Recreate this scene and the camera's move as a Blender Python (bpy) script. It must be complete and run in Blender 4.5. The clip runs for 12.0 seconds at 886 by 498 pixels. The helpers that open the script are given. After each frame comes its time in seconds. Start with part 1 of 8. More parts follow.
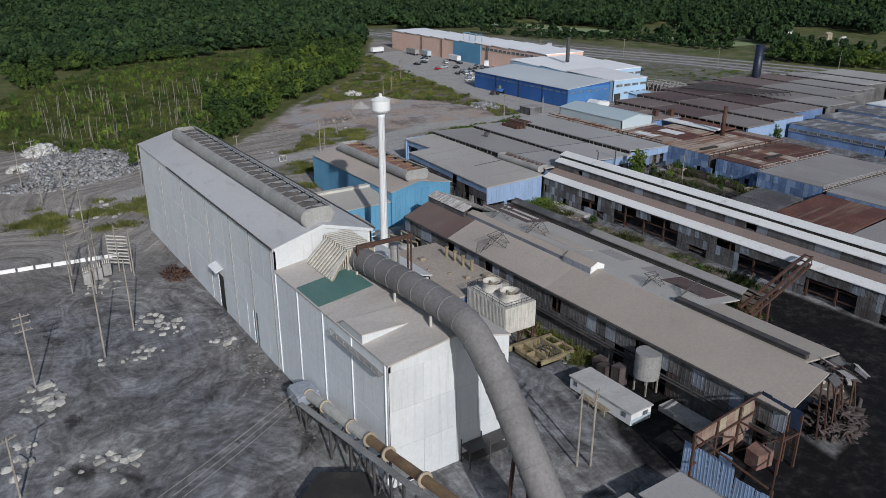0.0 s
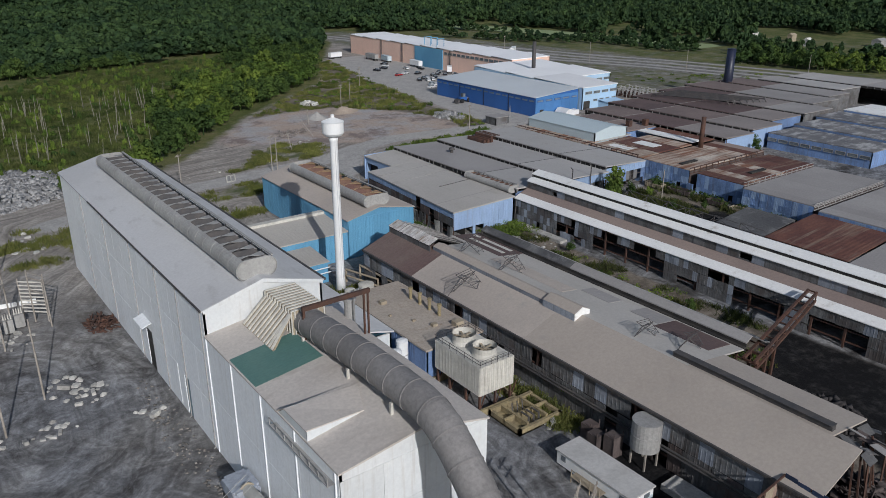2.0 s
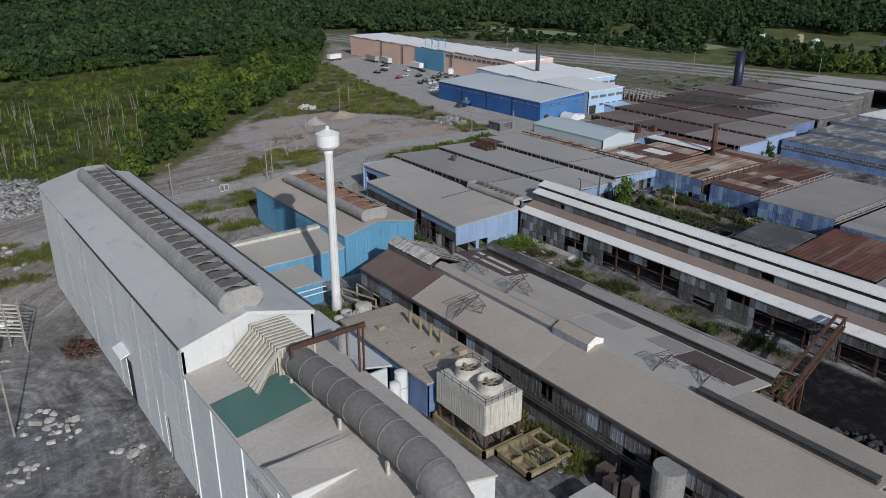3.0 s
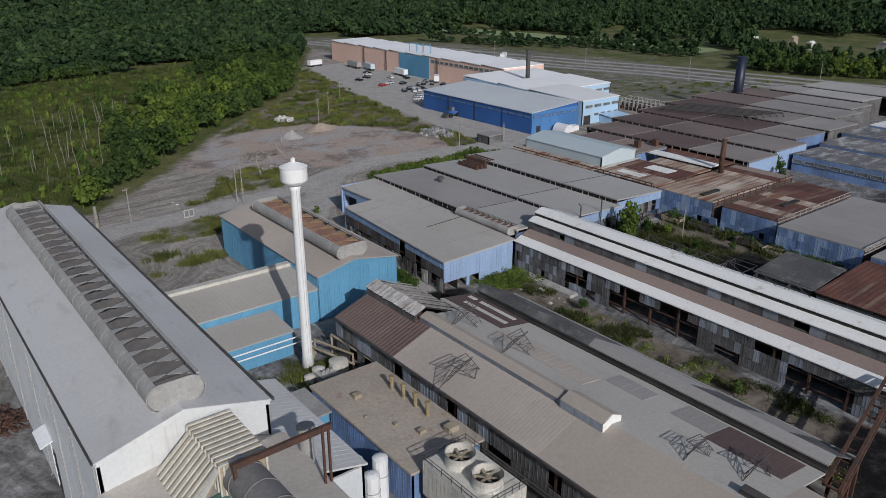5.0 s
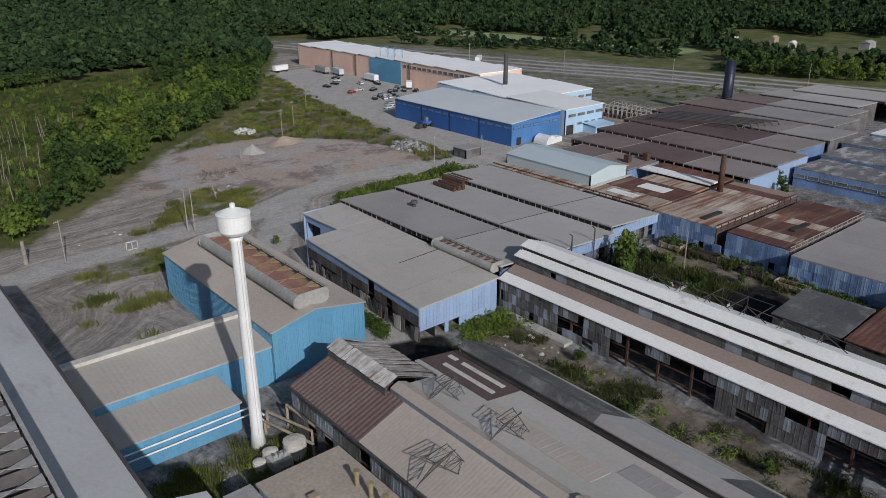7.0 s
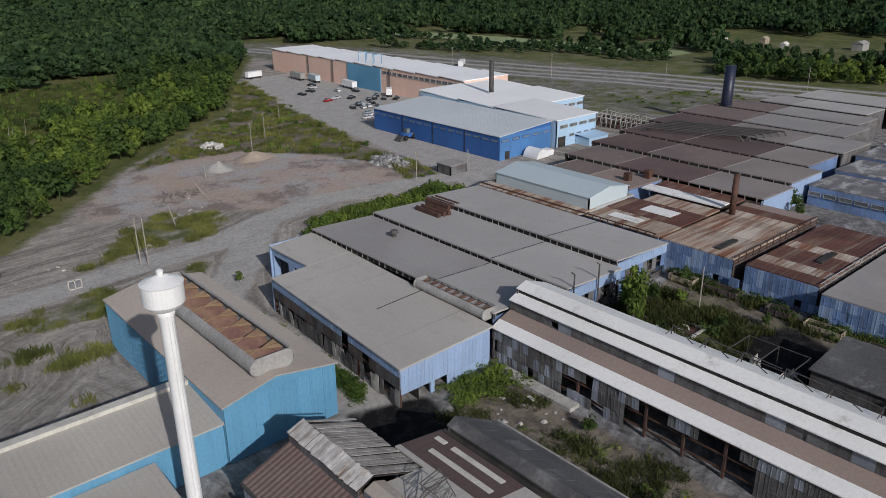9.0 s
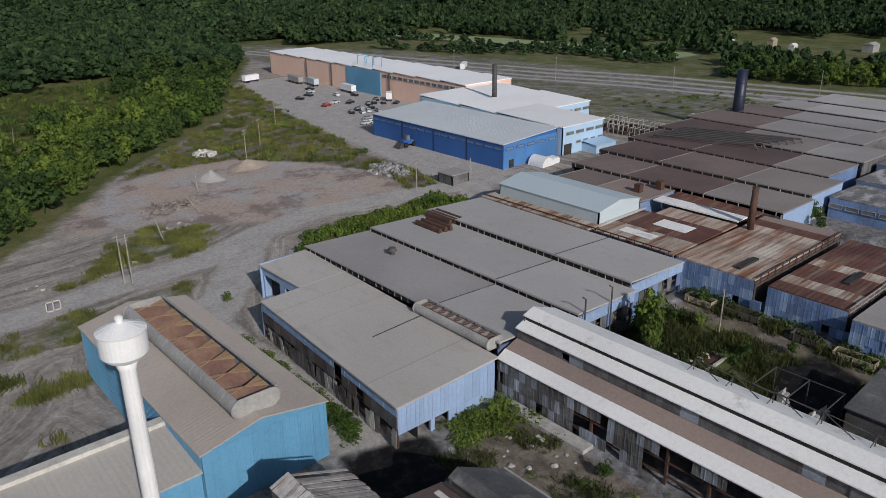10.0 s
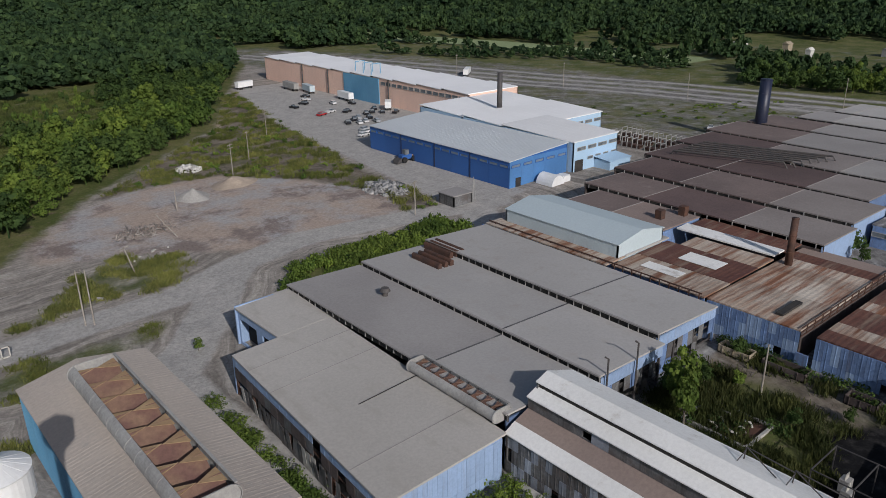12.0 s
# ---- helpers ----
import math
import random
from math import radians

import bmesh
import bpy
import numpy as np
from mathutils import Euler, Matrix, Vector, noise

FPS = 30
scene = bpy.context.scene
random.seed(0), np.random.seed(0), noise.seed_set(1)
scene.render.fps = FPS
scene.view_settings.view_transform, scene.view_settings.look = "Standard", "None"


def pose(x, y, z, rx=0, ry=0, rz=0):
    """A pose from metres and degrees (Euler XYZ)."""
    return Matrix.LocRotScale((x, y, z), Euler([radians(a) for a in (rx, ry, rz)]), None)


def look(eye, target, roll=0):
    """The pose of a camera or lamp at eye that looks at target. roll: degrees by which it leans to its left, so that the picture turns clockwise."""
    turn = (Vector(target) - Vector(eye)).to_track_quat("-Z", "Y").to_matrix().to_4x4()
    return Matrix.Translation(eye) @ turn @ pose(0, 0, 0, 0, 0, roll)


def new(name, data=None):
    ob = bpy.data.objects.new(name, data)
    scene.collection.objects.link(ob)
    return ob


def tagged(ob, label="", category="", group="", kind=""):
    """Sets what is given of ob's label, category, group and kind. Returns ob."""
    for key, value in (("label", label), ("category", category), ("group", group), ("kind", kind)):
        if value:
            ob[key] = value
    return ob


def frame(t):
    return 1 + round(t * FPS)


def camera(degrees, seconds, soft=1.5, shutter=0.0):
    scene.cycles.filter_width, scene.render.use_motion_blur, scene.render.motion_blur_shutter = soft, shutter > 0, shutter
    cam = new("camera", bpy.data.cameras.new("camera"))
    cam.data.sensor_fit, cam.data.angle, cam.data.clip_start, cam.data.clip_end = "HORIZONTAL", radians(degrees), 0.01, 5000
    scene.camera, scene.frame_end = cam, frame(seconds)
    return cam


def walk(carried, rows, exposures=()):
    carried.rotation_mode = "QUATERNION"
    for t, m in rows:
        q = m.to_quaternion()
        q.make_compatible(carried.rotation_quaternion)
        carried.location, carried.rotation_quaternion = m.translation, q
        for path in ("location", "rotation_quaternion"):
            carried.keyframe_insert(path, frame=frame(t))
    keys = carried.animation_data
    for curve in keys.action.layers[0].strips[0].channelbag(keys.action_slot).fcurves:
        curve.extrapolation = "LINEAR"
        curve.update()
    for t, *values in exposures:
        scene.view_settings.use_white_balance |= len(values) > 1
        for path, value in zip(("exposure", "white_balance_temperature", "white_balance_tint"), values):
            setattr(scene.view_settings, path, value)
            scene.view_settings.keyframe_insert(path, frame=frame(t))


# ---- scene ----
cam = camera(60.8, 12.0, soft=0.8)
PATH = [
    (0, (1.15, -2.513, 63.392), (2.614, -0.352, 62.378), 0.2),
    (0.5, (3.883, 1.127, 63.525), (5.399, 3.251, 62.51), 0.1),
    (1, (6.627, 4.96, 63.64), (8.181, 7.056, 62.625), 0.0),
    (1.5, (9.455, 8.97, 63.749), (11.025, 11.055, 62.735), 0.0),
    (2, (12.176, 12.923, 63.862), (13.745, 15.01, 62.849), 0.1),
    (2.5, (14.952, 16.854, 63.993), (16.518, 18.941, 62.979), 0.1),
    (3, (17.779, 20.681, 64.128), (19.344, 22.769, 63.113), 0.1),
    (5, (29.879, 36.379, 64.565), (31.48, 38.438, 63.552), -0.1),
    (5.5, (33.163, 40.627, 64.558), (34.774, 42.681, 63.545), -0.2),
    (6, (36.478, 44.785, 64.635), (38.098, 46.832, 63.62), -0.3),
    (6.5, (39.842, 48.83, 64.693), (41.482, 50.856, 63.675), -0.3),
    (7, (43.189, 52.82, 64.711), (44.859, 54.824, 63.693), -0.3),
    (9, (56.373, 68.513, 64.667), (58.088, 70.478, 63.648), -0.5),
    (9.5, (59.756, 72.34, 64.618), (61.469, 74.307, 63.601), -0.5),
    (10, (63.157, 76.025, 64.628), (64.867, 77.995, 63.61), -0.6),
    (10.5, (66.269, 79.662, 64.768), (67.979, 81.631, 63.749), -0.6),
    (11, (69.566, 83.133, 64.757), (71.274, 85.106, 63.739), -0.6),
    (11.5, (72.879, 86.533, 64.756), (74.582, 88.508, 63.738), -0.6),
    (12, (76.115, 89.875, 64.754), (77.816, 91.853, 63.738), -0.6),
]
walk(cam, [(t, look(eye, target, roll)) for t, eye, target, roll in PATH],
     [(0, -0.29, 6200, 10), (3, -0.31, 6280, 10), (5, -0.36, 6350, 11), (7, -0.31, 6440, 11), (9, -0.27, 6500, 12), (12, -0.31, 6530, 12)])

# world and sun
world = bpy.data.worlds.new("sky")
scene.world = world
world.use_nodes = True
wn = world.node_tree.nodes
sky = wn.new("ShaderNodeTexSky")
sky.sky_type, sky.sun_disc = "NISHITA", False
SUN = Vector((-11.6, -45.9, 25.2)).normalized()
sky.sun_elevation = math.asin(SUN.z)
sky.sun_rotation = math.atan2(SUN.x, SUN.y)
sky.air_density, sky.dust_density = 1.0, 1.5
wn["Background"].inputs["Strength"].default_value = 0.077
world.node_tree.links.new(sky.outputs["Color"], wn["Background"].inputs["Color"])
sun = new("sun", bpy.data.lights.new("sun", "SUN"))
sun.data.energy, sun.data.angle, sun.data.color = 3.45, radians(0.6), (1.0, 0.972, 0.95)
sun.matrix_world = look(SUN * 200, (0, 0, 0))

# ---- materials ----


def nd(nt, kind, **values):
    n = nt.nodes.new(kind)
    for k, v in values.items():
        n.inputs[k.replace("_", " ")].default_value = v
    return n


def mixer(nt, fac, a, b, mode="MIX"):
    m = nt.nodes.new("ShaderNodeMix")
    m.data_type, m.blend_type = "RGBA", mode
    for slot, v in ((0, fac), (6, a), (7, b)):
        if isinstance(v, bpy.types.NodeSocket):
            nt.links.new(v, m.inputs[slot])
        else:
            m.inputs[slot].default_value = v if slot == 0 else (*v, 1)
    return m.outputs[2]


def ramp(nt, src, lo, hi):
    r = nt.nodes.new("ShaderNodeMapRange")
    r.interpolation_type = "SMOOTHSTEP"
    nt.links.new(src, r.inputs["Value"])
    r.inputs["From Min"].default_value, r.inputs["From Max"].default_value = lo, hi
    return r.outputs["Result"]


def noise_of(nt, vec, scale, detail=4.0, rough=0.55):
    n = nd(nt, "ShaderNodeTexNoise", Scale=scale, Detail=detail, Roughness=rough)
    nt.links.new(vec, n.inputs["Vector"])
    return n.outputs["Fac"]


def stretch(nt, vec, s):
    m = nt.nodes.new("ShaderNodeMapping")
    m.inputs["Scale"].default_value = s
    nt.links.new(vec, m.inputs["Vector"])
    return m.outputs["Vector"]


def M(name, col, col2=None, scale=0.12, rough=0.75, metal=0.0, fine=0.25, bump=0.15, stain=None, amount=0.45,
      streaks=0.0, corr=None, vary=0.0, island=False, dirt=None, grain=(1, 1, 1)):
    """A weathered surface: two colours mixed at scale, fine grain, stains, streaks running down, corrugation along an axis."""
    m = bpy.data.materials.new(name)
    m.use_nodes = True
    nt = m.node_tree
    bsdf = nt.nodes["Principled BSDF"]
    pos = nt.nodes.new("ShaderNodeNewGeometry").outputs["Position"]
    col2 = col2 or tuple(c * 0.72 for c in col)
    c = mixer(nt, ramp(nt, noise_of(nt, pos, scale, 6.0), 0.35, 0.68), col, col2)
    f = noise_of(nt, pos, 2.2, 8.0, 0.7)
    c = mixer(nt, fine, c, mixer(nt, 1.0, c, mixer(nt, ramp(nt, f, 0.25, 0.75), (0.35, 0.35, 0.36), (1.5, 1.5, 1.48)), "MULTIPLY"))
    if stain:
        s = noise_of(nt, stretch(nt, pos, grain), 0.35, 7.0, 0.65)
        c = mixer(nt, ramp(nt, s, 1.0 - amount - 0.12, 1.0 - amount + 0.1), c, stain)
    if streaks:
        s = noise_of(nt, stretch(nt, pos, (1.6, 1.6, 0.09)), 1.0, 6.0, 0.65)
        k = nt.nodes.new("ShaderNodeMath")
        k.operation = "MULTIPLY"
        k.inputs[1].default_value = streaks
        nt.links.new(ramp(nt, s, 0.5, 0.72), k.inputs[0])
        c = mixer(nt, k.outputs[0], c, dirt or tuple(v * 0.35 for v in col))
    if vary:
        src = nt.nodes.new("ShaderNodeNewGeometry").outputs["Random Per Island"] if island else nt.nodes.new("ShaderNodeObjectInfo").outputs["Random"]
        lo, hi = (1 - vary,) * 3, (1 + vary,) * 3
        c = mixer(nt, 1.0, c, mixer(nt, src, lo, hi), "MULTIPLY")
    nt.links.new(c, bsdf.inputs["Base Color"])
    bsdf.inputs["Roughness"].default_value, bsdf.inputs["Metallic"].default_value = rough, metal
    height = f
    if corr:
        axis, period = corr
        w = nt.nodes.new("ShaderNodeTexWave")
        w.bands_direction = axis
        w.inputs["Scale"].default_value = 0.314 / period
        nt.links.new(pos, w.inputs["Vector"])
        a = nt.nodes.new("ShaderNodeMath")
        a.operation = "ADD"
        b = nt.nodes.new("ShaderNodeMath")
        b.operation = "MULTIPLY"
        b.inputs[1].default_value = 3.0
        nt.links.new(w.outputs["Fac"], b.inputs[0])
        nt.links.new(b.outputs[0], a.inputs[0])
        nt.links.new(f, a.inputs[1])
        height = a.outputs[0]
    bn = nt.nodes.new("ShaderNodeBump")
    bn.inputs["Strength"].default_value, bn.inputs["Distance"].default_value = bump, 0.08
    nt.links.new(height, bn.inputs["Height"])
    nt.links.new(bn.outputs["Normal"], bsdf.inputs["Normal"])
    return m


def leafy(name, a, b, dark):
    """Foliage: each leaf clump its own green, with larger drifts of colour."""
    m = bpy.data.materials.new(name)
    m.use_nodes = True
    nt = m.node_tree
    bsdf = nt.nodes["Principled BSDF"]
    g = nt.nodes.new("ShaderNodeNewGeometry")
    c = mixer(nt, g.outputs["Random Per Island"], a, b)
    c = mixer(nt, ramp(nt, noise_of(nt, g.outputs["Position"], 0.035, 4.0), 0.4, 0.7), c, dark)
    c = mixer(nt, 1.0, c, mixer(nt, ramp(nt, noise_of(nt, g.outputs["Position"], 0.16, 3.0), 0.3, 0.7), (0.68, 0.70, 0.72), (1.28, 1.25, 1.18)), "MULTIPLY")
    own = nt.nodes.new("ShaderNodeAttribute")
    own.attribute_name = "tint"
    c = mixer(nt, 1.0, c, mixer(nt, own.outputs["Fac"], (0.70, 0.74, 0.80), (1.30, 1.25, 1.16)), "MULTIPLY")
    nt.links.new(c, bsdf.inputs["Base Color"])
    bsdf.inputs["Roughness"].default_value = 0.75
    bsdf.inputs["Specular IOR Level"].default_value = 0.2
    thin = nt.nodes.new("ShaderNodeBsdfTranslucent")
    nt.links.new(c, thin.inputs["Color"])
    both = nt.nodes.new("ShaderNodeMixShader")
    both.inputs["Fac"].default_value = 0.32
    nt.links.new(bsdf.outputs[0], both.inputs[1])
    nt.links.new(thin.outputs[0], both.inputs[2])
    nt.links.new(both.outputs[0], nt.nodes["Material Output"].inputs["Surface"])
    return m


WHITE = M("white painted cladding", (0.90, 0.92, 0.93), (0.84, 0.87, 0.90), 0.06, 0.5, streaks=0.30, dirt=(0.56, 0.56, 0.52), vary=0.04, fine=0.14)
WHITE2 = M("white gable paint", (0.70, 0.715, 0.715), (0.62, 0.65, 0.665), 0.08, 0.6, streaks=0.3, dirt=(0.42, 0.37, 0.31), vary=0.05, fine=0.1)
TEAL_BAND = M("grey teal cladding", (0.17, 0.26, 0.31), None, 0.1, 0.6, fine=0.15)
TEAL_ROOF = M("teal roof sheet", (0.085, 0.185, 0.165), (0.105, 0.205, 0.18), 0.2, 0.6, corr=("Y", 0.5), fine=0.15, bump=0.1)
ROOF = M("dusty grey roof", (0.47, 0.415, 0.365), (0.40, 0.352, 0.312), 0.05, 0.85, fine=0.16, stain=(0.37, 0.34, 0.31), amount=0.33, corr=("Y", 0.6), bump=0.05)
ROOF_WING = M("pale dusty roof sheet", (0.57, 0.525, 0.48), (0.49, 0.448, 0.408), 0.09, 0.85, fine=0.2, stain=(0.43, 0.385, 0.345), amount=0.37, bump=0.05, grain=(0.4, 1.2, 1))
ROOF_SHOP = M("smooth pale grey roof", (0.59, 0.59, 0.592), (0.515, 0.513, 0.512), 0.04, 0.7, fine=0.12, stain=(0.41, 0.40, 0.395), amount=0.34, bump=0.04, grain=(1, 0.4, 1))
ROOF_SMOOTH = M("smooth dusty tan roof", (0.415, 0.365, 0.318), (0.355, 0.31, 0.268), 0.05, 0.9, fine=0.14, stain=(0.36, 0.325, 0.29), amount=0.33, bump=0.05)
SHEET_BLUEGREY = M("blue grey sheet", (0.30, 0.33, 0.38), (0.22, 0.24, 0.28), 0.2, 0.8, streaks=0.4, dirt=(0.1, 0.1, 0.1), vary=0.2, fine=0.3)
ROOFX = M("dusty ribbed roof", (0.47, 0.445, 0.405), (0.41, 0.385, 0.35), 0.05, 0.85, fine=0.14, corr=("X", 0.8), bump=0.12)
ROOF_GREY = M("grey felt roof", (0.44, 0.428, 0.415), (0.385, 0.372, 0.36), 0.035, 0.9, fine=0.14, stain=(0.37, 0.345, 0.32), amount=0.35, vary=0.06)
ROOF_MILL = M("smooth grey tan membrane roof", (0.475, 0.452, 0.42), (0.42, 0.398, 0.368), 0.035, 0.9, fine=0.16, stain=(0.385, 0.36, 0.325), amount=0.36, bump=0.03, grain=(1.0, 0.35, 1))
ROOF_DARK = M("dark felt roof", (0.33, 0.315, 0.305), (0.28, 0.265, 0.258), 0.05, 0.9, fine=0.16, vary=0.08)
ROOF_CHAR = M("charcoal roof", (0.075, 0.075, 0.08), (0.12, 0.12, 0.12), 0.12, 0.85, fine=0.4, stain=(0.2, 0.2, 0.2), amount=0.36)
ROOF_FLAKE = M("flaking dark roof", (0.13, 0.13, 0.14), (0.19, 0.185, 0.185), 0.12, 0.85, fine=0.4, stain=(0.44, 0.44, 0.44), amount=0.43, grain=(0.5, 1.0, 1))
ROOF_BROWN = M("brown roof", (0.138, 0.094, 0.088), (0.102, 0.070, 0.067), 0.06, 0.85, fine=0.3, vary=0.18)
ROOF_TANBROWN = M("dusty brown roof", (0.30, 0.235, 0.205), (0.25, 0.195, 0.175), 0.06, 0.9, fine=0.2)
ROOF_MAROON = M("maroon roof sheet", (0.16, 0.105, 0.095), (0.2, 0.15, 0.13), 0.07, 0.8, fine=0.3, corr=("Y", 0.8), bump=0.3)
ROOF_RUST = M("rusted sheet roof", (0.52, 0.465, 0.40), (0.42, 0.33, 0.26), 0.09, 0.8, fine=0.3, stain=(0.20, 0.085, 0.045), amount=0.47, corr=("Y", 1.0), bump=0.15, grain=(0.12, 1.5, 1), vary=0.12)
ROOF_REDRUST = M("red rust roof", (0.10, 0.04, 0.032), (0.15, 0.065, 0.045), 0.15, 0.8, fine=0.35, stain=(0.22, 0.16, 0.12), amount=0.40, corr=("Y", 1.0), bump=0.15, grain=(0.12, 1.5, 1), vary=0.12)
ROOF_WHITE = M("white roof sheet", (0.86, 0.86, 0.84), (0.78, 0.78, 0.76), 0.05, 0.6, fine=0.12, stain=(0.52, 0.49, 0.44), amount=0.33)
ROOF_PALEBLUE = M("pale blue roof", (0.47, 0.56, 0.60), (0.50, 0.585, 0.62), 0.05, 0.6, fine=0.1, corr=("Y", 0.9), bump=0.07)
BLUE = M("blue cladding", (0.13, 0.34, 0.52), (0.10, 0.28, 0.45), 0.06, 0.6, streaks=0.12, vary=0.05, fine=0.12)
PALE = M("pale blue cladding", (0.30, 0.42, 0.62), (0.26, 0.36, 0.54), 0.1, 0.65, streaks=0.3, dirt=(0.22, 0.2, 0.2), vary=0.07, fine=0.15)
PALE_WORN = M("worn blue sheet", (0.175, 0.28, 0.51), (0.13, 0.20, 0.35), 0.15, 0.75, streaks=0.5, dirt=(0.11, 0.10, 0.11), vary=0.16, fine=0.3)
SHEET_WORN = M("weathered grey sheet", (0.172, 0.175, 0.178), (0.098, 0.096, 0.098), 0.2, 0.8, streaks=0.75, dirt=(0.045, 0.04, 0.036), vary=0.15, fine=0.5, stain=(0.10, 0.085, 0.08), amount=0.42)
SHEET_RUST = M("rust stained sheet", (0.13, 0.105, 0.10), (0.08, 0.06, 0.055), 0.3, 0.85, streaks=0.5, dirt=(0.04, 0.03, 0.028), vary=0.35, fine=0.35)
NAVY = M("strong blue cladding", (0.035, 0.13, 0.40), (0.03, 0.11, 0.34), 0.05, 0.55, fine=0.12, vary=0.05)
SKY_BLUE = M("light blue wall", (0.42, 0.60, 0.78), (0.38, 0.55, 0.72), 0.05, 0.6, fine=0.12)
PINK = M("pink brick", (0.86, 0.60, 0.49), (0.79, 0.54, 0.44), 0.04, 0.85, fine=0.25, streaks=0.2)
GLASS = M("dusty window glass", (0.10, 0.12, 0.14), (0.2, 0.22, 0.23), 0.4, 0.25, fine=0.2, bump=0.05)
NAVY_BAND = M("faded window band", (0.20, 0.25, 0.30), (0.12, 0.17, 0.25), 0.3, 0.35, fine=0.2)
# near-black: shade of interiors and gaps put into colour; also plain dark parts
DARK = M("near black for voids and dark parts", (0.025, 0.024, 0.024), (0.05, 0.045, 0.04), 0.3, 0.9, fine=0.3)
STEEL_RUST = M("rusty steel", (0.10, 0.048, 0.032), (0.06, 0.035, 0.028), 0.5, 0.8, fine=0.4)
STEEL_DARK = M("dark steel", (0.06, 0.058, 0.06), (0.09, 0.08, 0.075), 0.5, 0.7, fine=0.3)
DUCT = M("sooty duct plate", (0.25, 0.238, 0.232), (0.185, 0.175, 0.17), 0.12, 0.75, fine=0.3, streaks=0.25)
VENT = M("ventilator plate", (0.39, 0.385, 0.37), (0.30, 0.295, 0.285), 0.15, 0.7, fine=0.3, streaks=0.25)
BAFFLE = M("rusty baffle", (0.16, 0.085, 0.07), (0.24, 0.15, 0.10), 0.3, 0.85, fine=0.3)
BAFFLE_TAN = M("tan baffle", (0.42, 0.29, 0.16), (0.33, 0.21, 0.12), 0.3, 0.85, fine=0.25)
TANKWHITE = M("white tank paint", (0.83, 0.84, 0.84), (0.76, 0.77, 0.77), 0.3, 0.5, fine=0.08, streaks=0.12, dirt=(0.45, 0.38, 0.3))
TAN = M("tan corrugated sheet", (0.40, 0.34, 0.25), (0.30, 0.25, 0.18), 0.3, 0.75, fine=0.3, streaks=0.3)
YELLOWED = M("ochre stained concrete", (0.33, 0.27, 0.15), (0.22, 0.18, 0.11), 0.5, 0.9, fine=0.4)
CREAM = M("cream fibreglass", (0.62, 0.60, 0.54), (0.52, 0.50, 0.45), 0.5, 0.6, fine=0.2, streaks=0.2)
CONCRETE = M("broken concrete", (0.46, 0.45, 0.42), (0.33, 0.32, 0.30), 0.6, 0.9, fine=0.35, vary=0.25)
WOODPOLE = M("weathered pole wood", (0.36, 0.33, 0.29), (0.25, 0.22, 0.19), 0.8, 0.9, fine=0.3)
TRUNK = M("bark", (0.17, 0.145, 0.12), (0.10, 0.085, 0.07), 1.0, 0.9, fine=0.4)
DEADWOOD = M("bleached dead wood", (0.27, 0.26, 0.205), (0.19, 0.18, 0.14), 1.0, 0.9, fine=0.3)
BLACK_STACK = M("blue black stack", (0.012, 0.018, 0.045), (0.02, 0.025, 0.05), 0.3, 0.45, fine=0.15)
RUBBER = M("rubber", (0.02, 0.02, 0.02), None, 1.0, 0.8)
GREEN_PAINT = M("green machine paint", (0.10, 0.2, 0.13), None, 0.5, 0.6)
WHITE_CAR = M("white car paint", (0.75, 0.75, 0.75), None, 0.5, 0.3, fine=0.05)
BLACK_CAR = M("black car paint", (0.02, 0.02, 0.025), None, 0.5, 0.25, fine=0.05)
RED_CAR = M("red car paint", (0.45, 0.02, 0.025), None, 0.5, 0.3, fine=0.05)
SILVER_CAR = M("silver car paint", (0.4, 0.42, 0.44), None, 0.5, 0.3, fine=0.05)
ROOF_BAYBROWN = M("faded brown bay roof", (0.185, 0.142, 0.130), (0.145, 0.112, 0.104), 0.06, 0.85, fine=0.24, stain=(0.22, 0.18, 0.165), amount=0.35, vary=0.1)
ROOF_BAY = M("brown grey bay roof", (0.25, 0.222, 0.21), (0.205, 0.18, 0.17), 0.05, 0.85, fine=0.22, vary=0.14)
YARDGRASS = leafy("yard growth", (0.050, 0.068, 0.020), (0.120, 0.125, 0.045), (0.045, 0.062, 0.019))
ROOF_PALEGREY = M("pale grey membrane roof", (0.82, 0.825, 0.83), (0.76, 0.765, 0.77), 0.05, 0.65, fine=0.1)
ROOF_TPO = M("white membrane roof", (0.94, 0.945, 0.95), (0.88, 0.885, 0.89), 0.05, 0.6, fine=0.06)
MARSH = leafy("marsh growth", (0.075, 0.105, 0.028), (0.150, 0.165, 0.058), (0.058, 0.085, 0.024))
LEAF = leafy("broad leaves", (0.055, 0.098, 0.026), (0.096, 0.150, 0.038), (0.040, 0.078, 0.025))
LEAF_LIGHT = leafy("light leaves", (0.112, 0.178, 0.033), (0.185, 0.245, 0.05), (0.074, 0.132, 0.029))
LEAF_FAR = leafy("wood leaves", (0.041, 0.080, 0.033), (0.068, 0.115, 0.042), (0.029, 0.062, 0.029))
WEED = leafy("weeds", (0.13, 0.16, 0.042), (0.26, 0.255, 0.09), (0.13, 0.155, 0.042))

# ---- builders ----


def thing(name, label, category, group="", kind="", at=(0, 0, 0)):
    ob = new(name)
    ob.location = at
    ob.empty_display_size = 0.5
    return tagged(ob, label, category, group, kind)


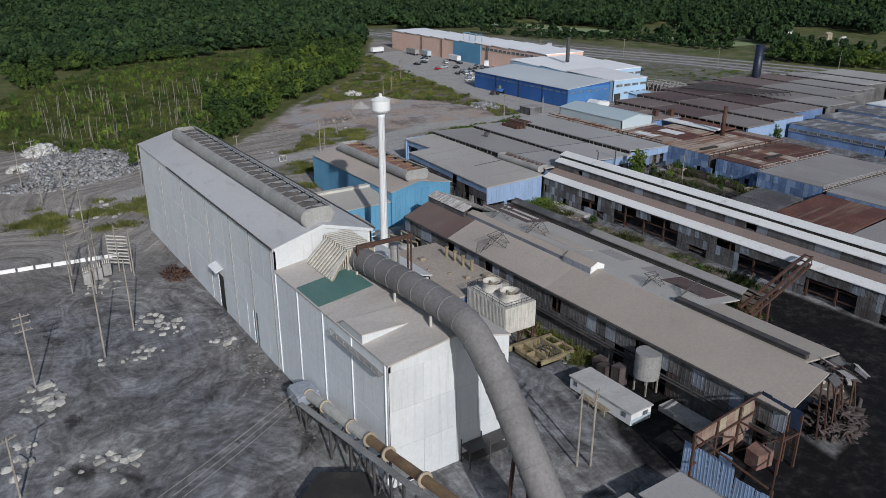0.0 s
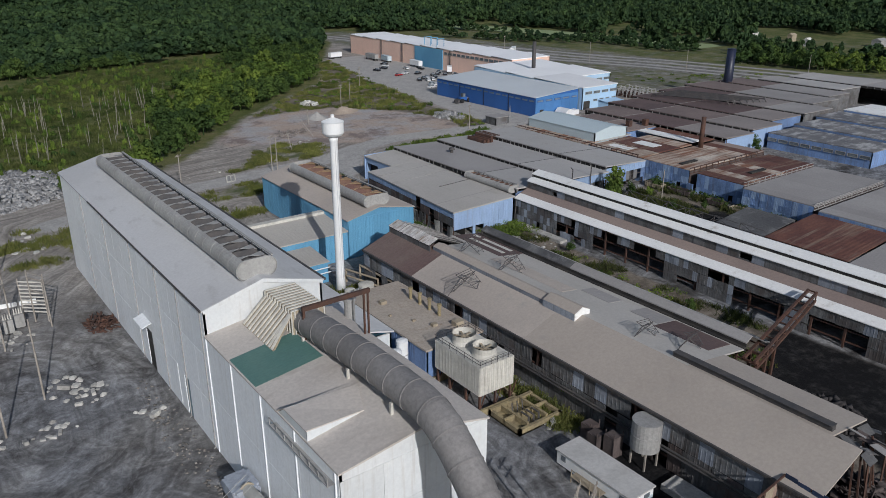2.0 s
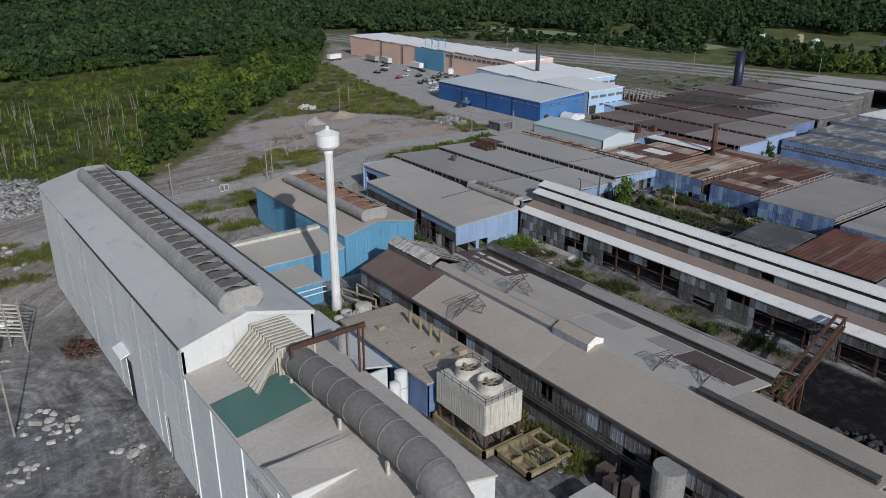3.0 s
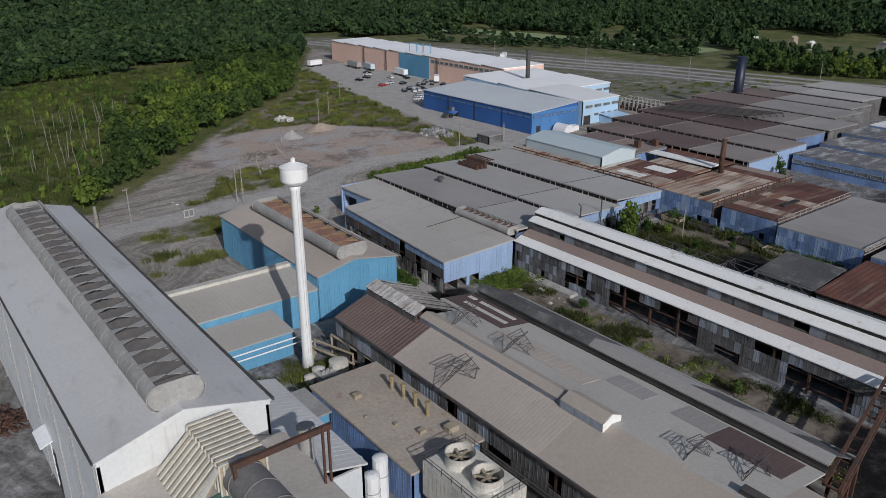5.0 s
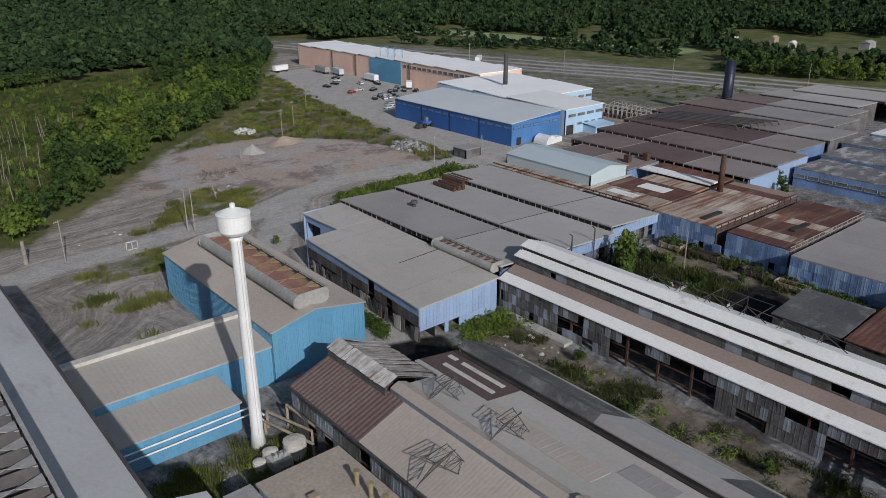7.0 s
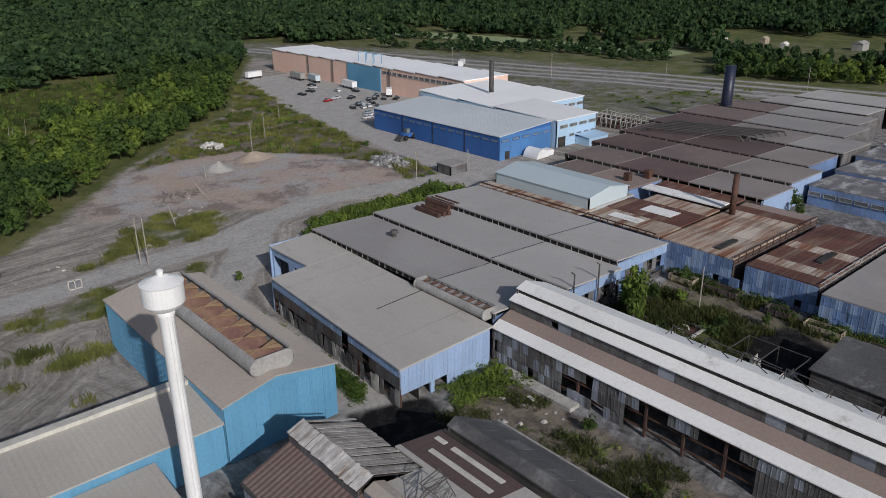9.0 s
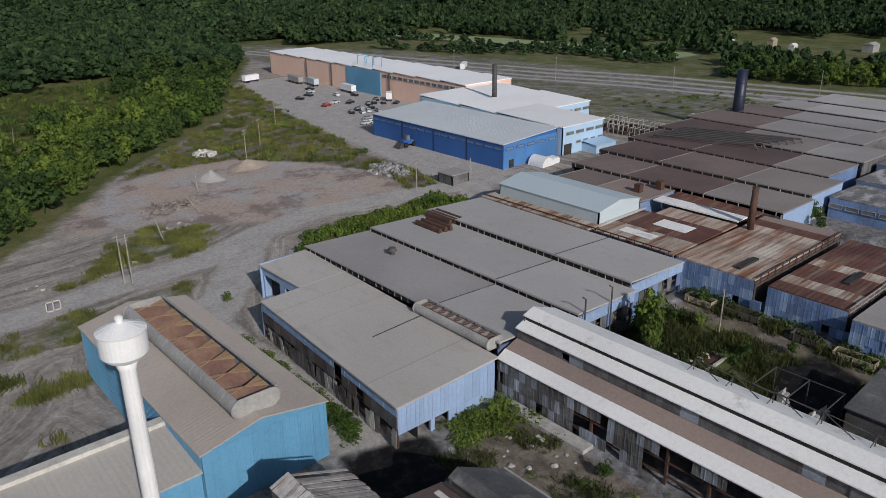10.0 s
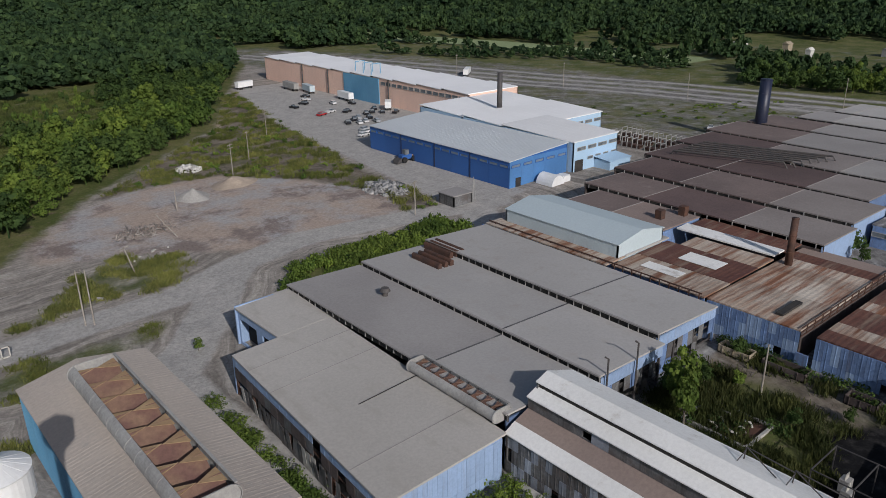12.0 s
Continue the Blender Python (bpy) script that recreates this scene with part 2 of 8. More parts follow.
def part(name, bm, material, parent, label="", smooth=False):
    """One mesh, in world coordinates, under a thing whose Empty stands at its base."""
    me = bpy.data.meshes.new(name)
    bm.to_mesh(me)
    bm.free()
    me.materials.append(material)
    if smooth:
        for p in me.polygons:
            p.use_smooth = True
    return hang(name, me, parent, label)


def base_of(parent):
    v = Vector((0, 0, 0))
    while parent is not None:
        v = v + parent.location
        parent = parent.parent
    return v


def hang(name, me, parent, label="", at=None, rot=0.0):
    ob = new(name, me)
    ob.parent = parent
    off = base_of(parent)
    ob.location = (Vector(at) if at is not None else Vector((0, 0, 0))) - off
    ob.rotation_euler = (0, 0, rot)
    if label:
        ob["label"] = label
    return ob


def box(bm, x0, x1, y0, y1, z0, z1):
    v = [bm.verts.new(p) for p in ((x0, y0, z0), (x1, y0, z0), (x1, y1, z0), (x0, y1, z0), (x0, y0, z1), (x1, y0, z1), (x1, y1, z1), (x0, y1, z1))]
    for f in ((0, 3, 2, 1), (4, 5, 6, 7), (0, 1, 5, 4), (1, 2, 6, 5), (2, 3, 7, 6), (3, 0, 4, 7)):
        bm.faces.new([v[i] for i in f])


def beam(bm, a, b, w, h=None):
    """A square bar from a to b."""
    a, b = Vector(a), Vector(b)
    d = (b - a).normalized()
    side = d.cross(Vector((0, 0, 1)))
    if side.length < 1e-3:
        side = Vector((1, 0, 0))
    side.normalize()
    up = side.cross(d).normalized()
    h = h or w
    s, u = side * w / 2, up * h / 2
    v = [bm.verts.new(p + q) for p in (a, b) for q in (-s - u, s - u, s + u, -s + u)]
    for f in ((0, 1, 2, 3), (7, 6, 5, 4), (0, 4, 5, 1), (1, 5, 6, 2), (2, 6, 7, 3), (3, 7, 4, 0)):
        bm.faces.new([v[i] for i in f])


def tube(bm, pts, radii, n=12, caps=True):
    """A round tube through points."""
    pts = [Vector(p) for p in pts]
    if not isinstance(radii, (list, tuple)):
        radii = [radii] * len(pts)
    rings, side = [], None
    for i, p in enumerate(pts):
        d = (pts[min(i + 1, len(pts) - 1)] - pts[max(i - 1, 0)]).normalized()
        if side is None:
            side = d.cross(Vector((0, 0, 1)))
            if side.length < 1e-3:
                side = Vector((1, 0, 0))
        side = (side - d * side.dot(d)).normalized()
        up = d.cross(side)
        rings.append([bm.verts.new(p + (side * math.cos(k * math.tau / n) + up * math.sin(k * math.tau / n)) * radii[i]) for k in range(n)])
    for a, b in zip(rings, rings[1:]):
        for k in range(n):
            bm.faces.new((a[k], a[(k + 1) % n], b[(k + 1) % n], b[k]))
    if caps:
        bm.faces.new(rings[0][::-1])
        bm.faces.new(rings[-1])


def prism(bm, pts, d):
    """A flat polygon thickened by the vector d."""
    a = [bm.verts.new(p) for p in pts]
    b = [bm.verts.new(Vector(p) + Vector(d)) for p in pts]
    bm.faces.new(a)
    bm.faces.new(b[::-1])
    n = len(a)
    for i in range(n):
        bm.faces.new((a[i], b[i], b[(i + 1) % n], a[(i + 1) % n]))


def slab(bm, c, th=0.25, seam=0.0, seam_h=0.016):
    """A roof plane on four top corners, folded into low standing seams that run from side 0-1 to side 3-2."""
    c = [Vector(p) for p in c]
    length = (c[1] - c[0]).length
    n = max(1, int(length / seam)) if seam else 1
    prof = [(0.0, 0.0)]
    for i in range(1, n):
        f, w = i / n, 0.035 / length
        prof += [(f - w * 1.6, 0), (f - w, seam_h), (f + w, seam_h), (f + w * 1.6, 0)]
    prof.append((1.0, 0.0))
    lo = [bm.verts.new(c[0].lerp(c[1], f) + Vector((0, 0, h))) for f, h in prof]
    hi = [bm.verts.new(c[3].lerp(c[2], f) + Vector((0, 0, h))) for f, h in prof]
    b = [bm.verts.new(p - Vector((0, 0, th))) for p in c]
    for k in range(len(prof) - 1):
        bm.faces.new((lo[k], lo[k + 1], hi[k + 1], hi[k]))
    bm.faces.new((b[3], b[2], b[1], b[0]))
    bm.faces.new([b[0], b[1]] + lo[::-1])
    bm.faces.new([b[2], b[3]] + hi)
    bm.faces.new((b[1], b[2], hi[-1], lo[-1]))
    bm.faces.new((b[3], b[0], lo[0], hi[0]))
    bmesh.ops.recalc_face_normals(bm, faces=bm.faces)


def roof(parent, c, material, th=0.25, seam=0.0, name="roof", label=""):
    bm = bmesh.new()
    slab(bm, c, th, seam)
    return part(name, bm, material, parent, label)


def wall(parent, a, b, z0, z1, material, holes=(), th=0.3, name="wall", top=None, label=""):
    """An upright wall from a to b (plan), from z0 to z1, with holes (u0, u1, v0, v1) in metres along and above z0; top: gable points (u, z)."""
    a, b = Vector((*a, 0)), Vector((*b, 0))
    d = b - a
    length = d.length
    d.normalize()
    n = Vector((-d.y, d.x, 0)) * th
    us = sorted({0.0, length, *[u for h in holes for u in h[:2] if 0 < u < length]})
    vs = sorted({0.0, z1 - z0, *[v for h in holes for v in h[2:] if 0 < v < z1 - z0]})
    bm = bmesh.new()
    for u0, u1 in zip(us, us[1:]):
        for v0, v1 in zip(vs, vs[1:]):
            um, vm = (u0 + u1) / 2, (v0 + v1) / 2
            if any(h[0] < um < h[1] and h[2] < vm < h[3] for h in holes):
                continue
            prism(bm, [a + d * u0 + Vector((0, 0, z0 + v0)), a + d * u1 + Vector((0, 0, z0 + v0)), a + d * u1 + Vector((0, 0, z0 + v1)), a + d * u0 + Vector((0, 0, z0 + v1))], n)
    if top:
        prism(bm, [a + Vector((0, 0, z1)), a + d * length + Vector((0, 0, z1))] + [a + d * u + Vector((0, 0, z)) for u, z in reversed(top)], n)
    bmesh.ops.recalc_face_normals(bm, faces=bm.faces)
    return part(name, bm, material, parent, label)


PANELS = {}


def panel_mesh(w, h, th=0.05, ribs=0, material=None):
    """A cladding sheet with folded edges and a few ribs, standing on its lower left corner along x."""
    key = (round(w, 2), round(h, 2), ribs, material.name)
    if key not in PANELS:
        bm = bmesh.new()
        prof = [(0.02, -th)]
        for i in range(ribs):
            x = w * (i + 0.5) / ribs
            prof += [(x - 0.07, -th), (x - 0.05, -th - 0.03), (x + 0.05, -th - 0.03), (x + 0.07, -th)]
        prof += [(w - 0.02, -th), (w - 0.02, 0), (0.02, 0)]
        prism(bm, [(x, y, 0.02) for x, y in prof], (0, 0, h - 0.04))
        bmesh.ops.recalc_face_normals(bm, faces=bm.faces)
        me = bpy.data.meshes.new("panel")
        bm.to_mesh(me)
        bm.free()
        me.materials.append(material)
        PANELS[key] = me
    return PANELS[key]


def panels(parent, a, b, z0, z1, pw, ph, material, ribs=0, gaps=0.0, holes=(), tilt=0.0, seed=1, name="panel", alt=None, proud=0.03):
    """Sheets hung side by side on the right-hand face of the line a-b; gaps: the share that has fallen off."""
    rng = random.Random(seed)
    a3, b3 = Vector((*a, 0)), Vector((*b, 0))
    d = b3 - a3
    length = d.length
    d.normalize()
    out = Vector((d.y, -d.x, 0)) * proud
    nu, nv = max(1, round(length / pw)), max(1, round((z1 - z0) / ph))
    w, h = length / nu, (z1 - z0) / nv
    rot = math.atan2(d.y, d.x)
    for i in range(nu):
        for j in range(nv):
            u, v = (i + 0.5) * w, (j + 0.5) * h
            if any(q[0] < u < q[1] and q[2] < v < q[3] for q in holes) or rng.random() < gaps * (1.5 if j == 0 else 0.8):
                continue
            mat = alt if alt and rng.random() < 0.3 else material
            ob = hang(name, panel_mesh(w, h, 0.05, ribs, mat), parent, "", a3 + d * (i * w) + out + Vector((0, 0, z0 + j * h)), rot)
            if tilt:
                ob.rotation_euler = (rng.gauss(0, tilt), rng.gauss(0, tilt), rot)
                ob.location.z += rng.gauss(0, tilt * 2)


def frame_posts(parent, a, b, z0, z1, step, material, w=0.35, girts=3):
    """Steel columns and rails behind a clad wall, each column a part."""
    a3, b3 = Vector((*a, 0)), Vector((*b, 0))
    n = max(1, round((b3 - a3).length / step))
    for i in range(n + 1):
        p = a3.lerp(b3, i / n)
        bm = bmesh.new()
        beam(bm, p + Vector((0, 0, z0)), p + Vector((0, 0, z1)), w)
        part("column", bm, material, parent)
    for j in range(girts):
        z = z0 + (z1 - z0) * (j + 0.7) / girts
        bm = bmesh.new()
        beam(bm, a3 + Vector((0, 0, z)), b3 + Vector((0, 0, z)), 0.15, 0.25)
        part("rail", bm, material, parent)


def gz(x, y=0.0):
    """Height of the ground: level in the west, rising gently to the east."""
    return 0.03 * min(max(x - 90, 0), 147)

# ---- ground ----
MEADOW = [(-900, 300), (0, 300), (35, 300), (50, 262), (72, 244), (97, 268), (115, 288), (135, 312), (160, 333), (200, 368), (232, 425), (290, 520), (400, 900), (400, 4000), (-900, 4000)]
FIELD = [(132, 306), (158, 330), (200, 366), (228, 420), (240, 436), (222, 362), (206, 285), (200, 232), (190, 236), (196, 254), (186, 280), (170, 304), (150, 309)]
VERGE = [(137, 210), (150, 226), (192, 226), (196, 206)]
ISLAND = [(92, 236), (122, 262), (138, 250), (130, 236), (110, 237)]
STRIP = [(66, 212), (90, 224), (130, 223), (124, 214), (95, 210)]
YARD = [(152, 40), (152, 144), (185, 144), (185, 40)]
ALLEY = [(118, 40), (118, 140), (133, 144), (133, 40)]
ALLEY2 = [(108, 150), (108, 200), (114, 200), (115, 146)]
EASTGREEN = [(300, 640), (380, 470), (402, 350), (392, 240), (402, 120), (2500, 150), (3500, 3500), (420, 3500)]
DIRT = [(112, 285), (131, 303), (150, 308), (170, 306), (188, 281), (198, 254), (190, 234), (157, 234), (137, 250), (122, 262), (108, 268)]
PARK = [(200, 226), (209, 286), (220, 361), (243, 440), (275, 440), (275, 300), (224, 296), (224, 226)]
ROADS = [[(40, 216), (75, 228), (105, 230), (125, 230), (141, 236), (160, 240), (185, 234), (212, 226)],
         [(113, 150), (112, 200), (125, 215), (141, 236)], [(140, 205), (160, 206), (195, 212), (205, 226)]]
LANE = [(181, 146), (180, 125), (177, 100), (174, 50)]
FLOW = [[(-20, 60), (10, 84), (15, 89), (20, 92), (27, 90), (32, 85), (34, 77), (33, 50)],
        [(-20, 116), (1, 119), (6, 120), (10, 118), (13, 106), (18, 100), (24, 102), (30, 107), (34, 118), (35, 130), (32, 142), (26, 149), (14, 154), (-15, 156)],
        [(2, 70), (6, 87), (11, 98), (9, 114), (12, 131), (12, 148), (8, 175)],
        [(66, 40), (68, 60), (74, 75), (75, 92)], [(30, 170), (45, 190), (60, 205)]]
RAILWAY = [[(300 + o, 560), (352 + o, 356), (372 + o, 300), (392 + o, 200), (405 + o, 100)] for o in (0, 11, 24, 38)]
TRACK = [(165, 318), (198, 362), (214, 395), (236, 432)]
# black slag, plus cast shadows painted in by the trailer and north of the shed
SLAG_SHADE = [[(92, 6), (84, 16), (81, 26), (82, 37), (89, 38), (104, 40), (110, 47), (113, 60), (119, 68), (126, 73), (134.5, 75), (134.5, 30), (128, 14), (112, 4)], [(69.5, 50), (73.5, 62), (79.5, 61), (80.5, 70), (87, 72), (99, 58), (94, 49), (82, 50), (76, 47)], [(77, 32), (75, 38), (76, 49), (95, 50), (93, 36), (84, 34)], [(151, 84), (151, 121), (158, 122), (164, 118), (171.5, 122.5), (181, 118), (178, 108), (161, 106), (160, 84)], [(107, 138), (108, 151), (121, 146), (118, 136)]]
PADDOCK = [(395, 690), (458, 493), (478, 336), (510, 336), (490, 500), (430, 700)]


def inside(px, py, poly):
    """How deep each point lies inside a polygon, in metres (negative outside)."""
    hit = np.zeros(px.shape, bool)
    best = np.full(px.shape, 1e9)
    for (x0, y0), (x1, y1) in zip(poly, poly[1:] + poly[:1]):
        cross = ((y0 > py) != (y1 > py)) & (px < (x1 - x0) * (py - y0) / ((y1 - y0) or 1e-9) + x0)
        hit ^= cross
        best = np.minimum(best, segdist(px, py, x0, y0, x1, y1))
    return np.where(hit, best, -best)


def segdist(px, py, x0, y0, x1, y1):
    dx, dy = x1 - x0, y1 - y0
    k = np.clip(((px - x0) * dx + (py - y0) * dy) / (dx * dx + dy * dy), 0, 1)
    return np.hypot(px - x0 - k * dx, py - y0 - k * dy)


def linedist(px, py, line):
    return np.minimum.reduce([segdist(px, py, *a, *b) for a, b in zip(line, line[1:])])


def soft(d, w):
    return np.clip(0.5 + d / (2 * w), 0, 1)


def hill(x, y):
    """Wooded rise far to the north and east."""
    d = np.hypot(np.asarray(x) - 150, np.asarray(y) - 150)
    k = np.clip((d - 470) / 1100, 0, 1)
    return 62 * k * k * (3 - 2 * k) + np.clip(d - 1570, 0, 3000) * 0.03


def terrain(x, y):
    return 0.03 * np.clip(np.asarray(x) - 90, 0, 147) + hill(x, y)


def axis(lo, hi, step, far_lo, far_hi):
    out, v, s = [], hi, step
    while v < far_hi:
        out.append(v)
        s *= 1.18
        v += s
    low, v, s = [], lo, step
    while v > far_lo:
        s *= 1.18
        v -= s
        low.append(v)
    return np.array(low[::-1] + list(np.arange(lo, hi, step)) + out)


gx, gy = axis(-40, 520, 2.4, -4500, 4800), axis(-30, 620, 2.4, -4500, 4800)
GX, GY = np.meshgrid(gx, gy)
gzv = terrain(GX, GY)
gv = np.stack([GX.ravel(), GY.ravel(), gzv.ravel()], 1)
nx, ny = len(gx), len(gy)
idx = np.arange(nx * ny).reshape(ny, nx)
quads = np.stack([idx[:-1, :-1].ravel(), idx[:-1, 1:].ravel(), idx[1:, 1:].ravel(), idx[1:, :-1].ravel()], 1)


def fast_mesh(name, verts, faces, tint=None):
    """A mesh from arrays of corners and of equal-sided faces; tint: a plant's own shade, 0 to 1, per corner."""
    me = bpy.data.meshes.new(name)
    k = faces.shape[1]
    me.vertices.add(len(verts))
    me.vertices.foreach_set("co", np.ascontiguousarray(verts, np.float32).ravel())
    me.loops.add(faces.size)
    me.loops.foreach_set("vertex_index", np.ascontiguousarray(faces, np.int32).ravel())
    me.polygons.add(len(faces))
    me.polygons.foreach_set("loop_start", np.arange(0, faces.size, k, dtype=np.int32))
    me.update(calc_edges=True)
    shade = me.attributes.new("tint", "FLOAT", "POINT")
    shade.data.foreach_set("value", np.full(len(verts), 0.5, np.float32) if tint is None else tint.astype(np.float32))
    return me


gme = fast_mesh("ground", gv, quads)
fx, fy = GX.ravel(), GY.ravel()
grass = np.maximum.reduce([soft(inside(fx, fy, p), w) * (0.3 if p is ALLEY else 0.62 if p is YARD else 0.4 if p is FIELD else 0.55 if p in (STRIP, ISLAND) else 0.62 if p is EASTGREEN else 1.0) for p, w in ((MEADOW, 8), (FIELD, 7), (VERGE, 3), (ISLAND, 4), (STRIP, 4), (YARD, 4), (ALLEY, 4), (ALLEY2, 3), (EASTGREEN, 12), (PADDOCK, 8))])
far = np.clip((np.hypot(fx - 150, fy - 150) - 420) / 100, 0, 1)
away = np.clip((-60 - fx) / 60, 0, 1)
grass = np.maximum(grass, np.maximum(far, away))
road = np.maximum.reduce([0.42 * soft(1.8 - linedist(fx, fy, LANE), 1.5)] + [soft(4.5 - linedist(fx, fy, r), 2.5) for r in ROADS] + [0.8 * soft(2.4 - linedist(fx, fy, r), 2.5) for r in RAILWAY])
grass = np.maximum(grass, 0.5 * np.clip((fx - 282) / 10, 0, 1) * np.clip((fy - 214) / 10, 0, 1))
grass = grass * (1 - road)
# the slag mask also carries the painted shed shadows
for key, val in (("grass", grass), ("dirt", np.maximum(soft(inside(fx, fy, DIRT), 8), 0.8 * soft(3 - linedist(fx, fy, TRACK), 3))), ("tar", np.maximum(soft(inside(fx, fy, PARK), 3), road)), ("paddock", soft(inside(fx, fy, PADDOCK), 6)),
                 ("mud", np.maximum.reduce([soft(inside(fx, fy, p), 3) for p in (ALLEY, YARD, [(102, 30), (105, 60), (120, 70), (134, 76), (134, 30)])] + [0.9 * soft(inside(fx, fy, FIELD), 5)])), ("flow", np.minimum.reduce([linedist(fx, fy, g) for g in FLOW + ROADS])), ("slag", np.maximum.reduce([soft(inside(fx, fy, p), 3) for p in SLAG_SHADE])), ("dust", np.clip((fy - 140) / 60, 0, 1) * (1 - 0.7 * np.clip((fx - 285) / 15, 0, 1)))):
    at = gme.attributes.new(key, "FLOAT", "POINT")
    at.data.foreach_set("value", val.astype(np.float32))


def ground_material():
    m = bpy.data.materials.new("site ground")
    m.use_nodes = True
    nt = m.node_tree
    bsdf = nt.nodes["Principled BSDF"]
    pos = nt.nodes.new("ShaderNodeNewGeometry").outputs["Position"]

    def attr(key, jitter, scale):
        a = nt.nodes.new("ShaderNodeAttribute")
        a.attribute_name = key
        s = nt.nodes.new("ShaderNodeMath")
        s.operation = "MULTIPLY_ADD"
        nt.links.new(noise_of(nt, pos, scale, 7.0, 0.65), s.inputs[0])
        s.inputs[1].default_value = jitter
        nt.links.new(a.outputs["Fac"], s.inputs[2])
        return ramp(nt, s.outputs[0], 0.35 + jitter / 2, 0.65 + jitter / 2)

    n1, n2 = noise_of(nt, pos, 0.03, 7.0, 0.6), noise_of(nt, pos, 0.25, 9.0, 0.7)
    warp = nd(nt, "ShaderNodeTexNoise", Scale=0.05, Detail=6.0, Roughness=0.6, Distortion=2.5)
    nt.links.new(pos, warp.inputs["Vector"])
    c = mixer(nt, ramp(nt, n1, 0.35, 0.65), (0.185, 0.192, 0.207), (0.26, 0.258, 0.255))
    c = mixer(nt, ramp(nt, warp.outputs["Fac"], 0.54, 0.68), c, (0.075, 0.072, 0.072))
    c = mixer(nt, ramp(nt, noise_of(nt, pos, 0.09, 8.0, 0.7), 0.6, 0.75), c, (0.30, 0.292, 0.28))
    for sc, di in ((0.03, 5.0), (0.2, 2.5)):
        tr_ = nd(nt, "ShaderNodeTexNoise", Scale=sc, Detail=9.0, Roughness=0.66, Distortion=di)
        nt.links.new(pos, tr_.inputs["Vector"])
        c = mixer(nt, 0.6, c, mixer(nt, 1.0, c, mixer(nt, ramp(nt, tr_.outputs["Fac"], 0.36, 0.64), (0.55, 0.53, 0.52), (1.4, 1.4, 1.38)), "MULTIPLY"))
    dust = nt.nodes.new("ShaderNodeAttribute")
    dust.attribute_name = "dust"
    c = mixer(nt, dust.outputs["Fac"], c, mixer(nt, ramp(nt, n2, 0.3, 0.7), (0.265, 0.245, 0.222), (0.40, 0.365, 0.325)))
    dirt = mixer(nt, ramp(nt, noise_of(nt, pos, 0.06, 8.0, 0.65), 0.4, 0.65), (0.43, 0.345, 0.285), (0.40, 0.39, 0.39))
    flow = nt.nodes.new("ShaderNodeAttribute")
    flow.attribute_name = "flow"
    wob = nt.nodes.new("ShaderNodeMath")
    wob.operation = "MULTIPLY_ADD"
    nt.links.new(noise_of(nt, pos, 0.06, 3.0), wob.inputs[0])
    wob.inputs[1].default_value = 9.0
    nt.links.new(flow.outputs["Fac"], wob.inputs[2])
    for across, along, lo, hi, fac in ((0.5, 0.035, (0.5, 0.48, 0.46), (1.3, 1.3, 1.3), 0.6), (1.9, 0.06, (0.55, 0.54, 0.53), (1.3, 1.3, 1.3), 0.4)):
        sep = nt.nodes.new("ShaderNodeVectorMath")
        sep.operation = "SCALE"
        sep.inputs["Scale"].default_value = along
        nt.links.new(pos, sep.inputs[0])
        up = nt.nodes.new("ShaderNodeMath")
        up.operation = "MULTIPLY"
        up.inputs[1].default_value = across
        nt.links.new(wob.outputs[0], up.inputs[0])
        com = nt.nodes.new("ShaderNodeCombineXYZ")
        nt.links.new(up.outputs[0], com.inputs["Z"])
        add = nt.nodes.new("ShaderNodeVectorMath")
        nt.links.new(sep.outputs[0], add.inputs[0])
        nt.links.new(com.outputs[0], add.inputs[1])
        c = mixer(nt, fac, c, mixer(nt, 1.0, c, mixer(nt, ramp(nt, noise_of(nt, add.outputs[0], 1.0, 3.0, 0.6), 0.3, 0.68), lo, hi), "MULTIPLY"))
    dirt = mixer(nt, ramp(nt, noise_of(nt, pos, 0.05, 8.0, 0.75), 0.5, 0.62), dirt, (0.24, 0.195, 0.175))
    c = mixer(nt, attr("dirt", 0.7, 0.12), c, dirt)
    c = mixer(nt, attr("mud", 0.4, 0.2), c, mixer(nt, ramp(nt, n2, 0.35, 0.65), (0.115, 0.096, 0.076), (0.25, 0.215, 0.175)))
    tar = mixer(nt, ramp(nt, n2, 0.3, 0.7), (0.36, 0.347, 0.328), (0.46, 0.44, 0.415))
    c = mixer(nt, attr("tar", 0.4, 0.2), c, tar)
    green = mixer(nt, ramp(nt, noise_of(nt, pos, 0.07, 8.0, 0.7), 0.38, 0.62), (0.075, 0.098, 0.026), (0.15, 0.15, 0.06))
    green = mixer(nt, ramp(nt, noise_of(nt, pos, 0.3, 8.0, 0.7), 0.55, 0.7), green, (0.17, 0.14, 0.09))
    c = mixer(nt, attr("grass", 0.7, 0.15), c, green)
    c = mixer(nt, attr("paddock", 0.3, 0.1), c, (0.27, 0.33, 0.17))
    # near-black slag colour, laid over the painted shed shadows too
    c = mixer(nt, attr("slag", 0.25, 0.2), c, mixer(nt, ramp(nt, noise_of(nt, pos, 0.5, 8.0, 0.7), 0.45, 0.8), (0.008, 0.008, 0.009), (0.055, 0.052, 0.05)))
    c = mixer(nt, 0.38, c, mixer(nt, 1.0, c, mixer(nt, ramp(nt, noise_of(nt, pos, 1.3, 10.0, 0.75), 0.3, 0.7), (0.4, 0.4, 0.4), (1.5, 1.5, 1.5)), "MULTIPLY"))
    nt.links.new(c, bsdf.inputs["Base Color"])
